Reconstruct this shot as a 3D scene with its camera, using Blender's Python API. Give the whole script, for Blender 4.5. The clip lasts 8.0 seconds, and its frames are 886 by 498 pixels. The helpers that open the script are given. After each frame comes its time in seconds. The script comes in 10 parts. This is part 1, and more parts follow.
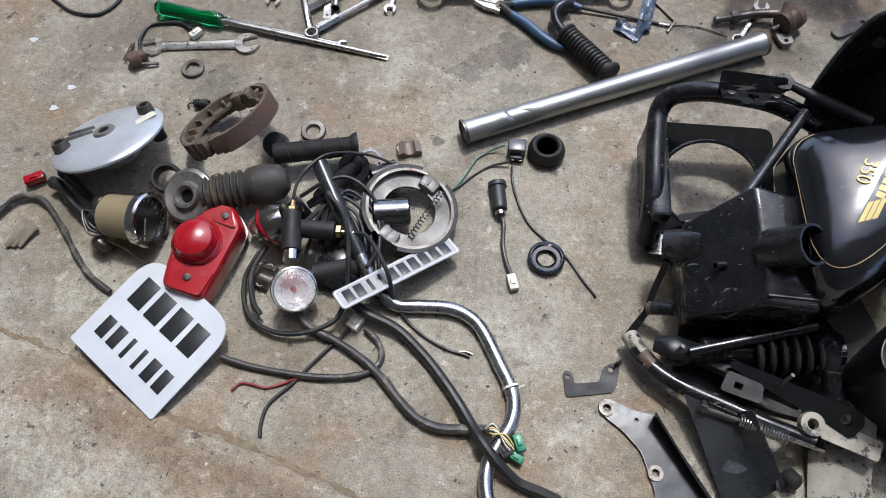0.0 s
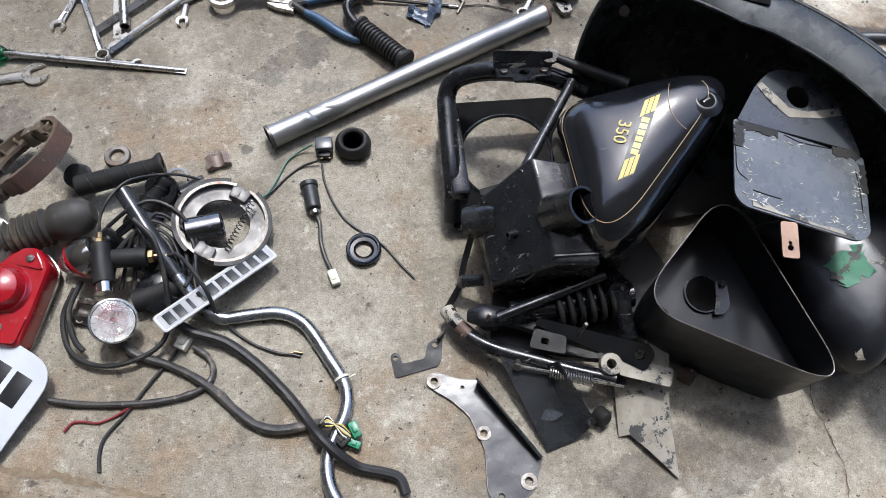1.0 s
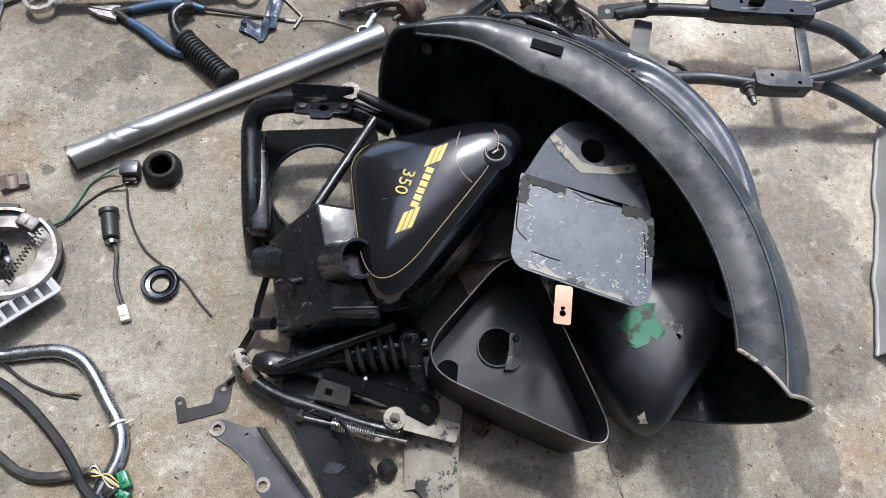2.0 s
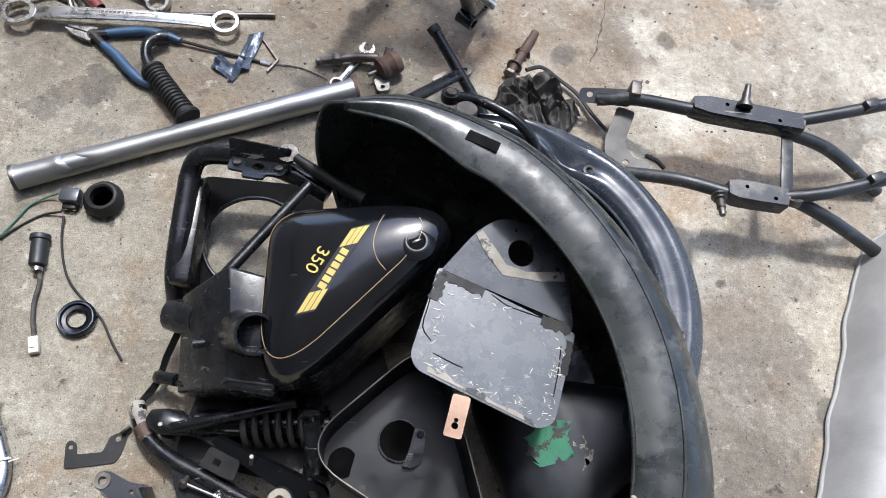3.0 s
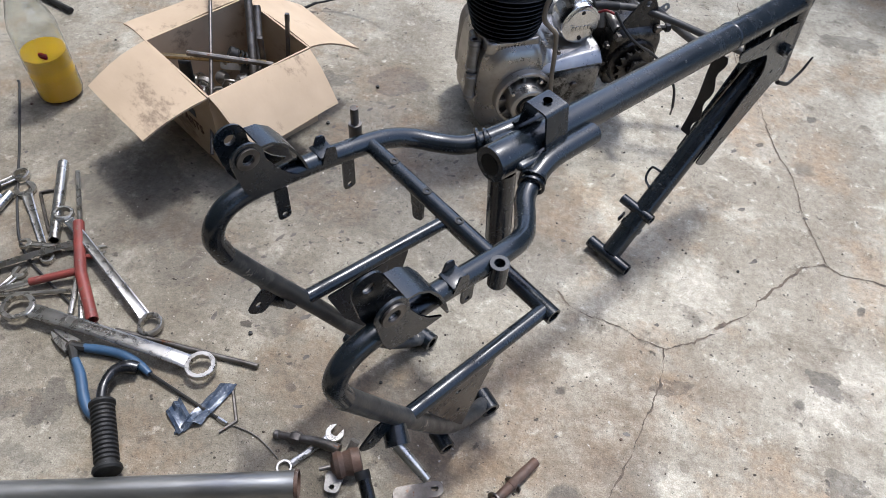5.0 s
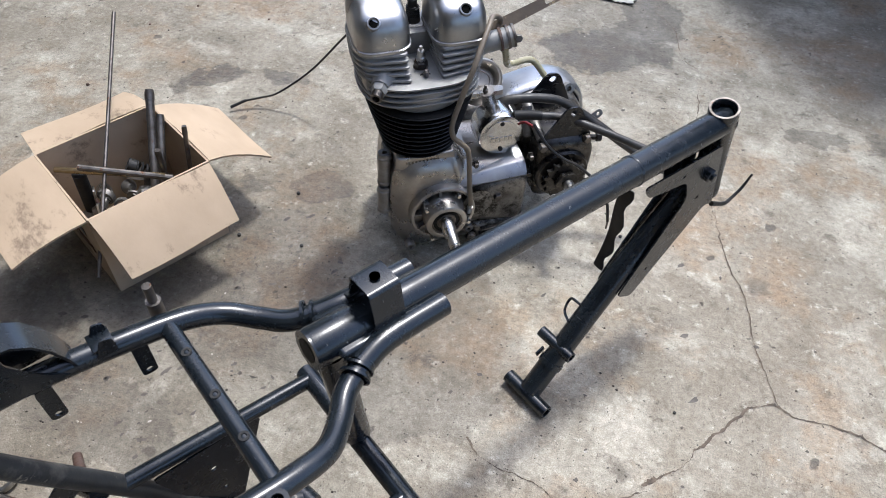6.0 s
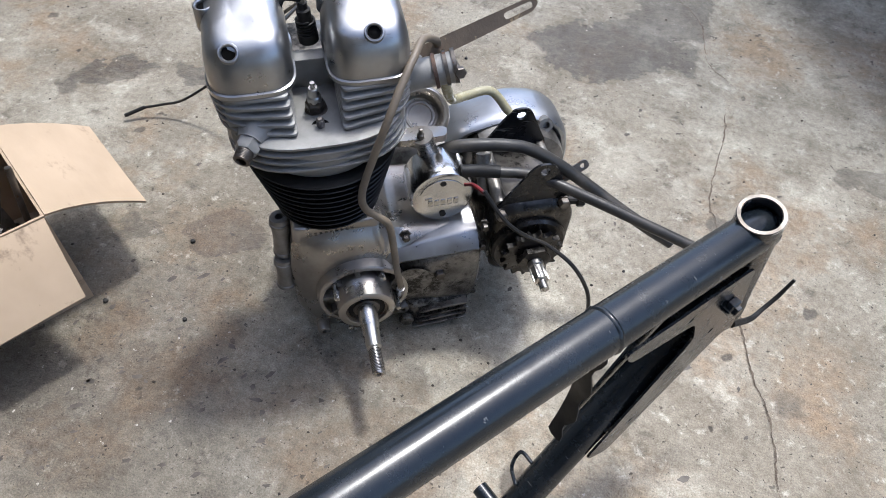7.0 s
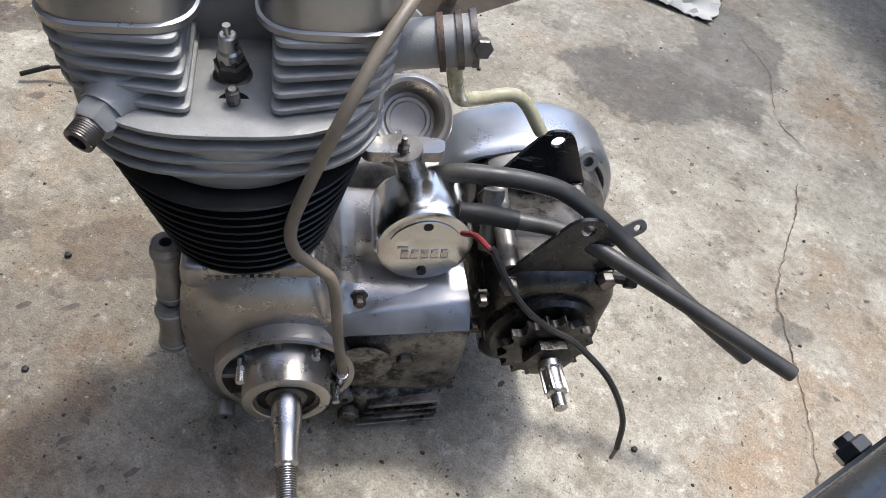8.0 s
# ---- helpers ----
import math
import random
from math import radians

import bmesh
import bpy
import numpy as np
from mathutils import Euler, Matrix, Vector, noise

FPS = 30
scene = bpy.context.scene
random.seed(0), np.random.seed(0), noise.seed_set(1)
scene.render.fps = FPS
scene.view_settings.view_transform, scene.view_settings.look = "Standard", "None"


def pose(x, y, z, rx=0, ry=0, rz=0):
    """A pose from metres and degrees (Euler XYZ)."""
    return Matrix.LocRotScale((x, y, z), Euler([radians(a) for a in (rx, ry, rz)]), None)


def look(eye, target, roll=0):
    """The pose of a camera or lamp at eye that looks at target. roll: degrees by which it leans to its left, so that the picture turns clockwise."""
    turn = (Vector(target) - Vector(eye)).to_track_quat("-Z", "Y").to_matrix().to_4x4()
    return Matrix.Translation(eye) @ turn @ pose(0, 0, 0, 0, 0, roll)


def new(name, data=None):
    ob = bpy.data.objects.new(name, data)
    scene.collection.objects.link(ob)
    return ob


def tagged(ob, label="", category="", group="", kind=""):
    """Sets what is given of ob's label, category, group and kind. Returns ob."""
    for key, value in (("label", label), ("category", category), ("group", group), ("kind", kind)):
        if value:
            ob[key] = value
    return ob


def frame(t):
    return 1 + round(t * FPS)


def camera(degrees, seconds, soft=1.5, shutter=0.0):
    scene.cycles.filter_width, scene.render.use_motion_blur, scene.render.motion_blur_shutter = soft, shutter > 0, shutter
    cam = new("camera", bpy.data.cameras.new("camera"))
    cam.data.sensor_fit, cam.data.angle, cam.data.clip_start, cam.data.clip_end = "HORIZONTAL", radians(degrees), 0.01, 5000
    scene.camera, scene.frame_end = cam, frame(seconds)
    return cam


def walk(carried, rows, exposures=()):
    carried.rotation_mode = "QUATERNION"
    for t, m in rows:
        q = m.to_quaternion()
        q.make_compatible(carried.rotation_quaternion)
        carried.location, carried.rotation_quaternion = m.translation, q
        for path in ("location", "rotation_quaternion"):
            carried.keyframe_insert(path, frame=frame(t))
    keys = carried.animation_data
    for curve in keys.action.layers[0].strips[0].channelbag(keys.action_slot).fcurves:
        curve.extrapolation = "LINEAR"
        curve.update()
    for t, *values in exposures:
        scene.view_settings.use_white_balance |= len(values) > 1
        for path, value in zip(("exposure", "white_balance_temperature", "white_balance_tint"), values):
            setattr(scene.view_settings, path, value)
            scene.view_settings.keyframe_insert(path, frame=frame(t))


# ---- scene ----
from mathutils.bvhtree import BVHTree

cam = camera(62.8, 8.0, 0.7)
PATH = [
    (0, (0.139, 0.086, 1.108), (0.076, 0.993, -0.674), -1.9),
    (0.5, (0.213, 0.085, 1.127), (0.306, 0.959, -0.67), 2.0),
    (1, (0.281, 0.087, 1.169), (0.487, 0.91, -0.642), 5.4),
    (1.5, (0.4, 0.121, 1.181), (0.668, 0.9, -0.642), 9.1),
    (2, (0.579, 0.169, 1.19), (0.856, 0.909, -0.647), 13.3),
    (2.2, (0.638, 0.186, 1.187), (0.905, 0.926, -0.652), 14.2),
    (3.3, (0.781, 0.332, 1.199), (0.916, 1.179, -0.608), 13.3),
    (3.5, (0.8, 0.388, 1.187), (0.897, 1.282, -0.6), 12.4),
    (4, (0.86, 0.506, 1.182), (0.823, 1.529, -0.536), 9.3),
    (4.5, (0.913, 0.611, 1.209), (0.716, 1.737, -0.432), 6.5),
    (5, (1.018, 0.753, 1.217), (0.69, 1.948, -0.353), 4.5),
    (5.2, (1.06, 0.819, 1.22), (0.702, 2.035, -0.327), 4.2),
    (6.3, (1.191, 1.136, 1.221), (0.754, 2.402, -0.264), 1.7),
    (6.5, (1.196, 1.216, 1.193), (0.761, 2.47, -0.302), 1.6),
    (7, (1.157, 1.515, 1.066), (0.724, 2.665, -0.512), 2.7),
    (7.5, (1.105, 1.666, 0.964), (0.696, 2.831, -0.61), 8.2),
    (8, (1.061, 1.761, 0.797), (0.646, 2.999, -0.718), 12.2),
]
walk(cam, [(t, look(eye, target, roll)) for t, eye, target, roll in PATH], [(t, e, k, 10) for t, e, k in ((0, -0.11, 5720), (0.5, -0.01, 5720), (1.5, 0.08, 5740), (3.5, 0.18, 5760), (4.5, 0.10, 5740), (6.5, 0.02, 5820), (7.5, 0.0, 5900), (8, 0.16, 5980))])

# ---- light ----
SUN_FROM = Vector((0.10, 0.41, 1.0))
world = bpy.data.worlds.new("sky")
world.use_nodes = True
scene.world = world
wn = world.node_tree
sky = wn.nodes.new("ShaderNodeTexSky")
sky.sky_type, sky.sun_disc = "NISHITA", False
sky.sun_elevation, sky.sun_rotation = math.asin(SUN_FROM.normalized().z), math.atan2(SUN_FROM.x, SUN_FROM.y)
sky.dust_density, sky.air_density = 3.0, 0.8
wn.links.new(sky.outputs[0], wn.nodes["Background"].inputs[0])
wn.nodes["Background"].inputs[1].default_value = 0.33
sun = new("sun", bpy.data.lights.new("sun", "SUN"))
sun.data.energy, sun.data.angle, sun.data.color = 3.4, radians(6.0), (1.0, 0.95, 0.86)
sun.matrix_world = look(SUN_FROM * 10, (0, 0, 0))


# ---- shape helpers ----
def B():
    return bmesh.new()


def part(name, bm, material, parent=None, label="", m=None):
    """One mesh object from a bmesh, smooth but for its sharp edges."""
    bmesh.ops.recalc_face_normals(bm, faces=bm.faces)
    for f in bm.faces:
        f.smooth = True
    for e in bm.edges:
        if len(e.link_faces) == 2 and e.calc_face_angle(0) > 0.6:
            e.smooth = False
    data = bpy.data.meshes.new(name)
    bm.to_mesh(data)
    bm.free()
    data.materials.append(material)
    ob = new(name, data)
    if parent:
        ob.parent = parent
    if m is not None:
        ob.matrix_local = m
    return tagged(ob, label)


def thing(name, label, category, m=None, group="", kind=""):
    ob = new(name)
    ob.empty_display_size = 0.02
    if m is not None:
        ob.matrix_world = m
    return tagged(ob, label, category, group, kind)


def solo(name, bm, material, label, category, m=None, group="", kind=""):
    ob = part(name, bm, material)
    if m is not None:
        ob.matrix_world = m
    return tagged(ob, label, category, group, kind)


def curve(points, n=6):
    """Catmull-Rom points through the given ones."""
    p = [Vector(q) for q in points]
    if n < 2 or len(p) < 3:
        return p
    p = [2 * p[0] - p[1]] + p + [2 * p[-1] - p[-2]]
    out = []
    for a, b, c, d in zip(p, p[1:], p[2:], p[3:]):
        for k in range(n):
            t = k / n
            out.append(0.5 * (2 * b + (c - a) * t + (2 * a - 5 * b + 4 * c - d) * t * t + (3 * b - a - 3 * c + d) * t ** 3))
    return out + [p[-2]]


def tube(bm, points, r, seg=12, n=6, hollow=0.0, flat=1.0, twist=None):
    """A round bar or, with hollow (the wall's thickness), a pipe, swept through the points. r: one radius, or one for each point."""
    path = curve(points, n)
    if isinstance(r, (int, float)):
        radii = [r] * len(path)
    else:
        at = np.linspace(0, 1, len(r))
        radii = np.interp(np.linspace(0, 1, len(path)), at, r).tolist()
    rings, side = [], None
    stations = [(k, radii[k]) for k in range(len(path))]
    if hollow:
        stations += [(k, radii[k] - hollow) for k in reversed(range(len(path)))]
    frames = []
    for k, p in enumerate(path):
        ahead = (path[min(k + 1, len(path) - 1)] - path[max(k - 1, 0)]).normalized()
        if side is None:
            side = ahead.cross(Vector(twist) if twist else (Vector((0, 0, 1)) if abs(ahead.z) < 0.9 else Vector((1, 0, 0)))).normalized()
        side = (side - ahead * side.dot(ahead)).normalized()
        frames.append((p, side, ahead.cross(side)))
    for k, rr in stations:
        p, u, v = frames[k]
        rings.append([bm.verts.new(p + rr * (math.cos(a) * u + math.sin(a) * v * flat)) for a in (2 * math.pi * i / seg for i in range(seg))])
    pairs = list(zip(rings, rings[1:])) + ([(rings[-1], rings[0])] if hollow else [])
    for a, b in pairs:
        for i in range(seg):
            bm.faces.new((a[i], a[(i + 1) % seg], b[(i + 1) % seg], b[i]))
    if not hollow:
        bm.faces.new(rings[0][::-1])
        bm.faces.new(rings[-1])
    return bm


def lathe(bm, profile, seg=28, m=None, closed=False):
    """A turned body: (radius, height) pairs about z. closed: the profile returns to its start."""
    m = m or Matrix()
    rings = []
    for r, z in profile:
        if r < 1e-6:
            rings.append([bm.verts.new(m @ Vector((0, 0, z)))])
        else:
            rings.append([bm.verts.new(m @ Vector((r * math.cos(a), r * math.sin(a), z))) for a in (2 * math.pi * i / seg for i in range(seg))])
    for a, b in list(zip(rings, rings[1:])) + ([(rings[-1], rings[0])] if closed else []):
        for i in range(seg):
            j = (i + 1) % seg
            q = [a[i % len(a)], a[j % len(a)], b[j % len(b)], b[i % len(b)]]
            q = list(dict.fromkeys(q))
            if len(q) > 2:
                bm.faces.new(q)
    if not closed:
        for ring in (rings[0], rings[-1]):
            if len(ring) > 2:
                bm.faces.new(ring)
    return bm


def rounded(pts, r, n=4):
    """A closed outline with its corners rounded; r: one radius or one for each corner."""
    out, c = [], len(pts)
    for i in range(c):
        rr = r[i] if isinstance(r, (list, tuple)) else r
        p, a, b = Vector(pts[i]), Vector(pts[i - 1]), Vector(pts[(i + 1) % c])
        if rr <= 0:
            out.append(p)
            continue
        u, v = (a - p), (b - p)
        d = min(rr, 0.49 * u.length, 0.49 * v.length)
        s, e = p + u.normalized() * d, p + v.normalized() * d
        for k in range(n + 1):
            t = k / n
            out.append((1 - t) ** 2 * s + 2 * t * (1 - t) * p + t * t * e)
    return out


def circle(x, y, r, n=14):
    return [Vector((x + r * math.cos(2 * math.pi * k / n), y + r * math.sin(2 * math.pi * k / n))) for k in range(n)]


def plate(bm, outline, t, holes=(), m=None, warp=None, z0=0.0):
    """A flat plate of thickness t in the xy plane, with holes (outlines) through it; warp bends it."""
    m = m or Matrix()
    low = B()
    for loop in (outline, *holes):
        vs = [low.verts.new((p[0], p[1], z0)) for p in loop]
        for a, b in zip(vs, vs[1:] + vs[:1]):
            low.edges.new((a, b))
    bmesh.ops.triangle_fill(low, use_beauty=True, use_dissolve=False, edges=low.edges[:])
    rim = [e for e in low.edges if len(e.link_faces) == 1]
    top = bmesh.ops.extrude_face_region(low, geom=low.faces[:])
    for v in [g for g in top["geom"] if isinstance(g, bmesh.types.BMVert)]:
        v.co.z += t
    for v in low.verts:
        if warp:
            v.co = Vector(warp(v.co))
        v.co = m @ v.co
    data = bpy.data.meshes.new("work")
    bmesh.ops.recalc_face_normals(low, faces=low.faces)
    low.to_mesh(data)
    low.free()
    bm.from_mesh(data)
    bpy.data.meshes.remove(data)
    return bm


def block(bm, sx, sy, sz, bevel=0.0, m=None, seg=2):
    """A box about its middle, with rounded edges."""
    m = m or Matrix()
    low = B()
    bmesh.ops.create_cube(low, size=1.0, matrix=Matrix.Diagonal((sx, sy, sz, 1)))
    if bevel:
        bmesh.ops.bevel(low, geom=low.edges[:], offset=bevel, segments=seg, profile=0.5, affect="EDGES")
    low.transform(m)
    data = bpy.data.meshes.new("work")
    low.to_mesh(data)
    low.free()
    bm.from_mesh(data)
    bpy.data.meshes.remove(data)
    return bm


def loft(bm, loops, cap=(True, True), ring=True):
    """Skin over loops of equal counts."""
    rows = [[bm.verts.new(p) for p in loop] for loop in loops]
    n = len(rows[0])
    for a, b in zip(rows, rows[1:]):
        for i in range(n if ring else n - 1):
            bm.faces.new((a[i], a[(i + 1) % n], b[(i + 1) % n], b[i]))
    if cap[0]:
        bm.faces.new(rows[0][::-1])
    if cap[1]:
        bm.faces.new(rows[-1])
    return bm


def sheet(bm, grid, t):
    """A sheet of thickness t over a grid of points (rows of columns)."""
    rows = [[bm.verts.new(p) for p in row] for row in grid]
    faces = []
    for a, b in zip(rows, rows[1:]):
        for i in range(len(a) - 1):
            faces.append(bm.faces.new((a[i], a[i + 1], b[i + 1], b[i])))
    bmesh.ops.recalc_face_normals(bm, faces=faces)
    bmesh.ops.solidify(bm, geom=faces, thickness=t)
    return bm


def to(a, b, roll=0.0):
    """The pose at a whose z axis points to b."""
    a, b = Vector(a), Vector(b)
    return Matrix.Translation(a) @ (b - a).to_track_quat("Z", "Y").to_matrix().to_4x4() @ Matrix.Rotation(radians(roll), 4, "Z")


def rod(bm, a, b, r, seg=14, r2=None, hollow=0.0):
    return tube(bm, [a, b], [r, r if r2 is None else r2], seg, 1, hollow)


def top_of(bm):
    """A function that gives the height of a mesh's upper side at (x, y)."""
    tree = BVHTree.FromBMesh(bm)
    def height(x, y):
        hit = tree.ray_cast(Vector((x, y, 5.0)), Vector((0, 0, -1)))
        return hit[0].z if hit[0] else 0.0
    return height


def hexnut(bm, m, r=0.006, h=0.005):
    return lathe(bm, [(r * 0.85, 0), (r, h * 0.15), (r, h * 0.85), (r * 0.85, h), (0, h)], 6, m)


def coil(bm, a, b, r, wire, turns, seg=6, per=12):
    m = to(a, b)
    length = (Vector(b) - Vector(a)).length
    pts = [m @ Vector((r * math.cos(2 * math.pi * k / per), r * math.sin(2 * math.pi * k / per), length * k / (turns * per))) for k in range(int(turns * per) + 1)]
    return tube(bm, pts, wire, seg, 1)


def text(name, body, size, material, parent, m, depth=0.0006):
    data = bpy.data.curves.new(name, "FONT")
    data.body, data.size, data.extrude = body, size, depth
    data.align_x, data.align_y = "CENTER", "CENTER"
    tmp = new(name, data)
    mesh = bpy.data.meshes.new_from_object(tmp)
    bpy.data.objects.remove(tmp)
    bpy.data.curves.remove(data)
    mesh.materials.clear()
    mesh.materials.append(material)
    ob = new(name, mesh)
    ob.parent = parent
    ob.matrix_local = m
    return ob


# ---- materials ----
def surface(name, a, b, rough=(0.4, 0.6), metal=0.0, scale=18.0, bump=0.1, fine=220.0, wear=None, wear_at=0.66, wear_scale=30.0, wear_soft=0.03,
            coat=0.0, stretch=(1, 1, 1), dust=None, dust_at=0.62, spec=0.5, scratch=None, scratch_at=0.70, scratch_scale=9.0, dust_soft=0.25, wavy=0.0):
    """A paint, metal or plastic: two base tones, roughness that varies, fine relief, worn spots of a third tone and dust of a fourth."""
    mt = bpy.data.materials.new(name)
    mt.use_nodes = True
    nt = mt.node_tree
    bs = nt.nodes["Principled BSDF"]
    tc = nt.nodes.new("ShaderNodeTexCoord")
    info = nt.nodes.new("ShaderNodeObjectInfo")
    shift = nt.nodes.new("ShaderNodeVectorMath")
    shift.operation = "MULTIPLY_ADD"
    shift.inputs[1].default_value = stretch
    mul = nt.nodes.new("ShaderNodeVectorMath")
    mul.operation = "SCALE"
    mul.inputs[0].default_value = (3.1, 5.7, 1.9)
    nt.links.new(info.outputs["Random"], mul.inputs["Scale"])
    nt.links.new(tc.outputs["Object"], shift.inputs[0])
    nt.links.new(mul.outputs[0], shift.inputs[2])

    def noise_node(sc, detail=4.0, rough_=0.6):
        n = nt.nodes.new("ShaderNodeTexNoise")
        n.inputs["Scale"].default_value, n.inputs["Detail"].default_value, n.inputs["Roughness"].default_value = sc, detail, rough_
        nt.links.new(shift.outputs[0], n.inputs["Vector"])
        return n.outputs["Fac"]

    def ramp(fac, lo, hi, x, y):
        r = nt.nodes.new("ShaderNodeMapRange")
        r.inputs["From Min"].default_value, r.inputs["From Max"].default_value = lo, hi
        r.inputs["To Min"].default_value, r.inputs["To Max"].default_value = x, y
        nt.links.new(fac, r.inputs["Value"])
        return r.outputs[0]

    def mix(fac, x, y):
        mx = nt.nodes.new("ShaderNodeMix")
        mx.data_type = "RGBA"
        nt.links.new(fac, mx.inputs["Factor"])
        for sock, v in ((mx.inputs["A"], x), (mx.inputs["B"], y)):
            if isinstance(v, tuple):
                sock.default_value = (*v, 1)
            else:
                nt.links.new(v, sock)
        return mx.outputs["Result"]

    big, small = noise_node(scale), noise_node(fine, 2.0)
    col = mix(ramp(big, 0.35, 0.65, 0, 1), a, b)
    if dust:
        col = mix(ramp(noise_node(scale * 0.6, 6.0, 0.7), dust_at - 0.4 * dust_soft, dust_at + 0.6 * dust_soft, 0, 0.75), col, dust)
    if wear:
        col = mix(ramp(noise_node(wear_scale, 8.0, 0.75), wear_at, wear_at + wear_soft, 0, 1), col, wear)
    if scratch:
        for turn, sc in ((25, scratch_scale), (-50, scratch_scale * 1.5), (100, scratch_scale * 0.8)):
            mp = nt.nodes.new("ShaderNodeMapping")
            mp.inputs["Rotation"].default_value = (0.3, 0.2, radians(turn))
            mp.inputs["Scale"].default_value = (1.0, 14.0, 9.0)
            nt.links.new(shift.outputs[0], mp.inputs[0])
            n = nt.nodes.new("ShaderNodeTexNoise")
            n.inputs["Scale"].default_value, n.inputs["Detail"].default_value, n.inputs["Roughness"].default_value = sc, 3.0, 0.6
            n.inputs["Distortion"].default_value = 0.6
            nt.links.new(mp.outputs[0], n.inputs["Vector"])
            col = mix(ramp(n.outputs["Fac"], scratch_at, scratch_at + 0.02, 0, 0.9), col, scratch)
    nt.links.new(col, bs.inputs["Base Color"])
    rf = nt.nodes.new("ShaderNodeMath")
    rf.operation = "MULTIPLY_ADD"
    nt.links.new(small, rf.inputs[0])
    rf.inputs[1].default_value = 0.12
    nt.links.new(ramp(noise_node(scale * 2.3, 5.0), 0.35, 0.65, rough[0] - 0.06, rough[1] - 0.06), rf.inputs[2])
    nt.links.new(rf.outputs[0], bs.inputs["Roughness"])
    bs.inputs["Metallic"].default_value = metal
    bs.inputs["Coat Weight"].default_value = coat
    bs.inputs["Specular IOR Level"].default_value = spec
    if bump:
        add = nt.nodes.new("ShaderNodeMath")
        add.operation = "ADD"
        nt.links.new(small, add.inputs[0])
        nt.links.new(big, add.inputs[1])
        bp = nt.nodes.new("ShaderNodeBump")
        bp.inputs["Strength"].default_value, bp.inputs["Distance"].default_value = bump, 0.002
        nt.links.new(add.outputs[0], bp.inputs["Height"])
        nt.links.new(bp.outputs[0], bs.inputs["Normal"])
        if wavy:
            dents = nt.nodes.new("ShaderNodeBump")
            dents.inputs["Strength"].default_value, dents.inputs["Distance"].default_value = wavy, 0.012
            nt.links.new(noise_node(8.0, 3.0, 0.5), dents.inputs["Height"])
            nt.links.new(dents.outputs[0], bp.inputs["Normal"])
    return mt


def clear(name, colour, rough=0.03, ior=1.46, through_light=1.0):
    mt = bpy.data.materials.new(name)
    mt.use_nodes = True
    bs = mt.node_tree.nodes["Principled BSDF"]
    bs.inputs["Base Color"].default_value = (*colour, 1)
    bs.inputs["Transmission Weight"].default_value = through_light
    bs.inputs["Roughness"].default_value = rough
    bs.inputs["IOR"].default_value = ior
    return mt


FRAME_PAINT = surface("frame_paint", (0.006, 0.009, 0.012), (0.012, 0.016, 0.020), (0.18, 0.30), 0.0, 14, 0.02, 300, wear=(0.16, 0.145, 0.12), wear_at=0.69, wear_scale=22, wear_soft=0.05, dust=(0.045, 0.048, 0.048), dust_at=0.68, spec=0.55, dust_soft=0.08, scratch=(0.12, 0.12, 0.115), scratch_at=0.72)
BLACK_PAINT = surface("black_paint", (0.005, 0.0055, 0.0065), (0.010, 0.0105, 0.012), (0.12, 0.42), 0.0, 12, 0.05, 260, wear=(0.085, 0.078, 0.07), wear_at=0.70, wear_scale=24, dust=(0.034, 0.033, 0.030), dust_at=0.64, spec=0.5, dust_soft=0.1, wavy=0.35, scratch=(0.14, 0.135, 0.12), scratch_at=0.68)
GLOSS_BLACK = surface("gloss_black", (0.004, 0.0045, 0.006), (0.007, 0.0075, 0.009), (0.11, 0.20), 0.0, 10, 0.02, 300, dust=(0.018, 0.018, 0.018), dust_at=0.68, spec=0.85, dust_soft=0.1, wavy=0.15, scratch=(0.045, 0.045, 0.043), scratch_at=0.72)
DULL_BLACK = surface("dull_black", (0.007, 0.007, 0.007), (0.014, 0.0135, 0.0125), (0.45, 0.65), 0.0, 16, 0.15, 240, wear=(0.08, 0.072, 0.06), wear_at=0.69, wear_scale=28, dust=(0.045, 0.04, 0.032), dust_at=0.60, spec=0.35)
GUARD_PAINT = surface("guard_paint", (0.010, 0.0125, 0.012), (0.034, 0.038, 0.035), (0.12, 0.48), 0.0, 9, 0.05, 260, wear=(0.12, 0.105, 0.085), wear_at=0.67, wear_scale=22, dust=(0.080, 0.083, 0.076), dust_at=0.575, spec=0.55, dust_soft=0.05, wavy=0.4, scratch=(0.13, 0.125, 0.11), scratch_at=0.74)
RUBBER = surface("rubber", (0.008, 0.008, 0.008), (0.016, 0.0155, 0.0145), (0.5, 0.7), 0.0, 22, 0.12, 320, dust=(0.06, 0.05, 0.036), dust_at=0.66, spec=0.35)
CABLE_BLACK = surface("cable_black", (0.010, 0.010, 0.011), (0.020, 0.0195, 0.018), (0.35, 0.55), 0.0, 30, 0.1, 300, dust=(0.08, 0.068, 0.052), dust_at=0.62, spec=0.4)
TAPE = surface("taped_loom", (0.020, 0.019, 0.018), (0.046, 0.041, 0.036), (0.35, 0.65), 0.0, 40, 0.3, 300, wear=(0.25, 0.225, 0.185), wear_at=0.62, wear_scale=13, wear_soft=0.04, dust=(0.20, 0.17, 0.13), dust_at=0.58, dust_soft=0.12)
CHROME = surface("chrome", (0.54, 0.53, 0.50), (0.40, 0.39, 0.37), (0.08, 0.22), 1.0, 24, 0.03, 400, wear=(0.16, 0.12, 0.09), wear_at=0.69, wear_scale=40)
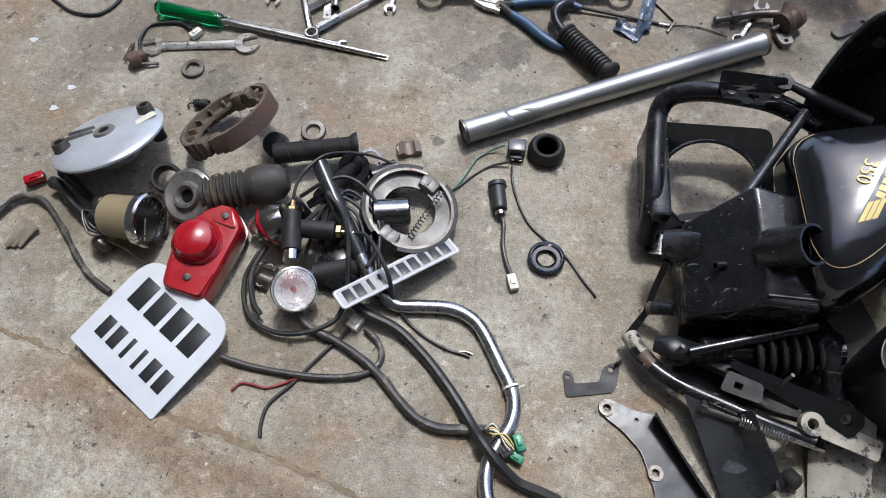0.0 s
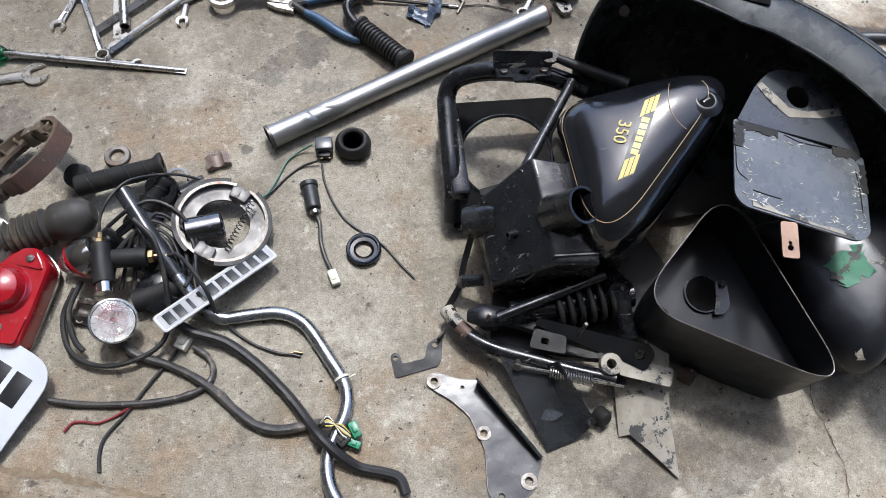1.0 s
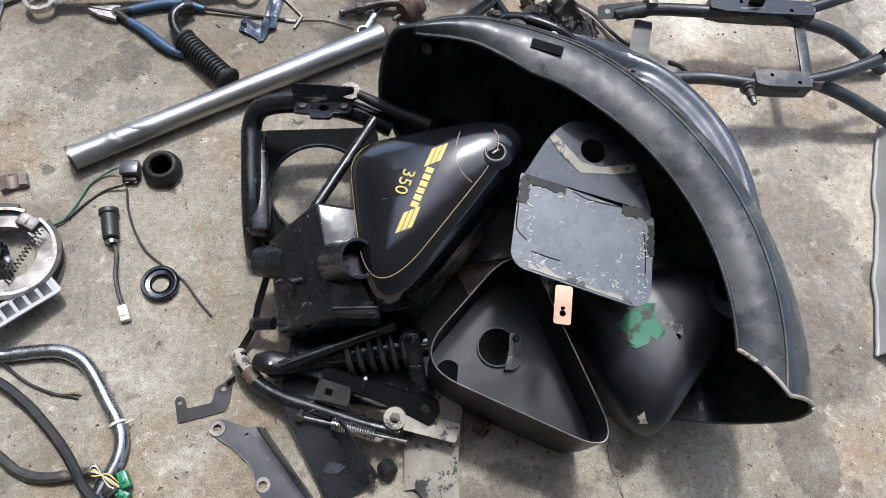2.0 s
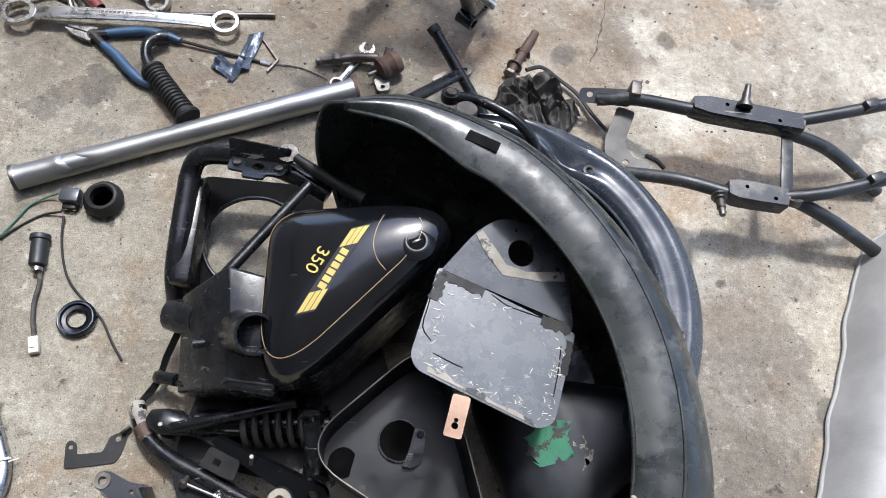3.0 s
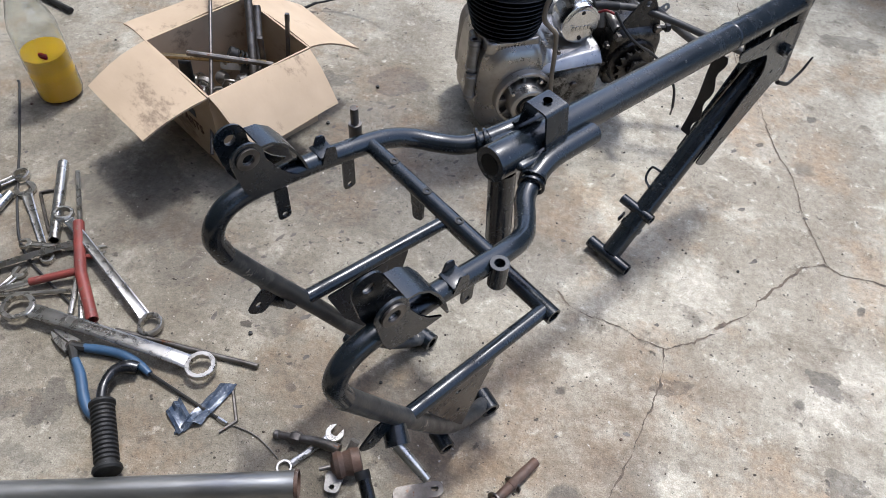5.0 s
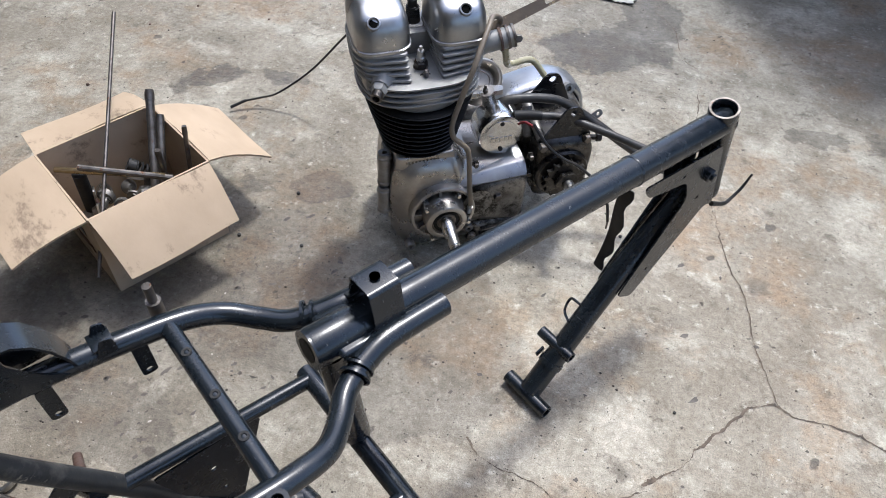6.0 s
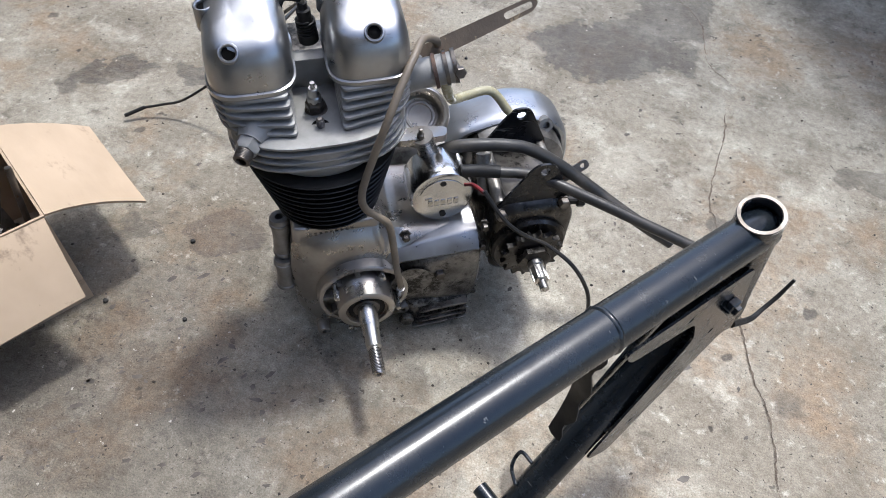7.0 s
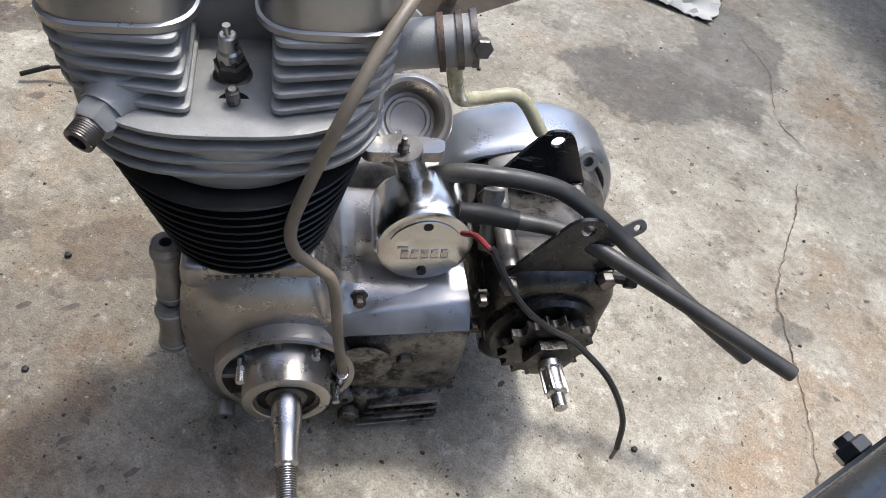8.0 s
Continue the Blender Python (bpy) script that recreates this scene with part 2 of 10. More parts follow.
PIPE_STEEL = surface("pipe_steel", (0.40, 0.40, 0.385), (0.24, 0.24, 0.23), (0.32, 0.46), 0.85, 12, 0.08, 300, wear=(0.11, 0.09, 0.07), wear_at=0.60, wear_scale=22, wear_soft=0.12, dust=(0.22, 0.215, 0.20), dust_at=0.52, wavy=0.10, stretch=(1, 1, 0.3))
TOOL_STEEL = surface("tool_steel", (0.52, 0.505, 0.475), (0.42, 0.405, 0.375), (0.24, 0.36), 1.0, 26, 0.06, 380, wear=(0.22, 0.19, 0.16), wear_at=0.69, wear_scale=40)
OLD_STEEL = surface("old_steel", (0.19, 0.175, 0.16), (0.09, 0.08, 0.07), (0.35, 0.55), 0.9, 26, 0.2, 300, wear=(0.12, 0.06, 0.035), wear_at=0.60, wear_scale=36)
RUST = surface("rusty_steel", (0.115, 0.066, 0.046), (0.075, 0.053, 0.042), (0.5, 0.75), 0.3, 30, 0.4, 300, wear=(0.30, 0.26, 0.22), wear_at=0.62)
MIRROR_CHROME = surface("bright_chrome", (0.66, 0.66, 0.65), (0.55, 0.55, 0.54), (0.15, 0.24), 1.0, 20, 0.02, 300, wear=(0.25, 0.24, 0.22), wear_at=0.70, wear_scale=40)
ALU = surface("polished_aluminium", (0.58, 0.575, 0.555), (0.40, 0.395, 0.38), (0.18, 0.36), 1.0, 14, 0.06, 300, wear=(0.20, 0.185, 0.16), wear_at=0.66, wear_scale=30, scratch=(0.25, 0.24, 0.22), scratch_at=0.70)
COVER_ALU = surface("dusty_polished_cover", (0.43, 0.435, 0.44), (0.31, 0.312, 0.31), (0.27, 0.42), 0.97, 12, 0.04, 300, wear=(0.28, 0.27, 0.25), wear_at=0.68, wear_scale=24, dust=(0.34, 0.335, 0.32), dust_at=0.60, scratch=(0.33, 0.33, 0.32), scratch_at=0.71, wavy=0.12)
REFLECTOR = surface("lamp_reflector", (0.86, 0.86, 0.85), (0.78, 0.78, 0.77), (0.16, 0.28), 0.7, 20, 0.02, 300)
CASE_ALU = surface("satin_case_aluminium", (0.46, 0.435, 0.40), (0.32, 0.30, 0.27), (0.24, 0.42), 0.85, 12, 0.12, 380, wear=(0.10, 0.088, 0.075), wear_at=0.69, wear_scale=22, dust=(0.22, 0.195, 0.16), dust_at=0.62)
BRUSHED = surface("brushed_blue_grey_aluminium", (0.44, 0.455, 0.475), (0.33, 0.342, 0.36), (0.26, 0.42), 0.92, 10, 0.08, 380, wear=(0.20, 0.19, 0.175), wear_at=0.66, wear_scale=20, scratch=(0.36, 0.36, 0.36), scratch_at=0.68)
SHOE_GREY = surface("grey_brake_shoe_casting", (0.20, 0.193, 0.18), (0.10, 0.094, 0.086), (0.4, 0.6), 0.5, 20, 0.25, 300, wear=(0.05, 0.045, 0.04), wear_at=0.60, wear_scale=26, wear_soft=0.1)
CAST_ALU = surface("cast_aluminium", (0.33, 0.32, 0.30), (0.20, 0.19, 0.175), (0.38, 0.58), 0.75, 16, 0.25, 380, wear=(0.035, 0.030, 0.026), wear_at=0.56, wear_scale=16, wear_soft=0.18, dust=(0.13, 0.112, 0.09), dust_at=0.55)
GEAR_DARK = surface("oily_dark_gear_steel", (0.10, 0.095, 0.088), (0.035, 0.032, 0.029), (0.22, 0.42), 0.9, 26, 0.12, 300, wear=(0.012, 0.011, 0.010), wear_at=0.52, wear_scale=20, wear_soft=0.15)
OILY_ALU = surface("oily_aluminium", (0.27, 0.255, 0.23), (0.105, 0.096, 0.084), (0.30, 0.55), 0.7, 24, 0.35, 300, wear=(0.020, 0.018, 0.015), wear_at=0.465, wear_scale=17, wear_soft=0.10)
HEAD_GREY = surface("head_grey_paint", (0.295, 0.292, 0.278), (0.205, 0.202, 0.190), (0.42, 0.58), 0.25, 18, 0.15, 420, wear=(0.14, 0.13, 0.12), wear_at=0.66, wear_scale=40)
BARREL_BLACK = surface("barrel_black_paint", (0.006, 0.006, 0.0065), (0.012, 0.012, 0.012), (0.34, 0.52), 0.0, 16, 0.12, 380, dust=(0.035, 0.031, 0.027), dust_at=0.66)
WHITE_PLATE = surface("white_plate_enamel", (0.53, 0.55, 0.57), (0.46, 0.48, 0.50), (0.28, 0.42), 0.0, 8, 0.02, 260, wear=(0.35, 0.27, 0.20), wear_at=0.72, wear_scale=14)
GREY_PLATE = surface("faded_plate_enamel", (0.36, 0.36, 0.36), (0.28, 0.28, 0.28), (0.35, 0.5), 0.0, 14, 0.05, 260, wear=(0.14, 0.12, 0.10), wear_at=0.62)
INK = surface("black_sign_paint", (0.010, 0.011, 0.012), (0.018, 0.019, 0.020), (0.35, 0.5), 0.0, 20, 0.05, 300)
RED_LENS = surface("red_lens_plastic", (0.30, 0.006, 0.012), (0.24, 0.004, 0.009), (0.14, 0.28), 0.0, 16, 0.04, 300, coat=0.4)
RED_PAINT = surface("red_paint", (0.19, 0.036, 0.026), (0.13, 0.028, 0.022), (0.4, 0.6), 0.0, 24, 0.2, 300, wear=(0.12, 0.07, 0.05), wear_at=0.6)
BEIGE = surface("beige_plastic", (0.26, 0.21, 0.12), (0.21, 0.17, 0.095), (0.35, 0.5), 0.0, 14, 0.05, 300, dust=(0.16, 0.13, 0.09))
BLUE_GRIP = surface("blue_grip", (0.035, 0.080, 0.150), (0.025, 0.055, 0.105), (0.35, 0.55), 0.0, 24, 0.1, 300, wear=(0.03, 0.03, 0.03), wear_at=0.66)
GREEN_CLEAR = clear("green_handle_plastic", (0.05, 0.62, 0.24), 0.12)
GREEN = surface("green_plastic", (0.02, 0.20, 0.10), (0.015, 0.15, 0.07), (0.3, 0.5), 0.0, 20, 0.05)
YELLOW = surface("yellow_decal", (0.58, 0.46, 0.13), (0.50, 0.39, 0.10), (0.35, 0.5), 0.0, 20, 0.02, wear=(0.25, 0.2, 0.08), wear_at=0.68)
GOLD_LINE = surface("gold_pinstripe", (0.32, 0.22, 0.12), (0.25, 0.17, 0.09), (0.35, 0.5), 0.0, 30, 0.02)
GREEN_STICKER = surface("torn_green_sticker", (0.03, 0.18, 0.095), (0.022, 0.14, 0.075), (0.5, 0.65), 0.0, 20, 0.1, 200, wear=(0.03, 0.028, 0.024), wear_at=0.51, wear_scale=30)
WHITE_PLASTIC = surface("white_plastic", (0.62, 0.60, 0.50), (0.52, 0.50, 0.40), (0.35, 0.5), 0.0, 20, 0.05)
PRINT_BROWN = surface("faded_brown_print", (0.10, 0.060, 0.042), (0.15, 0.095, 0.068), (0.7, 0.85), 0.0, 30, 0.05, spec=0.2)
CARD = surface("cardboard", (0.44, 0.34, 0.235), (0.39, 0.30, 0.205), (0.75, 0.9), 0.0, 10, 0.1, 150, wear=(0.14, 0.105, 0.075), wear_at=0.555, wear_scale=11, wear_soft=0.13, spec=0.2, stretch=(1.0, 0.5, 1.0))
GREY_SCUFFED = surface("scuffed_grey_paint", (0.072, 0.080, 0.084), (0.110, 0.118, 0.122), (0.20, 0.34), 0.0, 14, 0.1, 260, wear=(0.60, 0.59, 0.55), wear_at=0.635, wear_scale=30, spec=0.9, scratch=(0.30, 0.30, 0.29), scratch_at=0.705, scratch_scale=16)
# flat black that paints the shade inside holes, recesses and cracks
SHADE_BLACK = surface("shade_black", (0.003, 0.003, 0.003), (0.006, 0.006, 0.006), (0.7, 0.85), 0.0, 16, 0.1, 240, spec=0.1)
PLATE_PAINT = surface("plate_paint", (0.013, 0.0145, 0.016), (0.028, 0.030, 0.032), (0.16, 0.32), 0.0, 9, 0.04, 260, wear=(0.16, 0.155, 0.14), wear_at=0.70, wear_scale=20, dust=(0.06, 0.062, 0.060), dust_at=0.64, spec=0.55, dust_soft=0.06, wavy=0.25, scratch=(0.22, 0.215, 0.20), scratch_at=0.73)
GUARD_BLUE = surface("blue_black_guard_paint", (0.022, 0.028, 0.037), (0.036, 0.044, 0.056), (0.20, 0.32), 0.0, 8, 0.03, 260, wear=(0.10, 0.105, 0.11), wear_at=0.70, spec=0.9, wavy=0.3, scratch=(0.13, 0.14, 0.15), scratch_at=0.73)
BOX_BLACK = surface("box_black_paint", (0.004, 0.0045, 0.006), (0.008, 0.0085, 0.010), (0.30, 0.46), 0.0, 10, 0.03, 300, dust=(0.012, 0.014, 0.018), dust_at=0.64, dust_soft=0.1, spec=0.45, scratch=(0.07, 0.07, 0.068), scratch_at=0.73, wavy=0.2)
COVER_BLACK = surface("cover_black_paint", (0.006, 0.007, 0.010), (0.010, 0.011, 0.014), (0.32, 0.44), 0.0, 9, 0.03, 300, dust=(0.024, 0.026, 0.030), dust_at=0.62, dust_soft=0.12, spec=0.6, scratch=(0.08, 0.08, 0.08), scratch_at=0.74, wavy=0.2)
BOOT_RUBBER = surface("dusty_boot_rubber", (0.022, 0.021, 0.019), (0.040, 0.036, 0.030), (0.45, 0.65), 0.0, 14, 0.2, 260, dust=(0.17, 0.125, 0.07), dust_at=0.57, dust_soft=0.14, spec=0.4)
CLAMP_CAST = surface("corroded_casting", (0.26, 0.20, 0.165), (0.16, 0.12, 0.10), (0.5, 0.7), 0.2, 40, 0.35, 300, wear=(0.05, 0.04, 0.035), wear_at=0.60, wear_scale=50)
# worn chrome, with the dark clutter it would mirror put into its colour
DARK_CHROME = surface("clutter_dark_chrome", (0.26, 0.26, 0.265), (0.15, 0.15, 0.15), (0.12, 0.28), 1.0, 24, 0.05, 300, wear=(0.05, 0.045, 0.04), wear_at=0.62, wear_scale=30)
DUSTY_FRAME = surface("dusty_frame_paint", (0.014, 0.016, 0.018), (0.030, 0.032, 0.033), (0.3, 0.5), 0.0, 16, 0.12, 300, wear=(0.26, 0.235, 0.19), wear_at=0.63, wear_scale=26, wear_soft=0.05, dust=(0.16, 0.15, 0.125), dust_at=0.60, dust_soft=0.15)
DIRT = surface("sandy_dirt", (0.15, 0.115, 0.075), (0.21, 0.165, 0.11), (0.85, 0.95), 0.0, 60, 0.5, 300, spec=0.2)
HOSE_RUBBER = surface("worn_hose_rubber", (0.022, 0.022, 0.021), (0.050, 0.047, 0.042), (0.35, 0.55), 0.0, 18, 0.12, 300, dust=(0.12, 0.105, 0.085), dust_at=0.60, spec=0.45)
POLISHED = surface("polished_cap", (0.56, 0.555, 0.54), (0.44, 0.435, 0.42), (0.20, 0.34), 1.0, 20, 0.05, 300, wear=(0.2, 0.19, 0.18), wear_at=0.68, wear_scale=30)
SATIN_GREY = surface("satin_grey_paint", (0.036, 0.040, 0.047), (0.058, 0.063, 0.070), (0.22, 0.38), 0.0, 10, 0.04, 260, wear=(0.11, 0.10, 0.09), wear_at=0.70, spec=0.6, wavy=0.25, scratch=(0.2, 0.2, 0.19), scratch_at=0.75)
PRESSED = surface("bare_pressed_steel", (0.105, 0.098, 0.088), (0.060, 0.056, 0.050), (0.5, 0.65), 0.2, 14, 0.2, 280, wear=(0.05, 0.045, 0.04), wear_at=0.60, wear_scale=22, wear_soft=0.1, wavy=0.2)
DISC_ALU = surface("scuffed_disc_aluminium", (0.50, 0.52, 0.545), (0.38, 0.395, 0.41), (0.30, 0.46), 0.45, 10, 0.08, 380, wear=(0.26, 0.25, 0.235), wear_at=0.64, wear_scale=16, scratch=(0.42, 0.42, 0.42), scratch_at=0.68)
BAR_CHROME = surface("dulled_bar_chrome", (0.42, 0.43, 0.44), (0.30, 0.305, 0.31), (0.20, 0.34), 0.95, 18, 0.05, 300, wear=(0.14, 0.12, 0.10), wear_at=0.66, wear_scale=30, dust=(0.30, 0.295, 0.28), dust_at=0.62)
PEELED = surface("peeled_paint", (0.33, 0.305, 0.25), (0.21, 0.19, 0.15), (0.5, 0.7), 0.0, 20, 0.2, 200, wear=(0.04, 0.04, 0.04), wear_at=0.53, wear_scale=26)
CLOTH = surface("black_cloth", (0.065, 0.061, 0.056), (0.095, 0.088, 0.080), (0.85, 0.95), 0.0, 30, 0.5, 500, spec=0.2)
SHEET_CLOTH = surface("pale_grey_cover", (0.40, 0.395, 0.37), (0.31, 0.305, 0.29), (0.7, 0.85), 0.0, 10, 0.2, 300, spec=0.3)
FOIL = surface("blue_plastic_wrap", (0.03, 0.045, 0.075), (0.09, 0.105, 0.13), (0.12, 0.3), 0.2, 60, 0.5, 200)
BROWN_SHOE = surface("brown_brake_shoe", (0.15, 0.115, 0.080), (0.095, 0.075, 0.055), (0.5, 0.7), 0.3, 22, 0.3, 260, wear=(0.26, 0.20, 0.12), wear_at=0.6)
PIPE_TAN = surface("tan_rubber_hose", (0.20, 0.16, 0.11), (0.13, 0.11, 0.085), (0.45, 0.6), 0.0, 26, 0.12)
CLEAR_HOSE = surface("yellowed_clear_hose", (0.38, 0.35, 0.22), (0.30, 0.275, 0.17), (0.2, 0.35), 0.0, 20, 0.04)
OIL = clear("yellow_oil", (0.90, 0.58, 0.03), 0.04, 1.40, 0.45)
PET = clear("bottle_plastic", (0.93, 0.95, 0.95), 0.05, 1.3)
LENS = clear("clear_lens", (0.97, 0.97, 0.97), 0.04, 1.45)
GLASS = clear("gauge_glass", (0.9, 0.92, 0.92), 0.03, 1.45)
BRASS = surface("brass", (0.34, 0.26, 0.14), (0.24, 0.18, 0.10), (0.25, 0.4), 1.0, 30, 0.05)
RED_WIRE = surface("red_wire", (0.20, 0.02, 0.022), (0.15, 0.016, 0.018), (0.35, 0.5), 0.0)
GREEN_WIRE = surface("green_wire", (0.05, 0.16, 0.10), (0.04, 0.12, 0.08), (0.4, 0.5), 0.0)
GAUGE_FACE = surface("gauge_face", (0.015, 0.017, 0.018), (0.022, 0.024, 0.026), (0.4, 0.6), 0.0)
COPPER_TAB = surface("coppery_tab", (0.34, 0.23, 0.165), (0.25, 0.165, 0.115), (0.35, 0.5), 0.6, 20, 0.1)


# ---- floor ----
def concrete(stains):
    mt = bpy.data.materials.new("concrete")
    mt.use_nodes = True
    nt = mt.node_tree
    bs = nt.nodes["Principled BSDF"]
    tc = nt.nodes.new("ShaderNodeTexCoord")

    def nz(sc, detail=5.0, rough_=0.6, off=0.0):
        n = nt.nodes.new("ShaderNodeTexNoise")
        n.inputs["Scale"].default_value, n.inputs["Detail"].default_value, n.inputs["Roughness"].default_value = sc, detail, rough_
        mp = nt.nodes.new("ShaderNodeMapping")
        mp.inputs["Location"].default_value = (off, off * 0.7, 0)
        nt.links.new(tc.outputs["Object"], mp.inputs[0])
        nt.links.new(mp.outputs[0], n.inputs["Vector"])
        return n

    def rng(fac, lo, hi, x=0.0, y=1.0, smooth=False):
        r = nt.nodes.new("ShaderNodeMapRange")
        if smooth:
            r.interpolation_type = "SMOOTHSTEP"
        for k, v in zip(("From Min", "From Max", "To Min", "To Max"), (lo, hi, x, y)):
            r.inputs[k].default_value = v
        nt.links.new(fac, r.inputs["Value"])
        return r.outputs[0]

    def mix(fac, x, y, mode="MIX"):
        mx = nt.nodes.new("ShaderNodeMix")
        mx.data_type, mx.blend_type = "RGBA", mode
        if isinstance(fac, float):
            mx.inputs["Factor"].default_value = fac
        else:
            nt.links.new(fac, mx.inputs["Factor"])
        for sock, v in ((mx.inputs["A"], x), (mx.inputs["B"], y)):
            if isinstance(v, tuple):
                sock.default_value = (*v, 1)
            else:
                nt.links.new(v, sock)
        return mx.outputs["Result"]

    def op(kind, x, y):
        n = nt.nodes.new("ShaderNodeMath")
        n.operation = kind
        for sock, v in zip(n.inputs, (x, y)):
            if isinstance(v, (int, float)):
                sock.default_value = v
            else:
                nt.links.new(v, sock)
        return n.outputs[0]

    def after(vector, value):
        """The same vector, worked out once the value is known, so that few values wait at a time."""
        if value is None:
            return vector
        n = nt.nodes.new("ShaderNodeVectorMath")
        n.operation = "MULTIPLY_ADD"
        nt.links.new(value, n.inputs[0])
        n.inputs[1].default_value = (1e-6, 0, 0)
        nt.links.new(vector, n.inputs[2])
        return n.outputs[0]

    col = mix(rng(nz(1.7, 6, 0.62).outputs["Fac"], 0.40, 0.60), (0.290, 0.262, 0.206), (0.420, 0.392, 0.321))
    col = mix(rng(nz(6.0, 7, 0.7, 3.0).outputs["Fac"], 0.44, 0.64, 0, 0.85), col, (0.205, 0.178, 0.133))
    col = mix(rng(nz(4.6, 7, 0.68, 9.0).outputs["Fac"], 0.52, 0.66, 0, 0.9), col, (0.520, 0.492, 0.410))
    col = mix(rng(nz(3.1, 8, 0.72, 21.0).outputs["Fac"], 0.51, 0.64, 0, 0.85), col, (0.30, 0.22, 0.14))
    col = mix(rng(nz(13.0, 8, 0.75, 15.0).outputs["Fac"], 0.56, 0.66, 0, 0.75), col, (0.125, 0.108, 0.084))
    col = mix(rng(nz(30.0, 6, 0.75, 18.0).outputs["Fac"], 0.57, 0.68, 0, 0.7), col, (0.620, 0.590, 0.503))
    # light on the open side and shade by the van put into the colour, and the greasy stretch by the tools
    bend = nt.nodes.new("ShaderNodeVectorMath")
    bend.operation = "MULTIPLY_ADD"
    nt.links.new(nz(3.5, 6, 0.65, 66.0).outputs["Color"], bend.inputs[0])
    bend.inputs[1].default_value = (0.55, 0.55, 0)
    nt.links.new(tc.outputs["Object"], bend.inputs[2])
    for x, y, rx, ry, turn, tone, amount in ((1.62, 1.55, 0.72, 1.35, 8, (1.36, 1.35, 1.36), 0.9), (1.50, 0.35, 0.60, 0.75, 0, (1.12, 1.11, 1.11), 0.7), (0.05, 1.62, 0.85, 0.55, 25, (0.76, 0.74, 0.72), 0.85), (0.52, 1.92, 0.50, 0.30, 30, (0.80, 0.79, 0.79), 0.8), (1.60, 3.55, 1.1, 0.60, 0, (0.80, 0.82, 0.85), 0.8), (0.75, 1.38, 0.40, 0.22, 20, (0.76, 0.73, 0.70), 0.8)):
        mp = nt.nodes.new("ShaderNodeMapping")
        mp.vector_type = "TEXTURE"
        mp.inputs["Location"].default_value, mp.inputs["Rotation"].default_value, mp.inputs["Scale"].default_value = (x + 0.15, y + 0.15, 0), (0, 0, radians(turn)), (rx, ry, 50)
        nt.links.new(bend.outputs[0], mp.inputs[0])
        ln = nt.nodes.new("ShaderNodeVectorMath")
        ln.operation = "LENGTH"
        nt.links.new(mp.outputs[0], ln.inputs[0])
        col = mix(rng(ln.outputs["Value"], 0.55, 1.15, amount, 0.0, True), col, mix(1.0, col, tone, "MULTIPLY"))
    # spilt oil, damp marks and a broad darker patch by the mudguards, each with its own place and size
    warp = nz(9.0, 5, 0.65, 5.0)
    off = nt.nodes.new("ShaderNodeVectorMath")
    off.operation = "MULTIPLY_ADD"
    nt.links.new(warp.outputs["Color"], off.inputs[0])
    off.inputs[1].default_value = (0.20, 0.20, 0)
    nt.links.new(tc.outputs["Object"], off.inputs[2])
    total = None
    for x, y, rx, ry, turn, deep in stains:
        mp = nt.nodes.new("ShaderNodeMapping")
        mp.vector_type = "TEXTURE"
        mp.inputs["Location"].default_value = (x + 0.10, y + 0.10, 0)
        mp.inputs["Rotation"].default_value = (0, 0, radians(turn))
        mp.inputs["Scale"].default_value = (rx, ry, 50)
        nt.links.new(after(off.outputs[0], total), mp.inputs[0])
        ln = nt.nodes.new("ShaderNodeVectorMath")
        ln.operation = "LENGTH"
        nt.links.new(mp.outputs[0], ln.inputs[0])
        one = rng(ln.outputs["Value"], 0.90, 1.03, deep, 0.0, True)
        total = one if total is None else op("MAXIMUM", total, one)
    blot = op("MULTIPLY", total, rng(nz(22.0, 5, 0.7, 30.0).outputs["Fac"], 0.3, 0.6, 0.65, 1.0))
    col = mix(blot, col, (0.060, 0.052, 0.045))
    rust = None
    for x, y, rx, ry, turn, deep in RUSTY:
        mp = nt.nodes.new("ShaderNodeMapping")
        mp.vector_type = "TEXTURE"
        mp.inputs["Location"].default_value = (x + 0.10, y + 0.10, 0)
        mp.inputs["Rotation"].default_value = (0, 0, radians(turn))
        mp.inputs["Scale"].default_value = (rx, ry, 50)
        nt.links.new(after(off.outputs[0], rust if rust is not None else blot), mp.inputs[0])
        ln = nt.nodes.new("ShaderNodeVectorMath")
        ln.operation = "LENGTH"
        nt.links.new(mp.outputs[0], ln.inputs[0])
        one = rng(ln.outputs["Value"], 0.3, 1.3, deep * 1.4, 0.0, True)
        rust = one if rust is None else op("MAXIMUM", rust, one)
    col = mix(op("MULTIPLY", rust, rng(nz(17.0, 6, 0.75, 33.0).outputs["Fac"], 0.35, 0.62, 0.3, 1.0)), col, (0.20, 0.135, 0.080))
    # small specks of grease and pale flecks of cement
    for sc, lo, tone, o in ((20.0, 0.685, (0.06, 0.05, 0.04), 40.0), (60.0, 0.68, (0.075, 0.062, 0.048), 42.0), (130.0, 0.665, (0.06, 0.05, 0.04), 44.0), (210.0, 0.67, (0.05, 0.042, 0.034), 47.0), (70.0, 0.69, (0.58, 0.55, 0.50), 52.0)):
        col = mix(rng(nz(sc, 3, 0.6, o).outputs["Fac"], lo, lo + 0.04, 0, 0.85), col, tone)
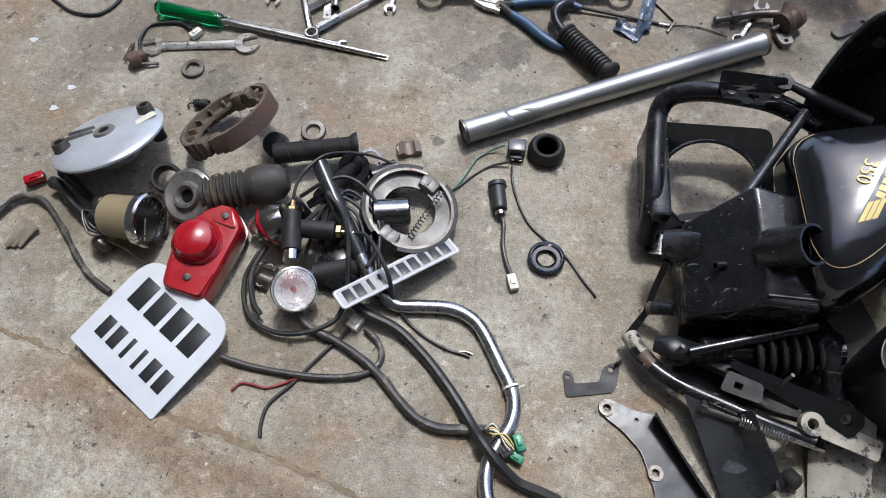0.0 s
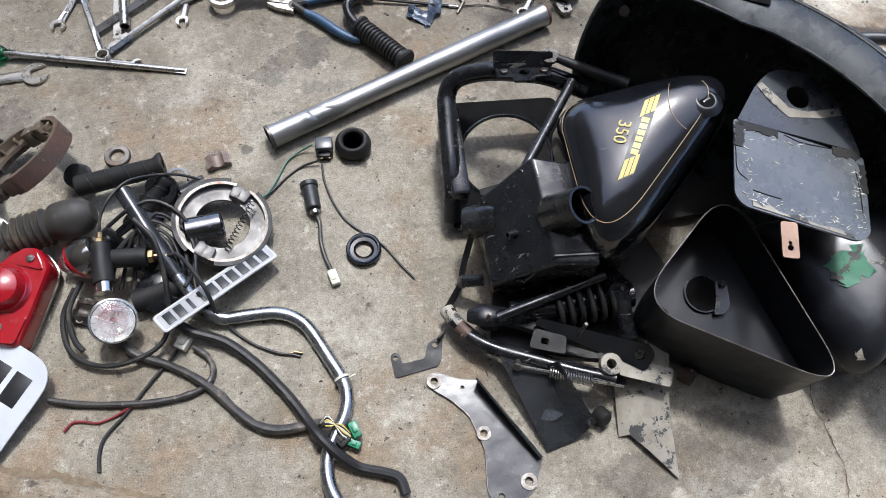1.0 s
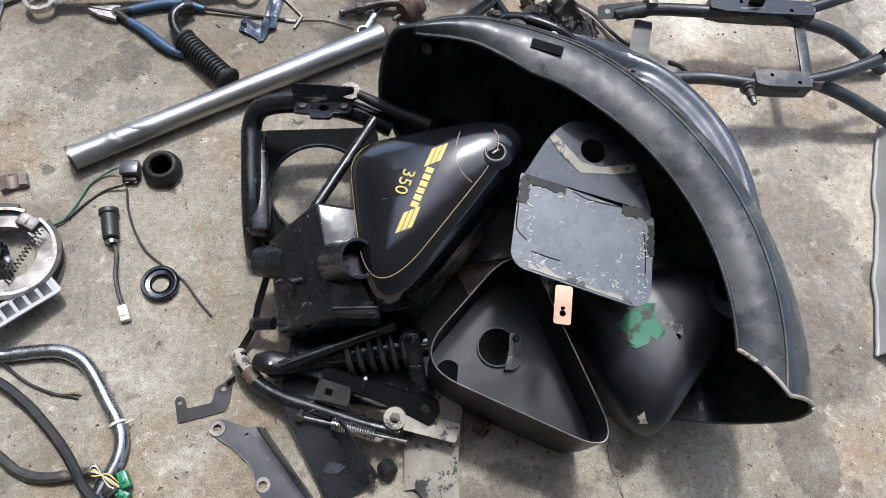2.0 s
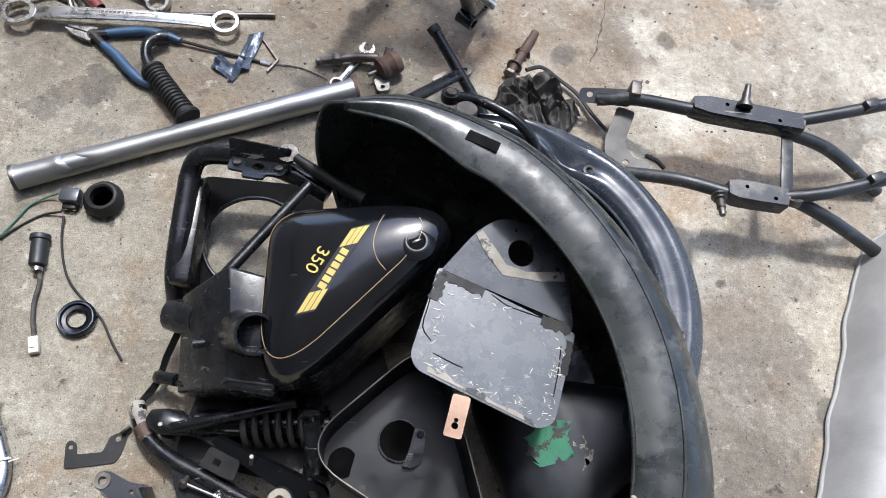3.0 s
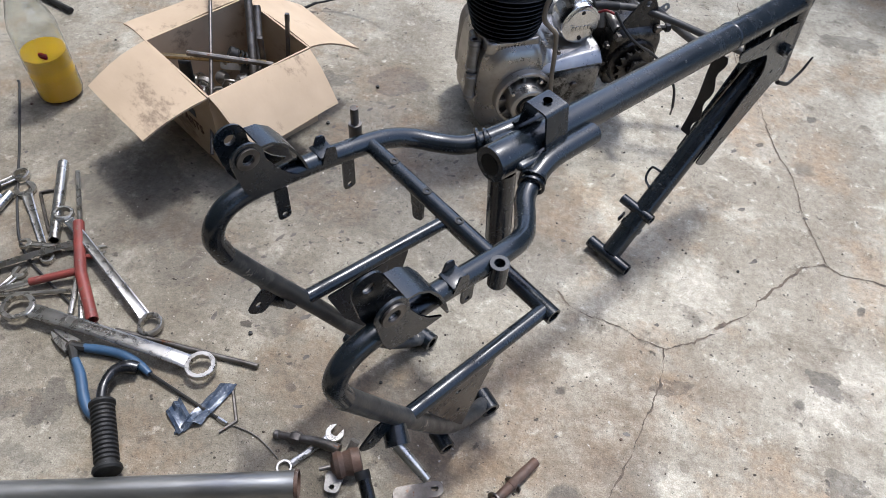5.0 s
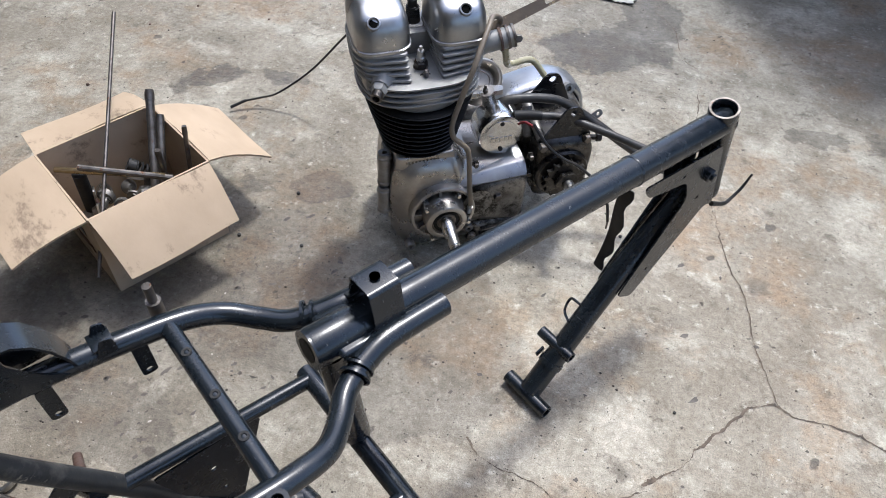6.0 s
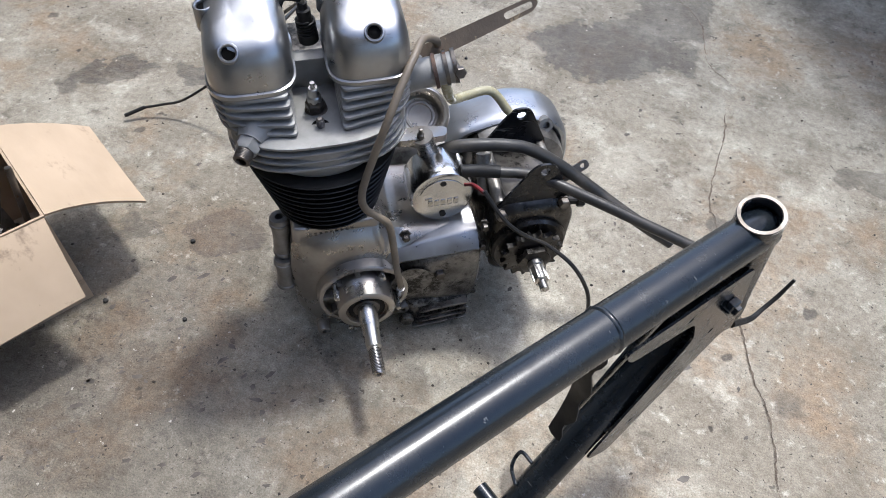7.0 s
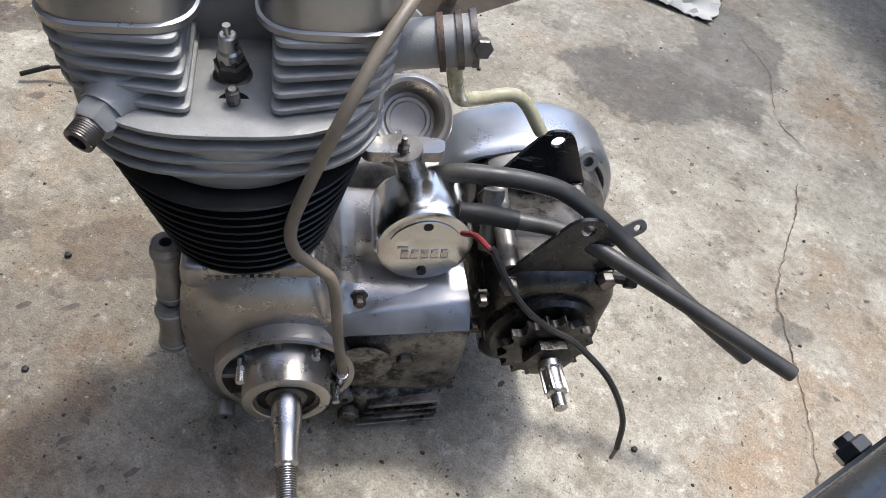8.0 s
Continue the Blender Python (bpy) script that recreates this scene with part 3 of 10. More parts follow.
    for sc, o, lo, hi, tone, amount in ((5.0, 3.0, 0.10, 0.15, (0.12, 0.105, 0.088), 0.7), (9.0, 8.0, 0.08, 0.13, (0.09, 0.078, 0.064), 0.75), (24.0, 1.0, 0.05, 0.09, (0.05, 0.042, 0.034), 0.85), (46.0, 5.0, 0.07, 0.11, (0.045, 0.038, 0.030), 0.85), (85.0, 11.0, 0.07, 0.12, (0.04, 0.034, 0.028), 0.85)):
        cell = nt.nodes.new("ShaderNodeTexVoronoi")
        cell.inputs["Scale"].default_value = sc
        mp = nt.nodes.new("ShaderNodeMapping")
        mp.inputs["Location"].default_value = (o, o * 1.7, 0)
        mp.inputs["Scale"].default_value = (1, 1, 0)
        shake = nt.nodes.new("ShaderNodeVectorMath")
        shake.operation = "MULTIPLY_ADD"
        nt.links.new(nz(14.0, 4, 0.6, o).outputs["Color"], shake.inputs[0])
        shake.inputs[1].default_value = (0.06, 0.06, 0)
        nt.links.new(tc.outputs["Object"], shake.inputs[2])
        nt.links.new(shake.outputs[0], mp.inputs[0])
        nt.links.new(mp.outputs[0], cell.inputs["Vector"])
        pick = nt.nodes.new("ShaderNodeSeparateColor")
        nt.links.new(cell.outputs["Color"], pick.inputs[0])
        spot = op("MULTIPLY", rng(cell.outputs["Distance"], lo, hi, amount, 0.0, True), rng(pick.outputs[0], 0.45, 0.75))
        col = mix(spot, col, tone)
    col = mix(0.55, col, mix(rng(nz(75.0, 5, 0.8, 91.0).outputs["Fac"], 0.36, 0.64), (0.50, 0.47, 0.42), (1.25, 1.24, 1.20)), "MULTIPLY")
    grain = nz(380.0, 3, 0.7, 60.0).outputs["Fac"]
    col = mix(0.6, col, mix(rng(grain, 0.3, 0.7), (0.30, 0.29, 0.28), (1.06, 1.06, 1.06)), "MULTIPLY")
    nt.links.new(col, bs.inputs["Base Color"])
    rough_ = op("SUBTRACT", rng(nz(11.0, 5, 0.65, 70.0).outputs["Fac"], 0.35, 0.65, 0.55, 0.80), op("MULTIPLY", blot, 0.25))
    nt.links.new(rough_, bs.inputs["Roughness"])
    bs.inputs["Specular IOR Level"].default_value = 0.35
    bp = nt.nodes.new("ShaderNodeBump")
    bp.inputs["Strength"].default_value, bp.inputs["Distance"].default_value = 0.8, 0.006
    nt.links.new(op("ADD", op("MULTIPLY", grain, 0.25), nz(40.0, 6, 0.7, 80.0).outputs["Fac"]), bp.inputs["Height"])
    nt.links.new(bp.outputs[0], bs.inputs["Normal"])
    return mt


STAINS = [
    (0.70, 1.93, 0.17, 0.09, 30, 0.2), (0.88, 1.90, 0.13, 0.09, 10, 0.32), (0.10, 1.45, 0.22, 0.12, 30, 0.28), (0.36, 1.46, 0.15, 0.09, 0, 0.32), (0.0, 1.31, 0.10, 0.05, 30, 0.4), (0.52, 1.94, 0.12, 0.08, 40, 0.2), (0.40, 1.78, 0.20, 0.09, 35, 0.3), (0.18, 2.52, 0.07, 0.04, 0, 0.6),
    (-0.01, 2.46, 0.11, 0.05, 35, 0.7), (1.00, 3.02, 0.20, 0.10, 10, 0.75), (1.10, 3.25, 0.10, 0.16, 20, 0.65), (0.12, 1.62, 0.18, 0.08, -20, 0.4),
    (0.20, 1.52, 0.10, 0.05, 40, 0.6), (0.29, 1.13, 0.05, 0.025, 20, 0.6), (0.22, 1.10, 0.05, 0.03, 0, 0.55), (0.24, 0.98, 0.05, 0.025, 0, 0.35),
    (0.83, 1.28, 0.16, 0.10, 20, 0.55), (0.90, 1.75, 0.22, 0.14, 30, 0.4), (0.80, 1.90, 0.20, 0.10, 35, 0.35), (1.31, 0.22, 0.07, 0.09, 0, 0.55),
    (1.36, 0.52, 0.20, 0.26, 0, 0.5), (-0.36, 0.99, 0.03, 0.05, 0, 0.4), (0.62, 2.62, 0.07, 0.05, 0, 0.45), (1.55, 1.62, 0.05, 0.03, 0, 0.6),
    (1.60, 1.42, 0.04, 0.03, 0, 0.5), (1.25, 1.32, 0.06, 0.09, 0, 0.35), (0.47, 2.155, 0.09, 0.05, 10, 0.55), (0.475, 1.97, 0.12, 0.10, 20, 0.2), (0.67, 1.86, 0.15, 0.05, 35, 0.35), (0.785, 1.955, 0.16, 0.05, 40, 0.3), (0.61, 1.73, 0.18, 0.08, 20, 0.2), (0.95, 2.94, 0.11, 0.055, 0, 0.7), (1.06, 3.10, 0.07, 0.12, 10, 0.6), (0.33, 2.09, 0.05, 0.03, 0, 0.45), (0.17, 2.515, 0.05, 0.035, 0, 0.5), (0.02, 1.57, 0.11, 0.05, 15, 0.55), (0.147, 1.56, 0.05, 0.05, 40, 0.5), (0.225, 1.09, 0.045, 0.03, 60, 0.6), (0.149, 1.047, 0.07, 0.03, 10, 0.45), (0.473, 1.437, 0.10, 0.06, 0, 0.35), (1.27, 1.53, 0.03, 0.018, 30, 0.6), (1.45, 0.78, 0.16, 0.10, 20, 0.4), (1.47, 1.016, 0.05, 0.04, 0, 0.35), (1.62, 2.80, 0.10, 0.04, 0, 0.5), (1.78, 2.84, 0.06, 0.04, 0, 0.5),
    (0.75, 0.20, 0.18, 0.07, 0, 0.45), (-0.05, 1.75, 0.24, 0.10, 30, 0.25), (1.72, 1.10, 0.12, 0.05, 20, 0.4), (1.85, 2.05, 0.03, 0.02, 0, 0.6),
]
RUSTY = [(1.18, 1.33, 0.09, 0.22, -15, 0.55), (1.20, 1.54, 0.16, 0.08, 0, 0.35), (1.34, 1.55, 0.10, 0.06, 0, 0.35), (1.40, 0.68, 0.07, 0.05, 0, 0.35), (0.45, 2.16, 0.10, 0.07, 0, 0.4), (1.20, 1.20, 0.10, 0.22, -8, 0.5), (1.00, 1.42, 0.16, 0.12, 20, 0.45), (1.06, 1.30, 0.20, 0.10, 40, 0.4), (0.70, 1.30, 0.14, 0.10, 0, 0.45), (-0.30, 0.30, 0.40, 0.035, -24, 0.5), (1.62, 0.95, 0.12, 0.10, 0, 0.3)]
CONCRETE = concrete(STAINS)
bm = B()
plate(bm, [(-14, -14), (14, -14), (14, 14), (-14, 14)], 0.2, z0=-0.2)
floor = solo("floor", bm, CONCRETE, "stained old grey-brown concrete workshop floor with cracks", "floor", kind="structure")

# unseen walls added to close the place; their tone lifts the metal's reflections
WALL_PAINT = surface("added_wall_plaster", (0.46, 0.44, 0.40), (0.36, 0.345, 0.31), (0.8, 0.95), 0.0, 3, 0.3, 60, spec=0.2)
for name, sx, sy, x, y in (("wall_south", 9.2, 0.2, 1.2, -4.2), ("wall_west", 0.2, 11.0, -3.3, 1.3)):
    solo(name, block(B(), sx, sy, 3.2, 0, pose(x, y, 1.6)), WALL_PAINT, "added unseen plain wall that blocks and bounces light", "wall", kind="structure")

CEILING_WHITE = surface("added_roof_white", (0.58, 0.57, 0.54), (0.48, 0.47, 0.44), (0.8, 0.95), 0.0, 3, 0.3, 60, spec=0.2)
# an unseen roof added over the south and west to cut the skylight
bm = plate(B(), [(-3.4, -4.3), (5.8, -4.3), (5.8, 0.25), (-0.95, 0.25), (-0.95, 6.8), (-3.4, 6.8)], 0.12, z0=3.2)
solo("ceiling", bm, CEILING_WHITE, "added unseen roof that shapes light and reflections", "ceiling", kind="structure")

SOOT_GRIT = surface("greasy_grit", (0.030, 0.025, 0.020), (0.070, 0.056, 0.042), (0.6, 0.8), 0.0, 60, 0.3, spec=0.3)
GREASE = surface("old_grease", (0.060, 0.052, 0.043), (0.13, 0.112, 0.09), (0.4, 0.65), 0.0, 40, 0.3, spec=0.4)
PALE_GRIT = surface("cement_crumbs", (0.50, 0.46, 0.39), (0.36, 0.33, 0.27), (0.8, 0.9), 0.0, 60, 0.3, spec=0.2)
CRACK = surface("crack_dirt", (0.060, 0.047, 0.036), (0.155, 0.120, 0.085), (0.8, 0.9), 0.0, 60, 0.4)


def crack(points, width, seed, mt=CRACK):
    """A ragged open crack with chipped edges."""
    rnd = random.Random(seed)
    path = curve([(x, y, 0) for x, y in points], 34)
    bm = B()
    left, right = [], []
    for k, p in enumerate(path):
        d = (path[min(k + 1, len(path) - 1)] - path[max(k - 1, 0)]).normalized()
        n = Vector((-d.y, d.x, 0))
        q = Vector((p.x, p.y, seed * 3.7))
        wander = 0.0050 * noise.noise(q * 38) + 0.0022 * noise.noise(q * 120) + 0.0010 * noise.noise(q * 340)
        open_ = max(0.12, 0.55 + 0.9 * noise.noise(q * 24 + Vector((4, 0, 0))) + 0.5 * noise.noise(q * 150))
        chip = 2.4 if noise.noise(q * 55 + Vector((0, 9, 0))) > 0.42 else 1.0
        w = width * open_ * (0.2 if k in (0, len(path) - 1) else 1)
        c = p + n * wander + Vector((0, 0, 0.0012))
        left.append(bm.verts.new(c + n * w * (chip if seed % 2 else 1) * rnd.uniform(0.8, 1.2)))
        right.append(bm.verts.new(c - n * w * (1 if seed % 2 else chip) * rnd.uniform(0.8, 1.2)))
    for k in range(len(path) - 1):
        bm.faces.new((left[k], left[k + 1], right[k + 1], right[k]))
    return solo("crack", bm, mt, "ragged dirt-filled crack in the concrete floor", "crack", group="cracks in the floor", kind="structure")


crack([(1.34, 1.68), (1.40, 1.745), (1.433, 1.80), (1.509, 1.911), (1.561, 1.929), (1.60, 1.92), (1.685, 1.925), (1.80, 1.90), (2.0, 1.93)], 0.0028, 1)
crack([(1.02, 1.66), (1.062, 1.629), (1.149, 1.618), (1.201, 1.606), (1.25, 1.601), (1.30, 1.635), (1.35, 1.675)], 0.0022, 2)
crack([(1.25, 1.601), (1.254, 1.524), (1.23, 1.39), (1.199, 1.263), (1.158, 1.172)], 0.0024, 3)
crack([(1.287, 2.912), (1.30, 2.80), (1.30, 2.638), (1.33, 2.55), (1.382, 2.426), (1.429, 2.276), (1.478, 2.175), (1.499, 2.079), (1.524, 2.01), (1.561, 1.929)], 0.0018, 4)
crack([(-0.80, 0.550), (-0.617, 0.478), (-0.463, 0.426), (-0.31, 0.350), (-0.17, 0.304), (-0.037, 0.251), (0.12, 0.185), (0.4, 0.065)], 0.0060, 5, mt=DIRT)
rnd = random.Random(12)
edge = curve([(-2.6, 1.30, 0), (-0.80, 0.545, 0), (-0.617, 0.473, 0), (-0.463, 0.421, 0), (-0.31, 0.345, 0), (-0.17, 0.299, 0), (-0.037, 0.246, 0), (0.12, 0.18, 0), (0.4, 0.06, 0), (2.6, -0.95, 0)], 10)
rows = []
for p in edge:
    j = rnd.gauss(0, 0.0015)
    rows.append([p + Vector((-0.42 * d, -0.9 * d + j, z)) for d, z in ((0.0, -0.002), (0.004, 0.005), (0.014, 0.0095), (0.04, 0.0115), (0.10, 0.010), (1.2, 0.006))])
solo("pavement", sheet(B(), rows, 0.002), CONCRETE, "slightly raised grey concrete strip with a worn edge", "concrete strip", kind="structure")
crack([(0.98, 0.285), (0.975, 0.24), (0.985, 0.17), (0.97, 0.06)], 0.0016, 6)
crack([(0.30, 2.70), (0.42, 2.66), (0.52, 2.72), (0.68, 2.75)], 0.0012, 7)
crack([(1.29, 3.0), (1.22, 3.06), (1.18, 3.2), (1.1, 3.3)], 0.0012, 8)



def grit(name, material, count, size, seed, label):
    """Crumbs swept about the floor: small uneven lumps."""
    rnd = random.Random(seed)
    verts, faces = [], []
    for _ in range(count):
        x, y = rnd.uniform(-0.9, 2.1), rnd.uniform(-0.1, 3.3)
        if rnd.random() < 0.55:
            x, y = rnd.gauss(0.75, 0.5), rnd.gauss(1.55, 0.6)
        q, a, o = size * (0.35 + rnd.random() ** 3), rnd.uniform(0, 6.28), len(verts)
        ring = [(x + q * rnd.uniform(0.6, 1.1) * math.cos(a + k * 1.257), y + q * rnd.uniform(0.5, 1.0) * math.sin(a + k * 1.257)) for k in range(5)]
        verts += [(u, v, 0.0) for u, v in ring] + [(x + (u - x) * 0.6, y + (v - y) * 0.6, q * rnd.uniform(0.4, 0.8)) for u, v in ring]
        faces += [(o + k, o + (k + 1) % 5, o + 5 + (k + 1) % 5, o + 5 + k) for k in range(5)] + [tuple(o + 5 + k for k in range(5))]
    data = bpy.data.meshes.new(name)
    data.from_pydata(verts, [], faces)
    data.materials.append(material)
    tagged(new(name, data), label, "grit", kind="stuff")


grit("dark_grit", SOOT_GRIT, 1100, 0.0028, 31, "dark crumbs of grease and grit on the concrete")
def grease_spots(count, seed):
    """Flat drips and smears of old grease round the engine and the box."""
    rnd = random.Random(seed)
    verts, faces = [], []
    for _ in range(count):
        x, y = rnd.choice(((rnd.gauss(0.55, 0.16), rnd.gauss(1.90, 0.14)), (rnd.gauss(0.30, 0.22), rnd.gauss(1.62, 0.14)), (rnd.gauss(0.95, 0.45), rnd.gauss(1.85, 0.5))))
        q, a, long_, o = 0.0014 + 0.0042 * rnd.random() ** 3, rnd.gauss(0.7, 0.5), rnd.uniform(1.0, 2.6), len(verts)
        for k in range(11):
            t = 2 * math.pi * k / 11
            e = q * rnd.uniform(0.55, 1.15)
            du, dv = e * long_ * math.cos(t), e * math.sin(t)
            verts.append((x + du * math.cos(a) - dv * math.sin(a), y + du * math.sin(a) + dv * math.cos(a), 0.0007))
        faces.append(tuple(range(o, o + 11)))
    data = bpy.data.meshes.new("grease_spots")
    data.from_pydata(verts, [], faces)
    data.materials.append(GREASE)
    tagged(new("grease_spots", data), "dark drips of old grease on the concrete", "stain", kind="stuff")


grease_spots(420, 77)
grit("pale_grit", PALE_GRIT, 420, 0.0024, 32, "pale crumbs of broken cement on the concrete")

# ---- motorcycle frame ----
def motorcycle_frame():
    fr = thing("bare_motorcycle", "satin black tubular steel motorcycle frame standing bare on the concrete", "frame", pose(0.747, 1.1815, 0, 0, 0, -30.7))
    P = FRAME_PAINT
    bm = rod(B(), (0, 0.283, 0.543), (0, 1.07, 0.487), 0.0235, 24, hollow=0.004)
    lathe(bm, [(0.0236, 0), (0.0249, 0.002), (0.0249, 0.004), (0.0236, 0.006)], 24, to((0, 0.83, 0.504), (0, 1.07, 0.487)))
    part("top_tube", bm, P, fr)
    a, b = Vector((0, 1.052, 0.518)), Vector((0, 1.093, 0.318))
    head = part("head_tube", lathe(B(), [(0.0250, 0), (0.0250, 0.02), (0.0240, 0.022), (0.0240, 0.184), (0.0250, 0.186), (0.0250, 0.204), (0.0200, 0.204), (0.0200, 0)], 32, to(b, a), True), P, fr)
    part("bearing_seat", lathe(B(), [(0.0249, 0.2035), (0.0243, 0.2055), (0.0206, 0.2055), (0.0199, 0.2035)], 32, to(b, a), True), OLD_STEEL, head, "bare steel bearing rim")
    bm = tube(B(), [(0, 1.075, 0.40), (0, 0.88, 0.225), (0, 0.70, 0.022)], 0.021, 18, 1, hollow=0.003)
    part("down_tube", bm, P, fr)
    for s in (-1, 1):
        shape = rounded([(0.845, 0.478), (1.045, 0.462), (1.086, 0.305), (1.06, 0.318), (0.905, 0.175), (0.862, 0.205), (0.985, 0.375), (0.965, 0.425), (0.86, 0.45)], 0.012, 3)
        m = Matrix(((0, 0, 1, 0.024 * s - 0.0015), (1, 0, 0, 0), (0, 1, 0, 0), (0, 0, 0, 1)))
        g = part("gusset_plate", plate(B(), shape, 0.003, [circle(0.95, 0.445, 0.004, 8), circle(1.02, 0.36, 0.004, 8), circle(0.93, 0.235, 0.004, 8)], m), P, fr)
        part("bolt", hexnut(hexnut(B(), to((0.025 * s, 1.026, 0.41), (0.1 * s, 1.026, 0.41)), 0.012, 0.010), to((0.034 * s, 1.026, 0.41), (0.1 * s, 1.026, 0.41)), 0.007, 0.006), P, g)
    part("foot_tube", rod(B(), (-0.052, 0.693, 0.0165), (0.052, 0.693, 0.0165), 0.0135, 16, hollow=0.004), P, fr)
    part("engine_lug", rod(B(), (-0.048, 0.762, 0.108), (0.03, 0.762, 0.108), 0.011, 14, hollow=0.004), P, fr)
    bm = lathe(B(), [(0.0235, 0), (0.0235, 0.012), (0.0205, 0.012), (0.0205, 0)], 20, to((0, 0.742, 0.07), (0, 0.75, 0.079)), True)
    block(bm, 0.004, 0.02, 0.014, 0.001, pose(-0.027, 0.742, 0.083, 20, 0, 0))
    part("clamp_band", bm, P, fr)
    bm = tube(B(), [(-0.014, 0.79, 0.150), (-0.034, 0.80, 0.155), (-0.037, 0.815, 0.175), (-0.016, 0.815, 0.18)], 0.0026, 8, 5)
    part("cable_guide", bm, P, fr)
    bm = tube(B(), [(0.02, 1.10, 0.292), (0.024, 1.145, 0.268), (0.024, 1.17, 0.27), (0.026, 1.19, 0.285), (0.028, 1.205, 0.312)], [0.005, 0.004, 0.003, 0.003, 0.0022], 8, 5)
    part("hook", bm, DULL_BLACK, fr)
    hang = curve([(0, 0.842, 0.462), (0, 0.836, 0.42), (0, 0.836, 0.365), (0, 0.826, 0.325), (0, 0.814, 0.298)], 4)
    rows = [[(x * (1 - 0.35 * k / (len(hang) - 1)) + (0.004 * math.sin(k * 1.3) if x > 0 else 0), p.y + 30 * x * x * 0.4, p.z - (0.012 * math.sin(k * 0.9) if x > 0.01 else 0)) for x in (-0.016, -0.010, -0.004, 0.003, 0.009)] for k, p in enumerate(hang)]
    part("channel_flap", sheet(B(), rows, 0.002), DULL_BLACK, fr, "bent flap of sheet steel under the top tube")
    # seat lug, sleeves and saddle bracket
    bm = lathe(B(), [(0.0245, 0), (0.0255, 0.004), (0.0255, 0.055), (0.0235, 0.065)], 24, to((0, 0.279, 0.5435), (0, 0.5, 0.528)))
    part("seat_lug", lathe(bm, [(0.0155, -0.001), (0.025, -0.001), (0.025, 0.003), (0.0155, 0.003)], 24, to((0, 0.279, 0.5435), (0, 0.5, 0.528)), True), P, fr)
    part("lug_bore", lathe(B(), [(0.0156, -0.0015), (0.0, -0.0015)], 20, to((0, 0.279, 0.5435), (0, 0.5, 0.528))), DULL_BLACK, fr, "dark open end of the seat lug")
    block(bm2 := B(), 0.070, 0.085, 0.012, 0.006, pose(0, 0.345, 0.540, -4, 0, 0), 3)
    part("web_plate", bm2, P, fr)
    strap = rounded([(-0.040, 0.549), (-0.026, 0.556), (-0.020, 0.600), (0.020, 0.600), (0.030, 0.545), (0.044, 0.535)], [0, 0.006, 0.006, 0.006, 0.006, 0], 3)
    part("saddle_bracket", sheet(B(), [[(p[0], y, p[1]) for y in (0.352, 0.365, 0.380, 0.393)] for p in strap], 0.003), P, fr)
    part("bracket_bolt_hole", lathe(B(), [(0.0065, 0), (0.0, 0)], 14, pose(0, 0.373, 0.6032)), DULL_BLACK, fr)
    for s in (-1, 1):
        bm = tube(B(), [(0.034 * s, 0.445, 0.531), (0.036 * s, 0.36, 0.535), (0.045 * s, 0.318, 0.531)], 0.0155, 16, 5, hollow=0.003)
        part("sleeve", bm, P, fr)
        path = [(0.043 * s, 0.325, 0.532), (0.060 * s, 0.288, 0.527), (0.086 * s, 0.262, 0.527), (0.110 * s, 0.232, 0.535), (0.120 * s, 0.19, 0.548), (0.123 * s, 0.12, 0.560), (0.125 * s, 0.05, 0.568), (0.126 * s, -0.01, 0.570),
                (0.126 * s, -0.043, 0.556), (0.126 * s, -0.058, 0.525), (0.126 * s, -0.050, 0.485), (0.125 * s, -0.020, 0.425), (0.125 * s, 0.025, 0.338), (0.122 * s, 0.065, 0.262), (0.114 * s, 0.115, 0.165), (0.104 * s, 0.165, 0.085), (0.095 * s, 0.215, 0.040), (0.088 * s, 0.25, 0.024)]
        part("rear_loop", tube(B(), path[:11], 0.0138, 16, 6), P, fr)
        part("lower_loop", tube(B(), path[10:], 0.01385, 16, 6), DUSTY_FRAME, fr, "lower half of the loop, dusty and chipped")
        for d in (0.0, 0.009):
            part("clamp_ring", lathe(B(), [(0.0150, 0), (0.0185, 0.0008), (0.0185, 0.0042), (0.0150, 0.005)], 20, to((0.045 * s + d * 0.7 * s, 0.316 - d, 0.531), (0.058 * s + d * 0.7 * s, 0.295 - d, 0.528)), True), P, fr)
        part("foot_lug", rod(B(), (0.068 * s, 0.262, 0.019), (0.106 * s, 0.255, 0.019), 0.0175, 18, hollow=0.007), P, fr)
        part("lower_rail", rod(B(), (0.123 * s, 0.045, 0.306), (0.114 * s, 0.318, 0.296), 0.0118, 16), P, fr)
        m = Matrix(((0, 0, 1, 0.112 * s), (1, 0, 0, 0), (0, 1, 0, 0), (0, 0, 0, 1)))
        part("foot_gusset", plate(B(), rounded([(0.075, 0.295), (0.235, 0.292), (0.165, 0.085), (0.11, 0.185)], 0.008, 2), 0.003, [circle(0.15, 0.235, 0.005, 10), circle(0.155, 0.17, 0.004, 10)], m), P, fr)
        # shock absorber mount: two eared cheeks and the web between
        for off in (-0.019, 0.019):
            m = Matrix(((0, 0, 1, 0.131 * s + off - 0.0015), (1, 0, 0, 0), (0, 1, 0, 0), (0, 0, 0, 1)))
            ear = [(0.0 + 0.0205 * math.cos(a), 0.635 + 0.0205 * math.sin(a)) for a in np.linspace(math.pi * 1.02, math.pi * 0.02, 14)]
            part("shock_ear", plate(B(), [Vector(p) for p in ear + [(0.022, 0.622), (0.034, 0.600), (0.048, 0.582), (0.066, 0.568), (0.03, 0.566), (-0.004, 0.572), (-0.012, 0.590), (-0.017, 0.615)]], 0.003, [circle(0, 0.635, 0.0075, 14)], m), P, fr)
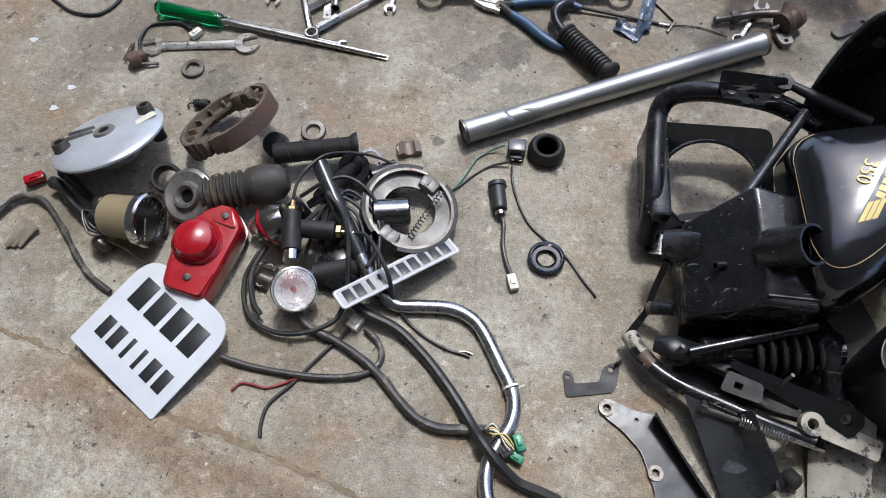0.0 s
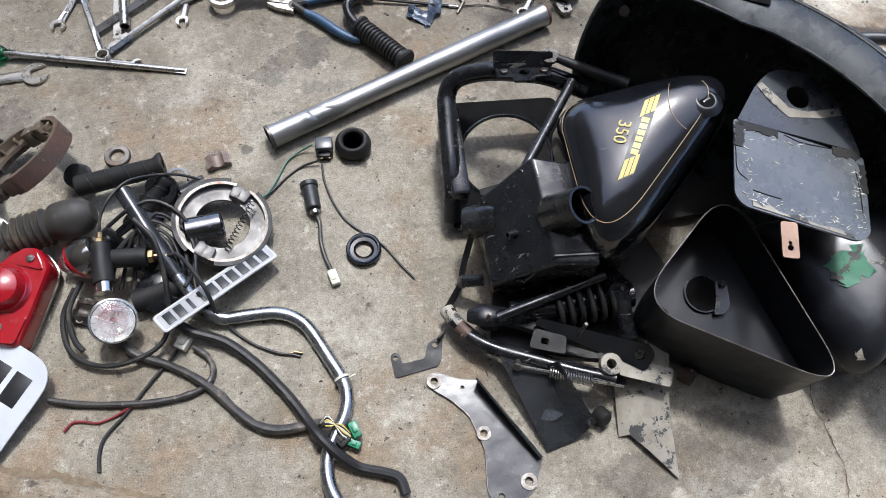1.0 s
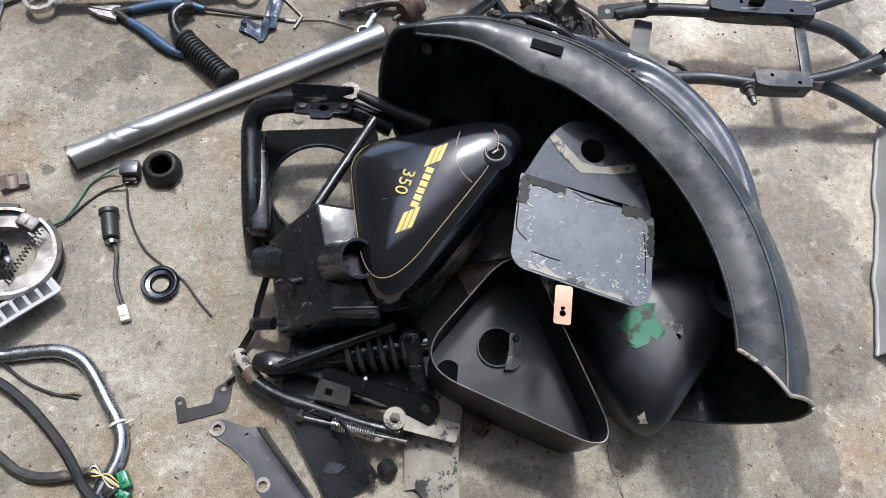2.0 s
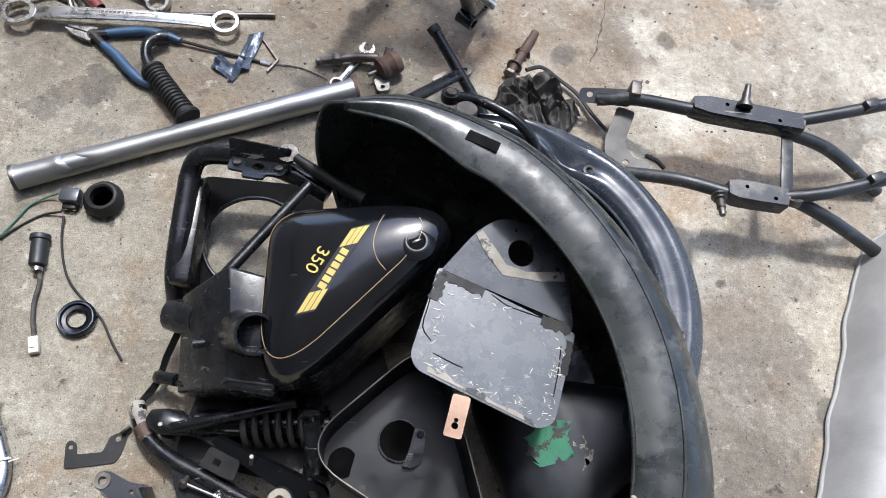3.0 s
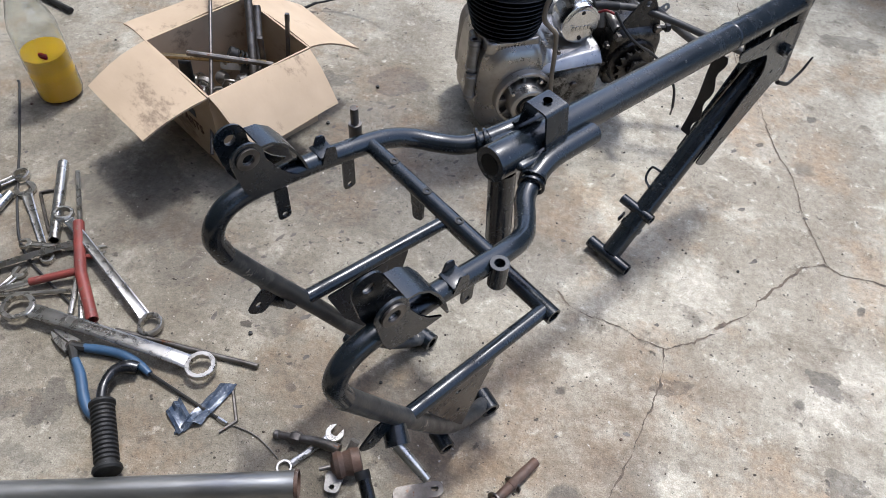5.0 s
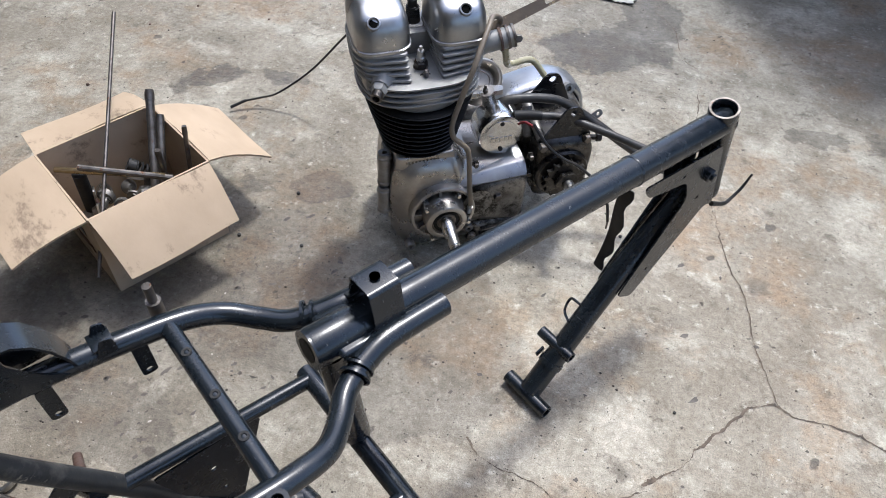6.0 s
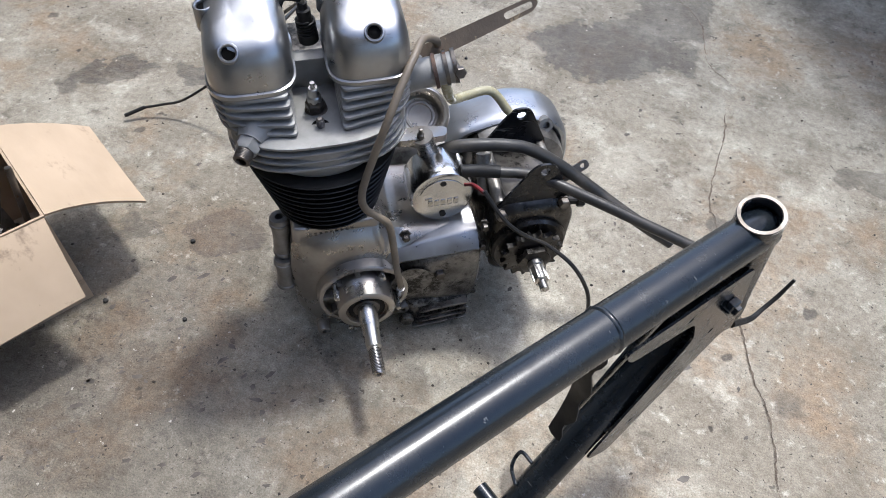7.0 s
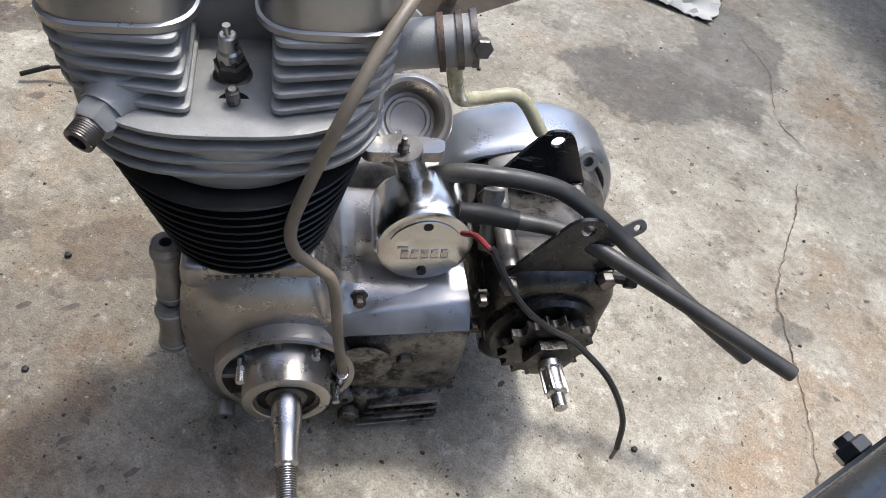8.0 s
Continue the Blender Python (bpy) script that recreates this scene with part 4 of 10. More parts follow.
            part("washer", lathe(B(), [(0.0078, 0), (0.0145, 0), (0.0145, 0.003), (0.0078, 0.003)], 20, to((0.131 * s + off + (0.0015 if off > 0 else -0.0015), 0, 0.635), (0.131 * s + off * 9, 0, 0.635)), True), OLD_STEEL, fr)
        grid = []
        for y, z in [(0.019, 0.642), (0.034, 0.640), (0.050, 0.628), (0.063, 0.608), (0.072, 0.586), (0.077, 0.564)]:
            grid.append([(0.131 * s + dx, y, z) for dx in (-0.019, -0.006, 0.006, 0.019)])
        part("shock_web", sheet(B(), grid, 0.003), P, fr)
        # tool box saddles and tabs
        bm = B()
        for d in (-1, 1):
            plate(bm, rounded([(-0.012, 0), (0.012, 0), (0.010, 0.022), (-0.002, 0.026)], 0.004, 2), 0.002, (), Matrix(((0, 0, 1, 0.124 * s + 0.012 * d), (1, 0, 0, 0.105), (0, 1, 0, 0.566), (0, 0, 0, 1))))
        block(bm, 0.026, 0.024, 0.004, 0.001, pose(0.125 * s, 0.105, 0.576))
        part("saddle_clip", bm, P, fr)
        for y, z, w in ((0.035, 0.535, 0.030), (0.135, 0.53, 0.034)):
            if s < 0 or y > 0.1:
                m = Matrix(((0, 0, 1, 0.118 * s), (1, 0, 0, y), (0, 1, 0, z), (0, 0, 0, 1)))
                part("tab", plate(B(), rounded([(-0.009, 0.025), (0.009, 0.025), (0.009, -w), (-0.009, -w)], 0.006, 3), 0.003, [circle(0, -w + 0.008, 0.004, 10)], m), P, fr)
    part("tank_stub", rod(B(), (0.138, 0.163, 0.530), (0.138, 0.163, 0.568), 0.0115, 16, hollow=0.005), P, fr)
    bm = rod(B(), (-0.150, 0.172, 0.535), (-0.150, 0.172, 0.566), 0.009, 14)
    rod(bm, (-0.150, 0.172, 0.566), (-0.150, 0.172, 0.592), 0.0055, 12)
    part("mount_stud", bm, OLD_STEEL, fr, "bare steel stud with a sleeve")
    bm = rod(B(), (-0.121, 0.171, 0.553), (0.121, 0.171, 0.553), 0.0105, 16)
    part("cross_tube", bm, P, fr)
    for x in (-0.065, 0.0, 0.06):
        part("weld_nut", lathe(B(), [(0.0058, 0.0095), (0.0058, 0.0112), (0.003, 0.0112), (0.003, 0.008)], 10, pose(x, 0.171, 0.553), True), DULL_BLACK, fr)
    m = Matrix(((1, 0, 0, -0.02), (0, 0, 1, 0.171), (0, 1, 0, 0.545), (0, 0, 0, 1)))
    part("hanging_tab", plate(B(), rounded([(-0.014, 0), (0.014, 0), (0.012, -0.046), (-0.006, -0.055)], 0.006, 3), 0.003, (), m), P, fr)
    part("seat_tube", rod(B(), (0, 0.305, 0.52), (0, 0.325, 0.30), 0.0195, 20), P, fr)
    part("lower_cross_tube", rod(B(), (-0.132, 0.323, 0.294), (0.132, 0.323, 0.294), 0.0145, 18, hollow=0.004), P, fr)
    # swinging arm spindle and foot brackets
    for s in (-1, 1):
        part("spindle_boss", rod(B(), (0.118 * s, 0.022, 0.332), (0.152 * s, 0.006, 0.318), 0.0165, 18), P, fr)
        part("spindle", tube(B(), [(0.150 * s, 0.006, 0.318), (0.205 * s, 0.012, 0.297)], [0.0085, 0.0085, 0.0065], 14, 4), RUST if s < 0 else TOOL_STEEL, fr, "bare worn steel spindle")
        m = Matrix(((0, 0, 1, 0.132 * s), (1, 0, 0, 0.0), (0, 1, 0, 0.335), (0, 0, 0, 1)))
        part("foot_rest_tab", plate(B(), rounded([(-0.045, 0.005), (-0.012, 0.04), (0.02, 0.022), (-0.02, -0.016)], 0.012, 3), 0.003, [circle(-0.024, 0.010, 0.005, 10)], m), P, fr)
        bm = rod(B(), (0.100 * s, 0.125, 0.105), (0.135 * s, 0.12, 0.105), 0.014, 16, hollow=0.005)
        part("stand_lug", bm, P, fr)
    return fr


motorcycle_frame()


# ---- engine ----
def engine():
    en = thing("motorcycle_engine", "bare single-cylinder motorcycle engine, grey head, black barrel, oily aluminium cases", "engine", pose(0.839, 2.042, 0, 0, 0, 35.6))
    Y = Matrix(((1, 0, 0, 0), (0, 0, 1, 0), (0, 1, 0, 0), (0, 0, 0, 1)))  # outlines in x and z, thickness along y
    cx, cy = -0.030, 0.090

    def slab(outline, y0, y1, r, bevel=0.006):
        """A casting with the outline in x and z, its front edge rounded."""
        bm, base = B(), rounded(outline, r, 5)
        mid = sum((Vector(p) for p in base), Vector((0, 0))) / len(base)
        loops = []
        for y, k in ((y1, 0.0), (y0 + bevel, 0.0), (y0 + bevel * 0.3, 0.6), (y0, 1.6)):
            loops.append([Vector((p[0], y, p[1])) + Vector((mid[0] - p[0], 0, mid[1] - p[1])).normalized() * bevel * k for p in base])
        return loft(bm, loops)

    case = part("crankcase", slab([(-0.104, 0.085), (-0.070, 0.032), (0.05, 0.028), (0.20, 0.045), (0.20, 0.19), (0.17, 0.245), (0.052, 0.25), (0.034, 0.292), (-0.088, 0.292), (-0.104, 0.20)], 0.010, 0.175, 0.055, 0.030), CASE_ALU, en)
    part("cylinder_base", slab([(-0.092, 0.265), (0.036, 0.265), (0.032, 0.296), (-0.090, 0.296)], 0.026, 0.160, 0.008, 0.006), CASE_ALU, en)
    for k in range(9):
        part("number_stroke", block(B(), 0.004, 0.0008, 0.006, 0, pose(-0.065 + k * 0.0075, 0.0255, 0.281)), OILY_ALU, case)
    # crank side: bearing carrier with spoked rim, ball bearing, shaft
    rim = part("bearing_carrier", B_ring(0.071, 0.0635, -0.008, 0.022), CASE_ALU, en)
    part("carrier_hub", lathe(B(), [(0.0405, -0.038), (0.0435, -0.036), (0.0440, -0.012), (0.0460, -0.009), (0.0460, 0.012), (0.0325, 0.012), (0.0325, -0.037), (0.0335, -0.038)], 40, Matrix.Translation((0, 0, 0.157)) @ Y @ pose(0, 0, 0), True), CASE_ALU, en)
    for k in range(9):
        a = 2 * math.pi * k / 9 + 0.3
        part("rib", block(B(), 0.024, 0.02, 0.007, 0.001, Matrix.Translation((0.055 * math.cos(a), 0.004, 0.157 + 0.055 * math.sin(a))) @ pose(0, 0, 0, 0, -math.degrees(a), 0)), CAST_ALU, rim)
    # black disc paints the shade behind the ribs
    part("rim_recess", lathe(B(), [(0.0632, 0.013), (0.0, 0.013)], 32, Matrix.Translation((0, 0, 0.157)) @ Y), SHADE_BLACK, rim)
    part("ball_bearing", lathe(B(), [(0.0325, -0.033), (0.0290, -0.033), (0.0282, -0.0295), (0.0212, -0.0295), (0.0204, -0.033), (0.0135, -0.033), (0.0135, 0.0), (0.0325, 0.0)], 32, Matrix.Translation((0, 0, 0.157)) @ Y, True), OLD_STEEL, en)
    part("bearing_seal", lathe(B(), [(0.0284, -0.0312), (0.0210, -0.0312)], 32, Matrix.Translation((0, 0, 0.157)) @ Y), RUBBER, en)
    bm = lathe(B(), [(0.0148, 0.0), (0.0148, -0.062), (0.0135, -0.064), (0.0115, -0.099), (0.0088, -0.101), (0.0088, -0.140), (0.0068, -0.143), (0.004, -0.143), (0.0035, -0.136), (0, -0.136)], 22, Matrix.Translation((0, 0, 0.157)) @ pose(0, 0, 0, 4, 0, 0) @ Y)
    shaft = part("crankshaft", bm, TOOL_STEEL, en, "bright turned steel shaft end")
    coil(bm := B(), (0, -0.103, 0.1502), (0, -0.140, 0.1475), 0.0088, 0.0008, 16, 5, 14)
    part("shaft_thread", bm, OLD_STEEL, shaft)
    for x, z, l in ((-0.042, 0.197, 0.022), (0.050, 0.140, 0.018), (-0.028, 0.104, 0.016), (0.03, 0.207, 0.006)):
        part("case_stud", rod(rod(B(), (x, 0.0, z), (x, -0.012 - l, z), 0.0035, 10), (x, -0.012 - l * 0.3, z), (x, -0.013 - l, z), 0.0042, 8), ALU, en)
    for x, z in ((-0.070, 0.060), (0.062, 0.085)):
        part("case_lug", lathe(B(), [(0.009, 0), (0.011, 0.003), (0.011, 0.02), (0.004, 0.02), (0.004, 0)], 16, Matrix.Translation((x, 0.0, z)) @ Y, True), CAST_ALU, en)
    # front engine lugs: long bosses on the edge of the case
    for x, y, z0, z1 in ((-0.110, 0.062, 0.205, 0.285), (-0.116, 0.050, 0.14, 0.205)):
        low, high = Vector((x, y, z0)), Vector((x + 0.004, y + 0.004, z1))
        part("engine_lug", tube(B(), [low, low.lerp(high, 0.12), low.lerp(high, 0.5), low.lerp(high, 0.88), high], [0.0135, 0.0145, 0.0125, 0.0145, 0.0135], 18, 3, hollow=0.0075), CAST_ALU, en)
        for q in (0.10, 0.86):
            part("lug_band", lathe(B(), [(0.0140, -0.003), (0.0156, -0.002), (0.0156, 0.002), (0.0140, 0.003)], 20, to(low.lerp(high, q), high + (high - low)), True), CAST_ALU, en)
    part("lug_web", block(B(), 0.022, 0.05, 0.12, 0.008, pose(-0.094, 0.095, 0.215)), CAST_ALU, en)
    # timing and gearbox side
    loops = []
    for x, drop, w in ((0.018, 0.030, 0.35), (0.022, 0.028, 0.45), (0.060, 0.019, 0.62), (0.100, 0.011, 0.80), (0.140, 0.005, 0.92), (0.176, 0.0, 1.0), (0.181, 0.001, 1.0)):
        loops.append([(x, y, z - drop) for y, z in ((0.004, 0.243 - 0.026 * w), (0.013 - 0.016 * w, 0.245 - 0.024 * w), (0.012 - 0.017 * w, 0.245 - 0.019 * w), (0.014, 0.246), (0.020, 0.249), (0.12, 0.254), (0.12, 0.216))])
    part("oil_cover", loft(B(), loops), COVER_ALU, en, "polished angled top cover")
    part("distributor_base", slab([(0.06, 0.105), (0.185, 0.085), (0.190, 0.228), (0.055, 0.206)], -0.001, 0.12, 0.02, 0.012), OILY_ALU, en)
    part("pocket", lathe(B(), [(0.032, 0.0), (0.026, 0.006), (0.0, 0.006)], 22, Matrix.Translation((0.076, -0.0075, 0.172)) @ Y), OILY_ALU, en)
    part("pocket_screw", hexnut(B(), Matrix.Translation((0.121, 0.002, 0.172)) @ pose(0, 0, 0, 90, 0, 0), 0.009, 0.010), OLD_STEEL, en)
    for x, z in ((0.070, 0.264), (0.190, 0.260), (0.189, 0.215), (0.180, 0.10)):
        part("case_bolt", hexnut(hexnut(B(), to((x, 0.016, z), (x, -0.5, z)), 0.0085, 0.004), to((x, 0.012, z), (x, -0.5, z)), 0.0060, 0.010), GEAR_DARK, en)
    bm = slab([(0.070, 0.030), (0.168, 0.045), (0.176, 0.10), (0.062, 0.10)], -0.002, 0.11, 0.022, 0.01)
    part("sump", bm, OILY_ALU, en)
    for k in range(4):
        part("sump_fin", slab([(0.075 + 0.004 * k, 0.042 + 0.014 * k), (0.168, 0.048 + 0.014 * k), (0.168, 0.052 + 0.014 * k), (0.075 + 0.004 * k, 0.046 + 0.014 * k)], -0.012, 0.10, 0.001, 0.002), OILY_ALU, en)
    part("drain_plug", hexnut(B(), to((0.066, -0.002, 0.068), (0.05, -0.4, 0.07)), 0.012, 0.012), OILY_ALU, en)
    # barrel with black fins
    bm = lathe(B(), [(0.060, 0.282), (0.060, 0.43)], 36, Matrix.Translation((cx, cy, 0)))
    barrel = part("barrel", bm, BARREL_BLACK, en)
    for k in range(10):
        r = 0.076 + 0.0034 * k
        z = 0.300 + 0.0128 * k
        bm = lathe(B(), [(0.056, z - 0.0022), (r - 0.001, z - 0.0012), (r, z), (r - 0.001, z + 0.0012), (0.056, z + 0.0022)], 44, Matrix.Translation((cx, cy, 0)))
        part("barrel_fin", bm, BARREL_BLACK, barrel, "black painted cooling fin")
    # grey cylinder head: low fins go round, high ones are split by the plug well
    head = part("cylinder_head", lathe(B(), [(0.088, 0.420), (0.092, 0.43), (0.092, 0.462), (0.060, 0.470), (0.0, 0.4715)], 40, Matrix.Translation((cx, cy, 0))), HEAD_GREY, en)
    for k in range(4):
        z, w = 0.4385 + 0.0115 * k, 0.117 - 0.001 * k
        out = rounded([(cx - w, cy - w * 0.80), (cx + w, cy - w * 0.80), (cx + w, cy + w), (cx - w, cy + w)], w * 0.85, 9)
        bm = B()
        loft(bm, [[(cx + (p[0] - cx) * s, cy + (p[1] - cy) * s, z + dz) for p in out] for s, dz in ((0.7, -0.0034), (0.975, -0.0026), (0.996, -0.0016), (1.0, 0.0), (0.996, 0.0016), (0.975, 0.0024), (0.7, 0.0032), (0.1, 0.0032))])
        part("head_fin", bm, HEAD_GREY, head)
    for s in (-1, 1):
        for k in range(5):
            z, w = 0.480 + 0.0115 * k, 0.121 + 0.001 * k
            inner = 0.027 + 0.001 * k
            pts = [(cx + s * inner, cy - 0.074 + 0.004 * k), (cx + s * w, cy - 0.054), (cx + s * w, cy + 0.085), (cx + s * inner, cy + 0.085)]
            out = rounded(pts, [0.010, 0.055, 0.04, 0.01], 6)
            mx, my = cx + s * 0.07, cy
            bm = B()
            loft(bm, [[(mx + (p[0] - mx) * q, my + (p[1] - my) * q, z + dz + 0.010 * abs(p[0] - cx - s * inner)) for p in out] for q, dz in ((0.75, -0.0036), (0.965, -0.0028), (0.992, -0.0018), (1.0, 0.0), (0.992, 0.0020), (0.965, 0.0030), (0.75, 0.0036))])
            part("head_fin", bm, HEAD_GREY, head)
        part("rocker_base", block(B(), 0.080, 0.128, 0.085, 0.014, pose(cx + s * 0.071, cy + 0.014, 0.490)), HEAD_GREY, head)
        # polished rocker cover: a domed box
        loops = []
        for z, q in ((0.530, 1.03), (0.535, 1.03), (0.536, 0.99), (0.552, 0.985), (0.566, 0.968), (0.578, 0.93), (0.588, 0.865), (0.596, 0.76), (0.601, 0.58), (0.603, 0.25)):
            base = rounded([(-0.051, -0.066), (0.051, -0.066), (0.051, 0.068), (-0.051, 0.068)], 0.038, 8)
            loops.append([(cx + s * 0.0705 + p[0] * q, cy + 0.012 + p[1] * q + 0.006 * max(0, 1 - q), z + (0.08 * (p[1] + 0.02) * min(1, (z - 0.536) / 0.03) if q < 0.99 else 0.0)) for p in base])
        dome = loft(B(), loops)
        over = top_of(dome)
        cover = part("rocker_cover", dome, COVER_ALU, en, "polished aluminium rocker cover, dusty on top")
        for x, y, tilt in ((-0.0175, -0.0565, 42), (0.031, 0.036, 4), (-0.040, 0.020, 4)) if s < 0 else ((0.0050, -0.0535, 40), (-0.040, 0.032, 4), (0.036, 0.040, 4)):
            px, py = cx + s * 0.0705 + x, cy + 0.012 + y
            N = pose(px, py, over(px, py) + (0.0055 if tilt > 10 else 0.004), tilt, 0, 0)
            part("cover_boss", lathe(B(), [(0.0126, -0.030), (0.0118, 0.0), (0.0112, 0.0012), (0.0095, 0.0014), (0.0082, 0.0), (0.0078, -0.0035), (0.0, -0.0035)], 24, N), COVER_ALU, cover)
            part("sunk_screw", lathe(B(), [(0.0077, -0.0030), (0.0, -0.0030)], 18, N), SHADE_BLACK, cover)
    part("well_wall", block(B(), 0.070, 0.020, 0.072, 0.004, pose(cx, cy + 0.030, 0.487, 6, 0, 0)), HEAD_GREY, head)
    part("well_floor", block(B(), 0.074, 0.09, 0.02, 0.003, pose(cx, cy + 0.085, 0.490)), OILY_ALU, head)
    # plug, stud, valve gear between the covers
    T = to((-0.031, 0.066, 0.474), (-0.033, 0.054, 0.60))
    plug = part("spark_plug", lathe(B(), [(0.0145, 0), (0.0145, 0.003), (0.0115, 0.004), (0.0115, 0.008)], 20, T), OLD_STEEL, en)
    part("hex_body", lathe(B(), [(0.0128, 0.006), (0.0128, 0.015), (0.0105, 0.017), (0.0098, 0.021)], 6, T), OLD_STEEL, plug)
    part("insulator", lathe(B(), [(0.0092, 0.019), (0.0088, 0.026), (0.0072, 0.028), (0.0066, 0.039), (0.0054, 0.040), (0, 0.040)], 16, T), TOOL_STEEL, plug)
    part("terminal", lathe(B(), [(0.0036, 0.039), (0.0022, 0.041), (0.0022, 0.043), (0.0034, 0.044), (0.0030, 0.048), (0, 0.048)], 12, T), TOOL_STEEL, plug)
    T = to((-0.029, 0.034, 0.4715), (-0.029, 0.024, 0.56))
    bm = lathe(B(), [(0.0045, 0), (0.0045, 0.017), (0.003, 0.019), (0, 0.019)], 12, T)
    part("head_stud", coil(bm, T @ Vector((0, 0, 0.006)), T @ Vector((0, 0, 0.017)), 0.0046, 0.0006, 9, 5, 10), OLD_STEEL, en)
    part("stud_recess", lathe(B(), [(0.0120, 0.0042), (0.0105, 0.0036), (0.0098, 0.002), (0, 0.002)], 18, T), SHADE_BLACK, en)
    T = to((-0.026, 0.142, 0.525), (-0.032, 0.140, 0.65))
    bm = lathe(B(), [(0.013, 0), (0.013, 0.012), (0.009, 0.014), (0.009, 0.045), (0.0065, 0.047), (0.0065, 0.055), (0, 0.055)], 16, T)
    valve = part("decompressor", bm, DULL_BLACK, en)
    part("decompressor_spring", coil(B(), T @ Vector((0, 0, 0.012)), T @ Vector((0, 0, 0.032)), 0.0115, 0.0015, 5), DULL_BLACK, valve)
    part("cable_nipple", rod(B(), T @ Vector((0, 0, 0.052)), T @ Vector((0.002, 0, 0.078)), 0.0045, 10), TOOL_STEEL, valve)
    part("decompressor_arm", tube(B(), [(-0.030, 0.14, 0.585), (-0.052, 0.135, 0.590), (-0.060, 0.13, 0.56)], 0.004, 8, 4), DULL_BLACK, valve)
    # exhaust stub on the head
    A, C = Vector((-0.108, 0.040, 0.476)), Vector((-0.134, -0.010, 0.466))
    d = (C - A).normalized()
    stub = part("exhaust_stub", lathe(B(), [(0.027, -0.012), (0.021, 0.006), (0.0165, 0.014), (0.0165, 0.018)], 20, to(A, C)), HEAD_GREY, en)
    part("stub_hex", lathe(B(), [(0.0140, 0.012), (0.0155, 0.014), (0.0155, 0.028), (0.0125, 0.032)], 6, to(A, C)), HEAD_GREY, stub)
    bm = lathe(B(), [(0.0102, 0.03), (0.0102, 0.046), (0.0068, 0.047), (0.0068, 0.03)], 20, to(A, C), True)
    part("stub_thread", coil(bm, A + d * 0.034, A + d * 0.046, 0.0103, 0.0006, 6, 5, 16), OLD_STEEL, stub)
    part("stub_bore", lathe(B(), [(0.0070, 0.040), (0, 0.040)], 16, to(A, C)), SHADE_BLACK, stub)
    # chromed contact breaker cap and its neck, filler cap behind
    M = Matrix.Translation((0.1315, 0.061, 0.302)) @ pose(0, 0, 0, -3, 0, 0) @ Y @ Matrix.Diagonal((1.05, 1.05, 1.0, 1.0))
    cap = part("breaker_cap", lathe(B(), [(0.0, -0.0222), (0.038, -0.022), (0.0430, -0.0205), (0.0455, -0.0165), (0.0462, -0.008), (0.0462, 0.034), (0.0452, 0.0375), (0.0425, 0.040), (0.0200, 0.042), (0.0, 0.042)], 48, M), MIRROR_CHROME, en, "chromed round cap with a raised maker's mark")
    F = M @ Matrix(((1, 0, 0, 0), (0, 1, 0, 0), (0, 0, 1, -0.0225), (0, 0, 0, 1)))
    crest = [Vector((0.034 * math.cos(a), 0.034 * math.sin(a))) for a in np.linspace(0.35, math.pi - 0.35, 15).tolist()] + [Vector((0.012 * x, 0.0095 + 0.004 * (1 - x * x / 6.25))) for x in (-2.5, -1.2, 0.0, 1.2, 2.5)]
    part("face_step", plate(B(), crest, 0.0012, (), F @ pose(0, 0, -0.0012)), MIRROR_CHROME, cap)
    for k in range(5):
        part("letter_bar", block(B(), 0.0066, 0.0105, 0.0018, 0.0005, F @ pose(-0.018 + 0.0092 * k, -0.008, 0)), CHROME, cap)
    part("small_letter_bar", block(B(), 0.010, 0.003, 0.0014, 0.0004, F @ pose(-0.020, 0.001, 0)), CHROME, cap)
    for q in (0.028, -0.031):
        part("cap_screw", lathe(B(), [(0.0045, 0.001), (0.0045, -0.0015), (0, -0.0015)], 14, F @ pose(0, q, 0)), DULL_BLACK, cap)
    part("breaker_neck", tube(B(), [(0.125, 0.096, 0.332), (0.119, 0.095, 0.352), (0.112, 0.094, 0.378)], [0.019, 0.0140, 0.0155], 20, 4), CASE_ALU, en)
    part("neck_flange", plate(B(), rounded([(-0.036, -0.014), (0.036, -0.014), (0.042, 0.010), (0.0, 0.022), (-0.042, 0.010)], 0.008, 3), 0.010, (), pose(0.110, 0.100, 0.366, -12, 0, 0)), CASE_ALU, en)
    part("neck_stud", lathe(B(), [(0.0055, 0), (0.0055, 0.01), (0.003, 0.012), (0.003, 0.02), (0, 0.021)], 10, pose(0.109, 0.092, 0.374)), OLD_STEEL, en)
    M = Matrix.Translation((0.122, 0.160, 0.356)) @ pose(0, 0, 0, 40, 0, 0) @ Matrix.Scale(0.86, 4)
    part("dynamo_cap", lathe(B(), [(0.0, 0.002), (0.020, 0.003), (0.0215, 0.006), (0.0255, 0.006), (0.0270, 0.003), (0.0310, 0.004), (0.0330, 0.018), (0.0350, 0.026), (0.0385, 0.0310), (0.0425, 0.0320), (0.0465, 0.0290), (0.0490, 0.0230), (0.0500, 0.014), (0.050, -0.05)], 40, M), CASE_ALU, en)
    # gearbox, sprocket, brackets
    part("gearbox", slab([(0.205, 0.110), (0.330, 0.115), (0.335, 0.225), (0.315, 0.262), (0.205, 0.265)], 0.040, 0.235, 0.028, 0.012), GEAR_DARK, en)
    spr = part("sprocket", B_teeth(16, 0.0500, 0.0415, 0.009), GEAR_DARK, en, "dark oily toothed gearbox sprocket", m=Matrix.Translation((0.262, 0.014, 0.180)) @ Y)
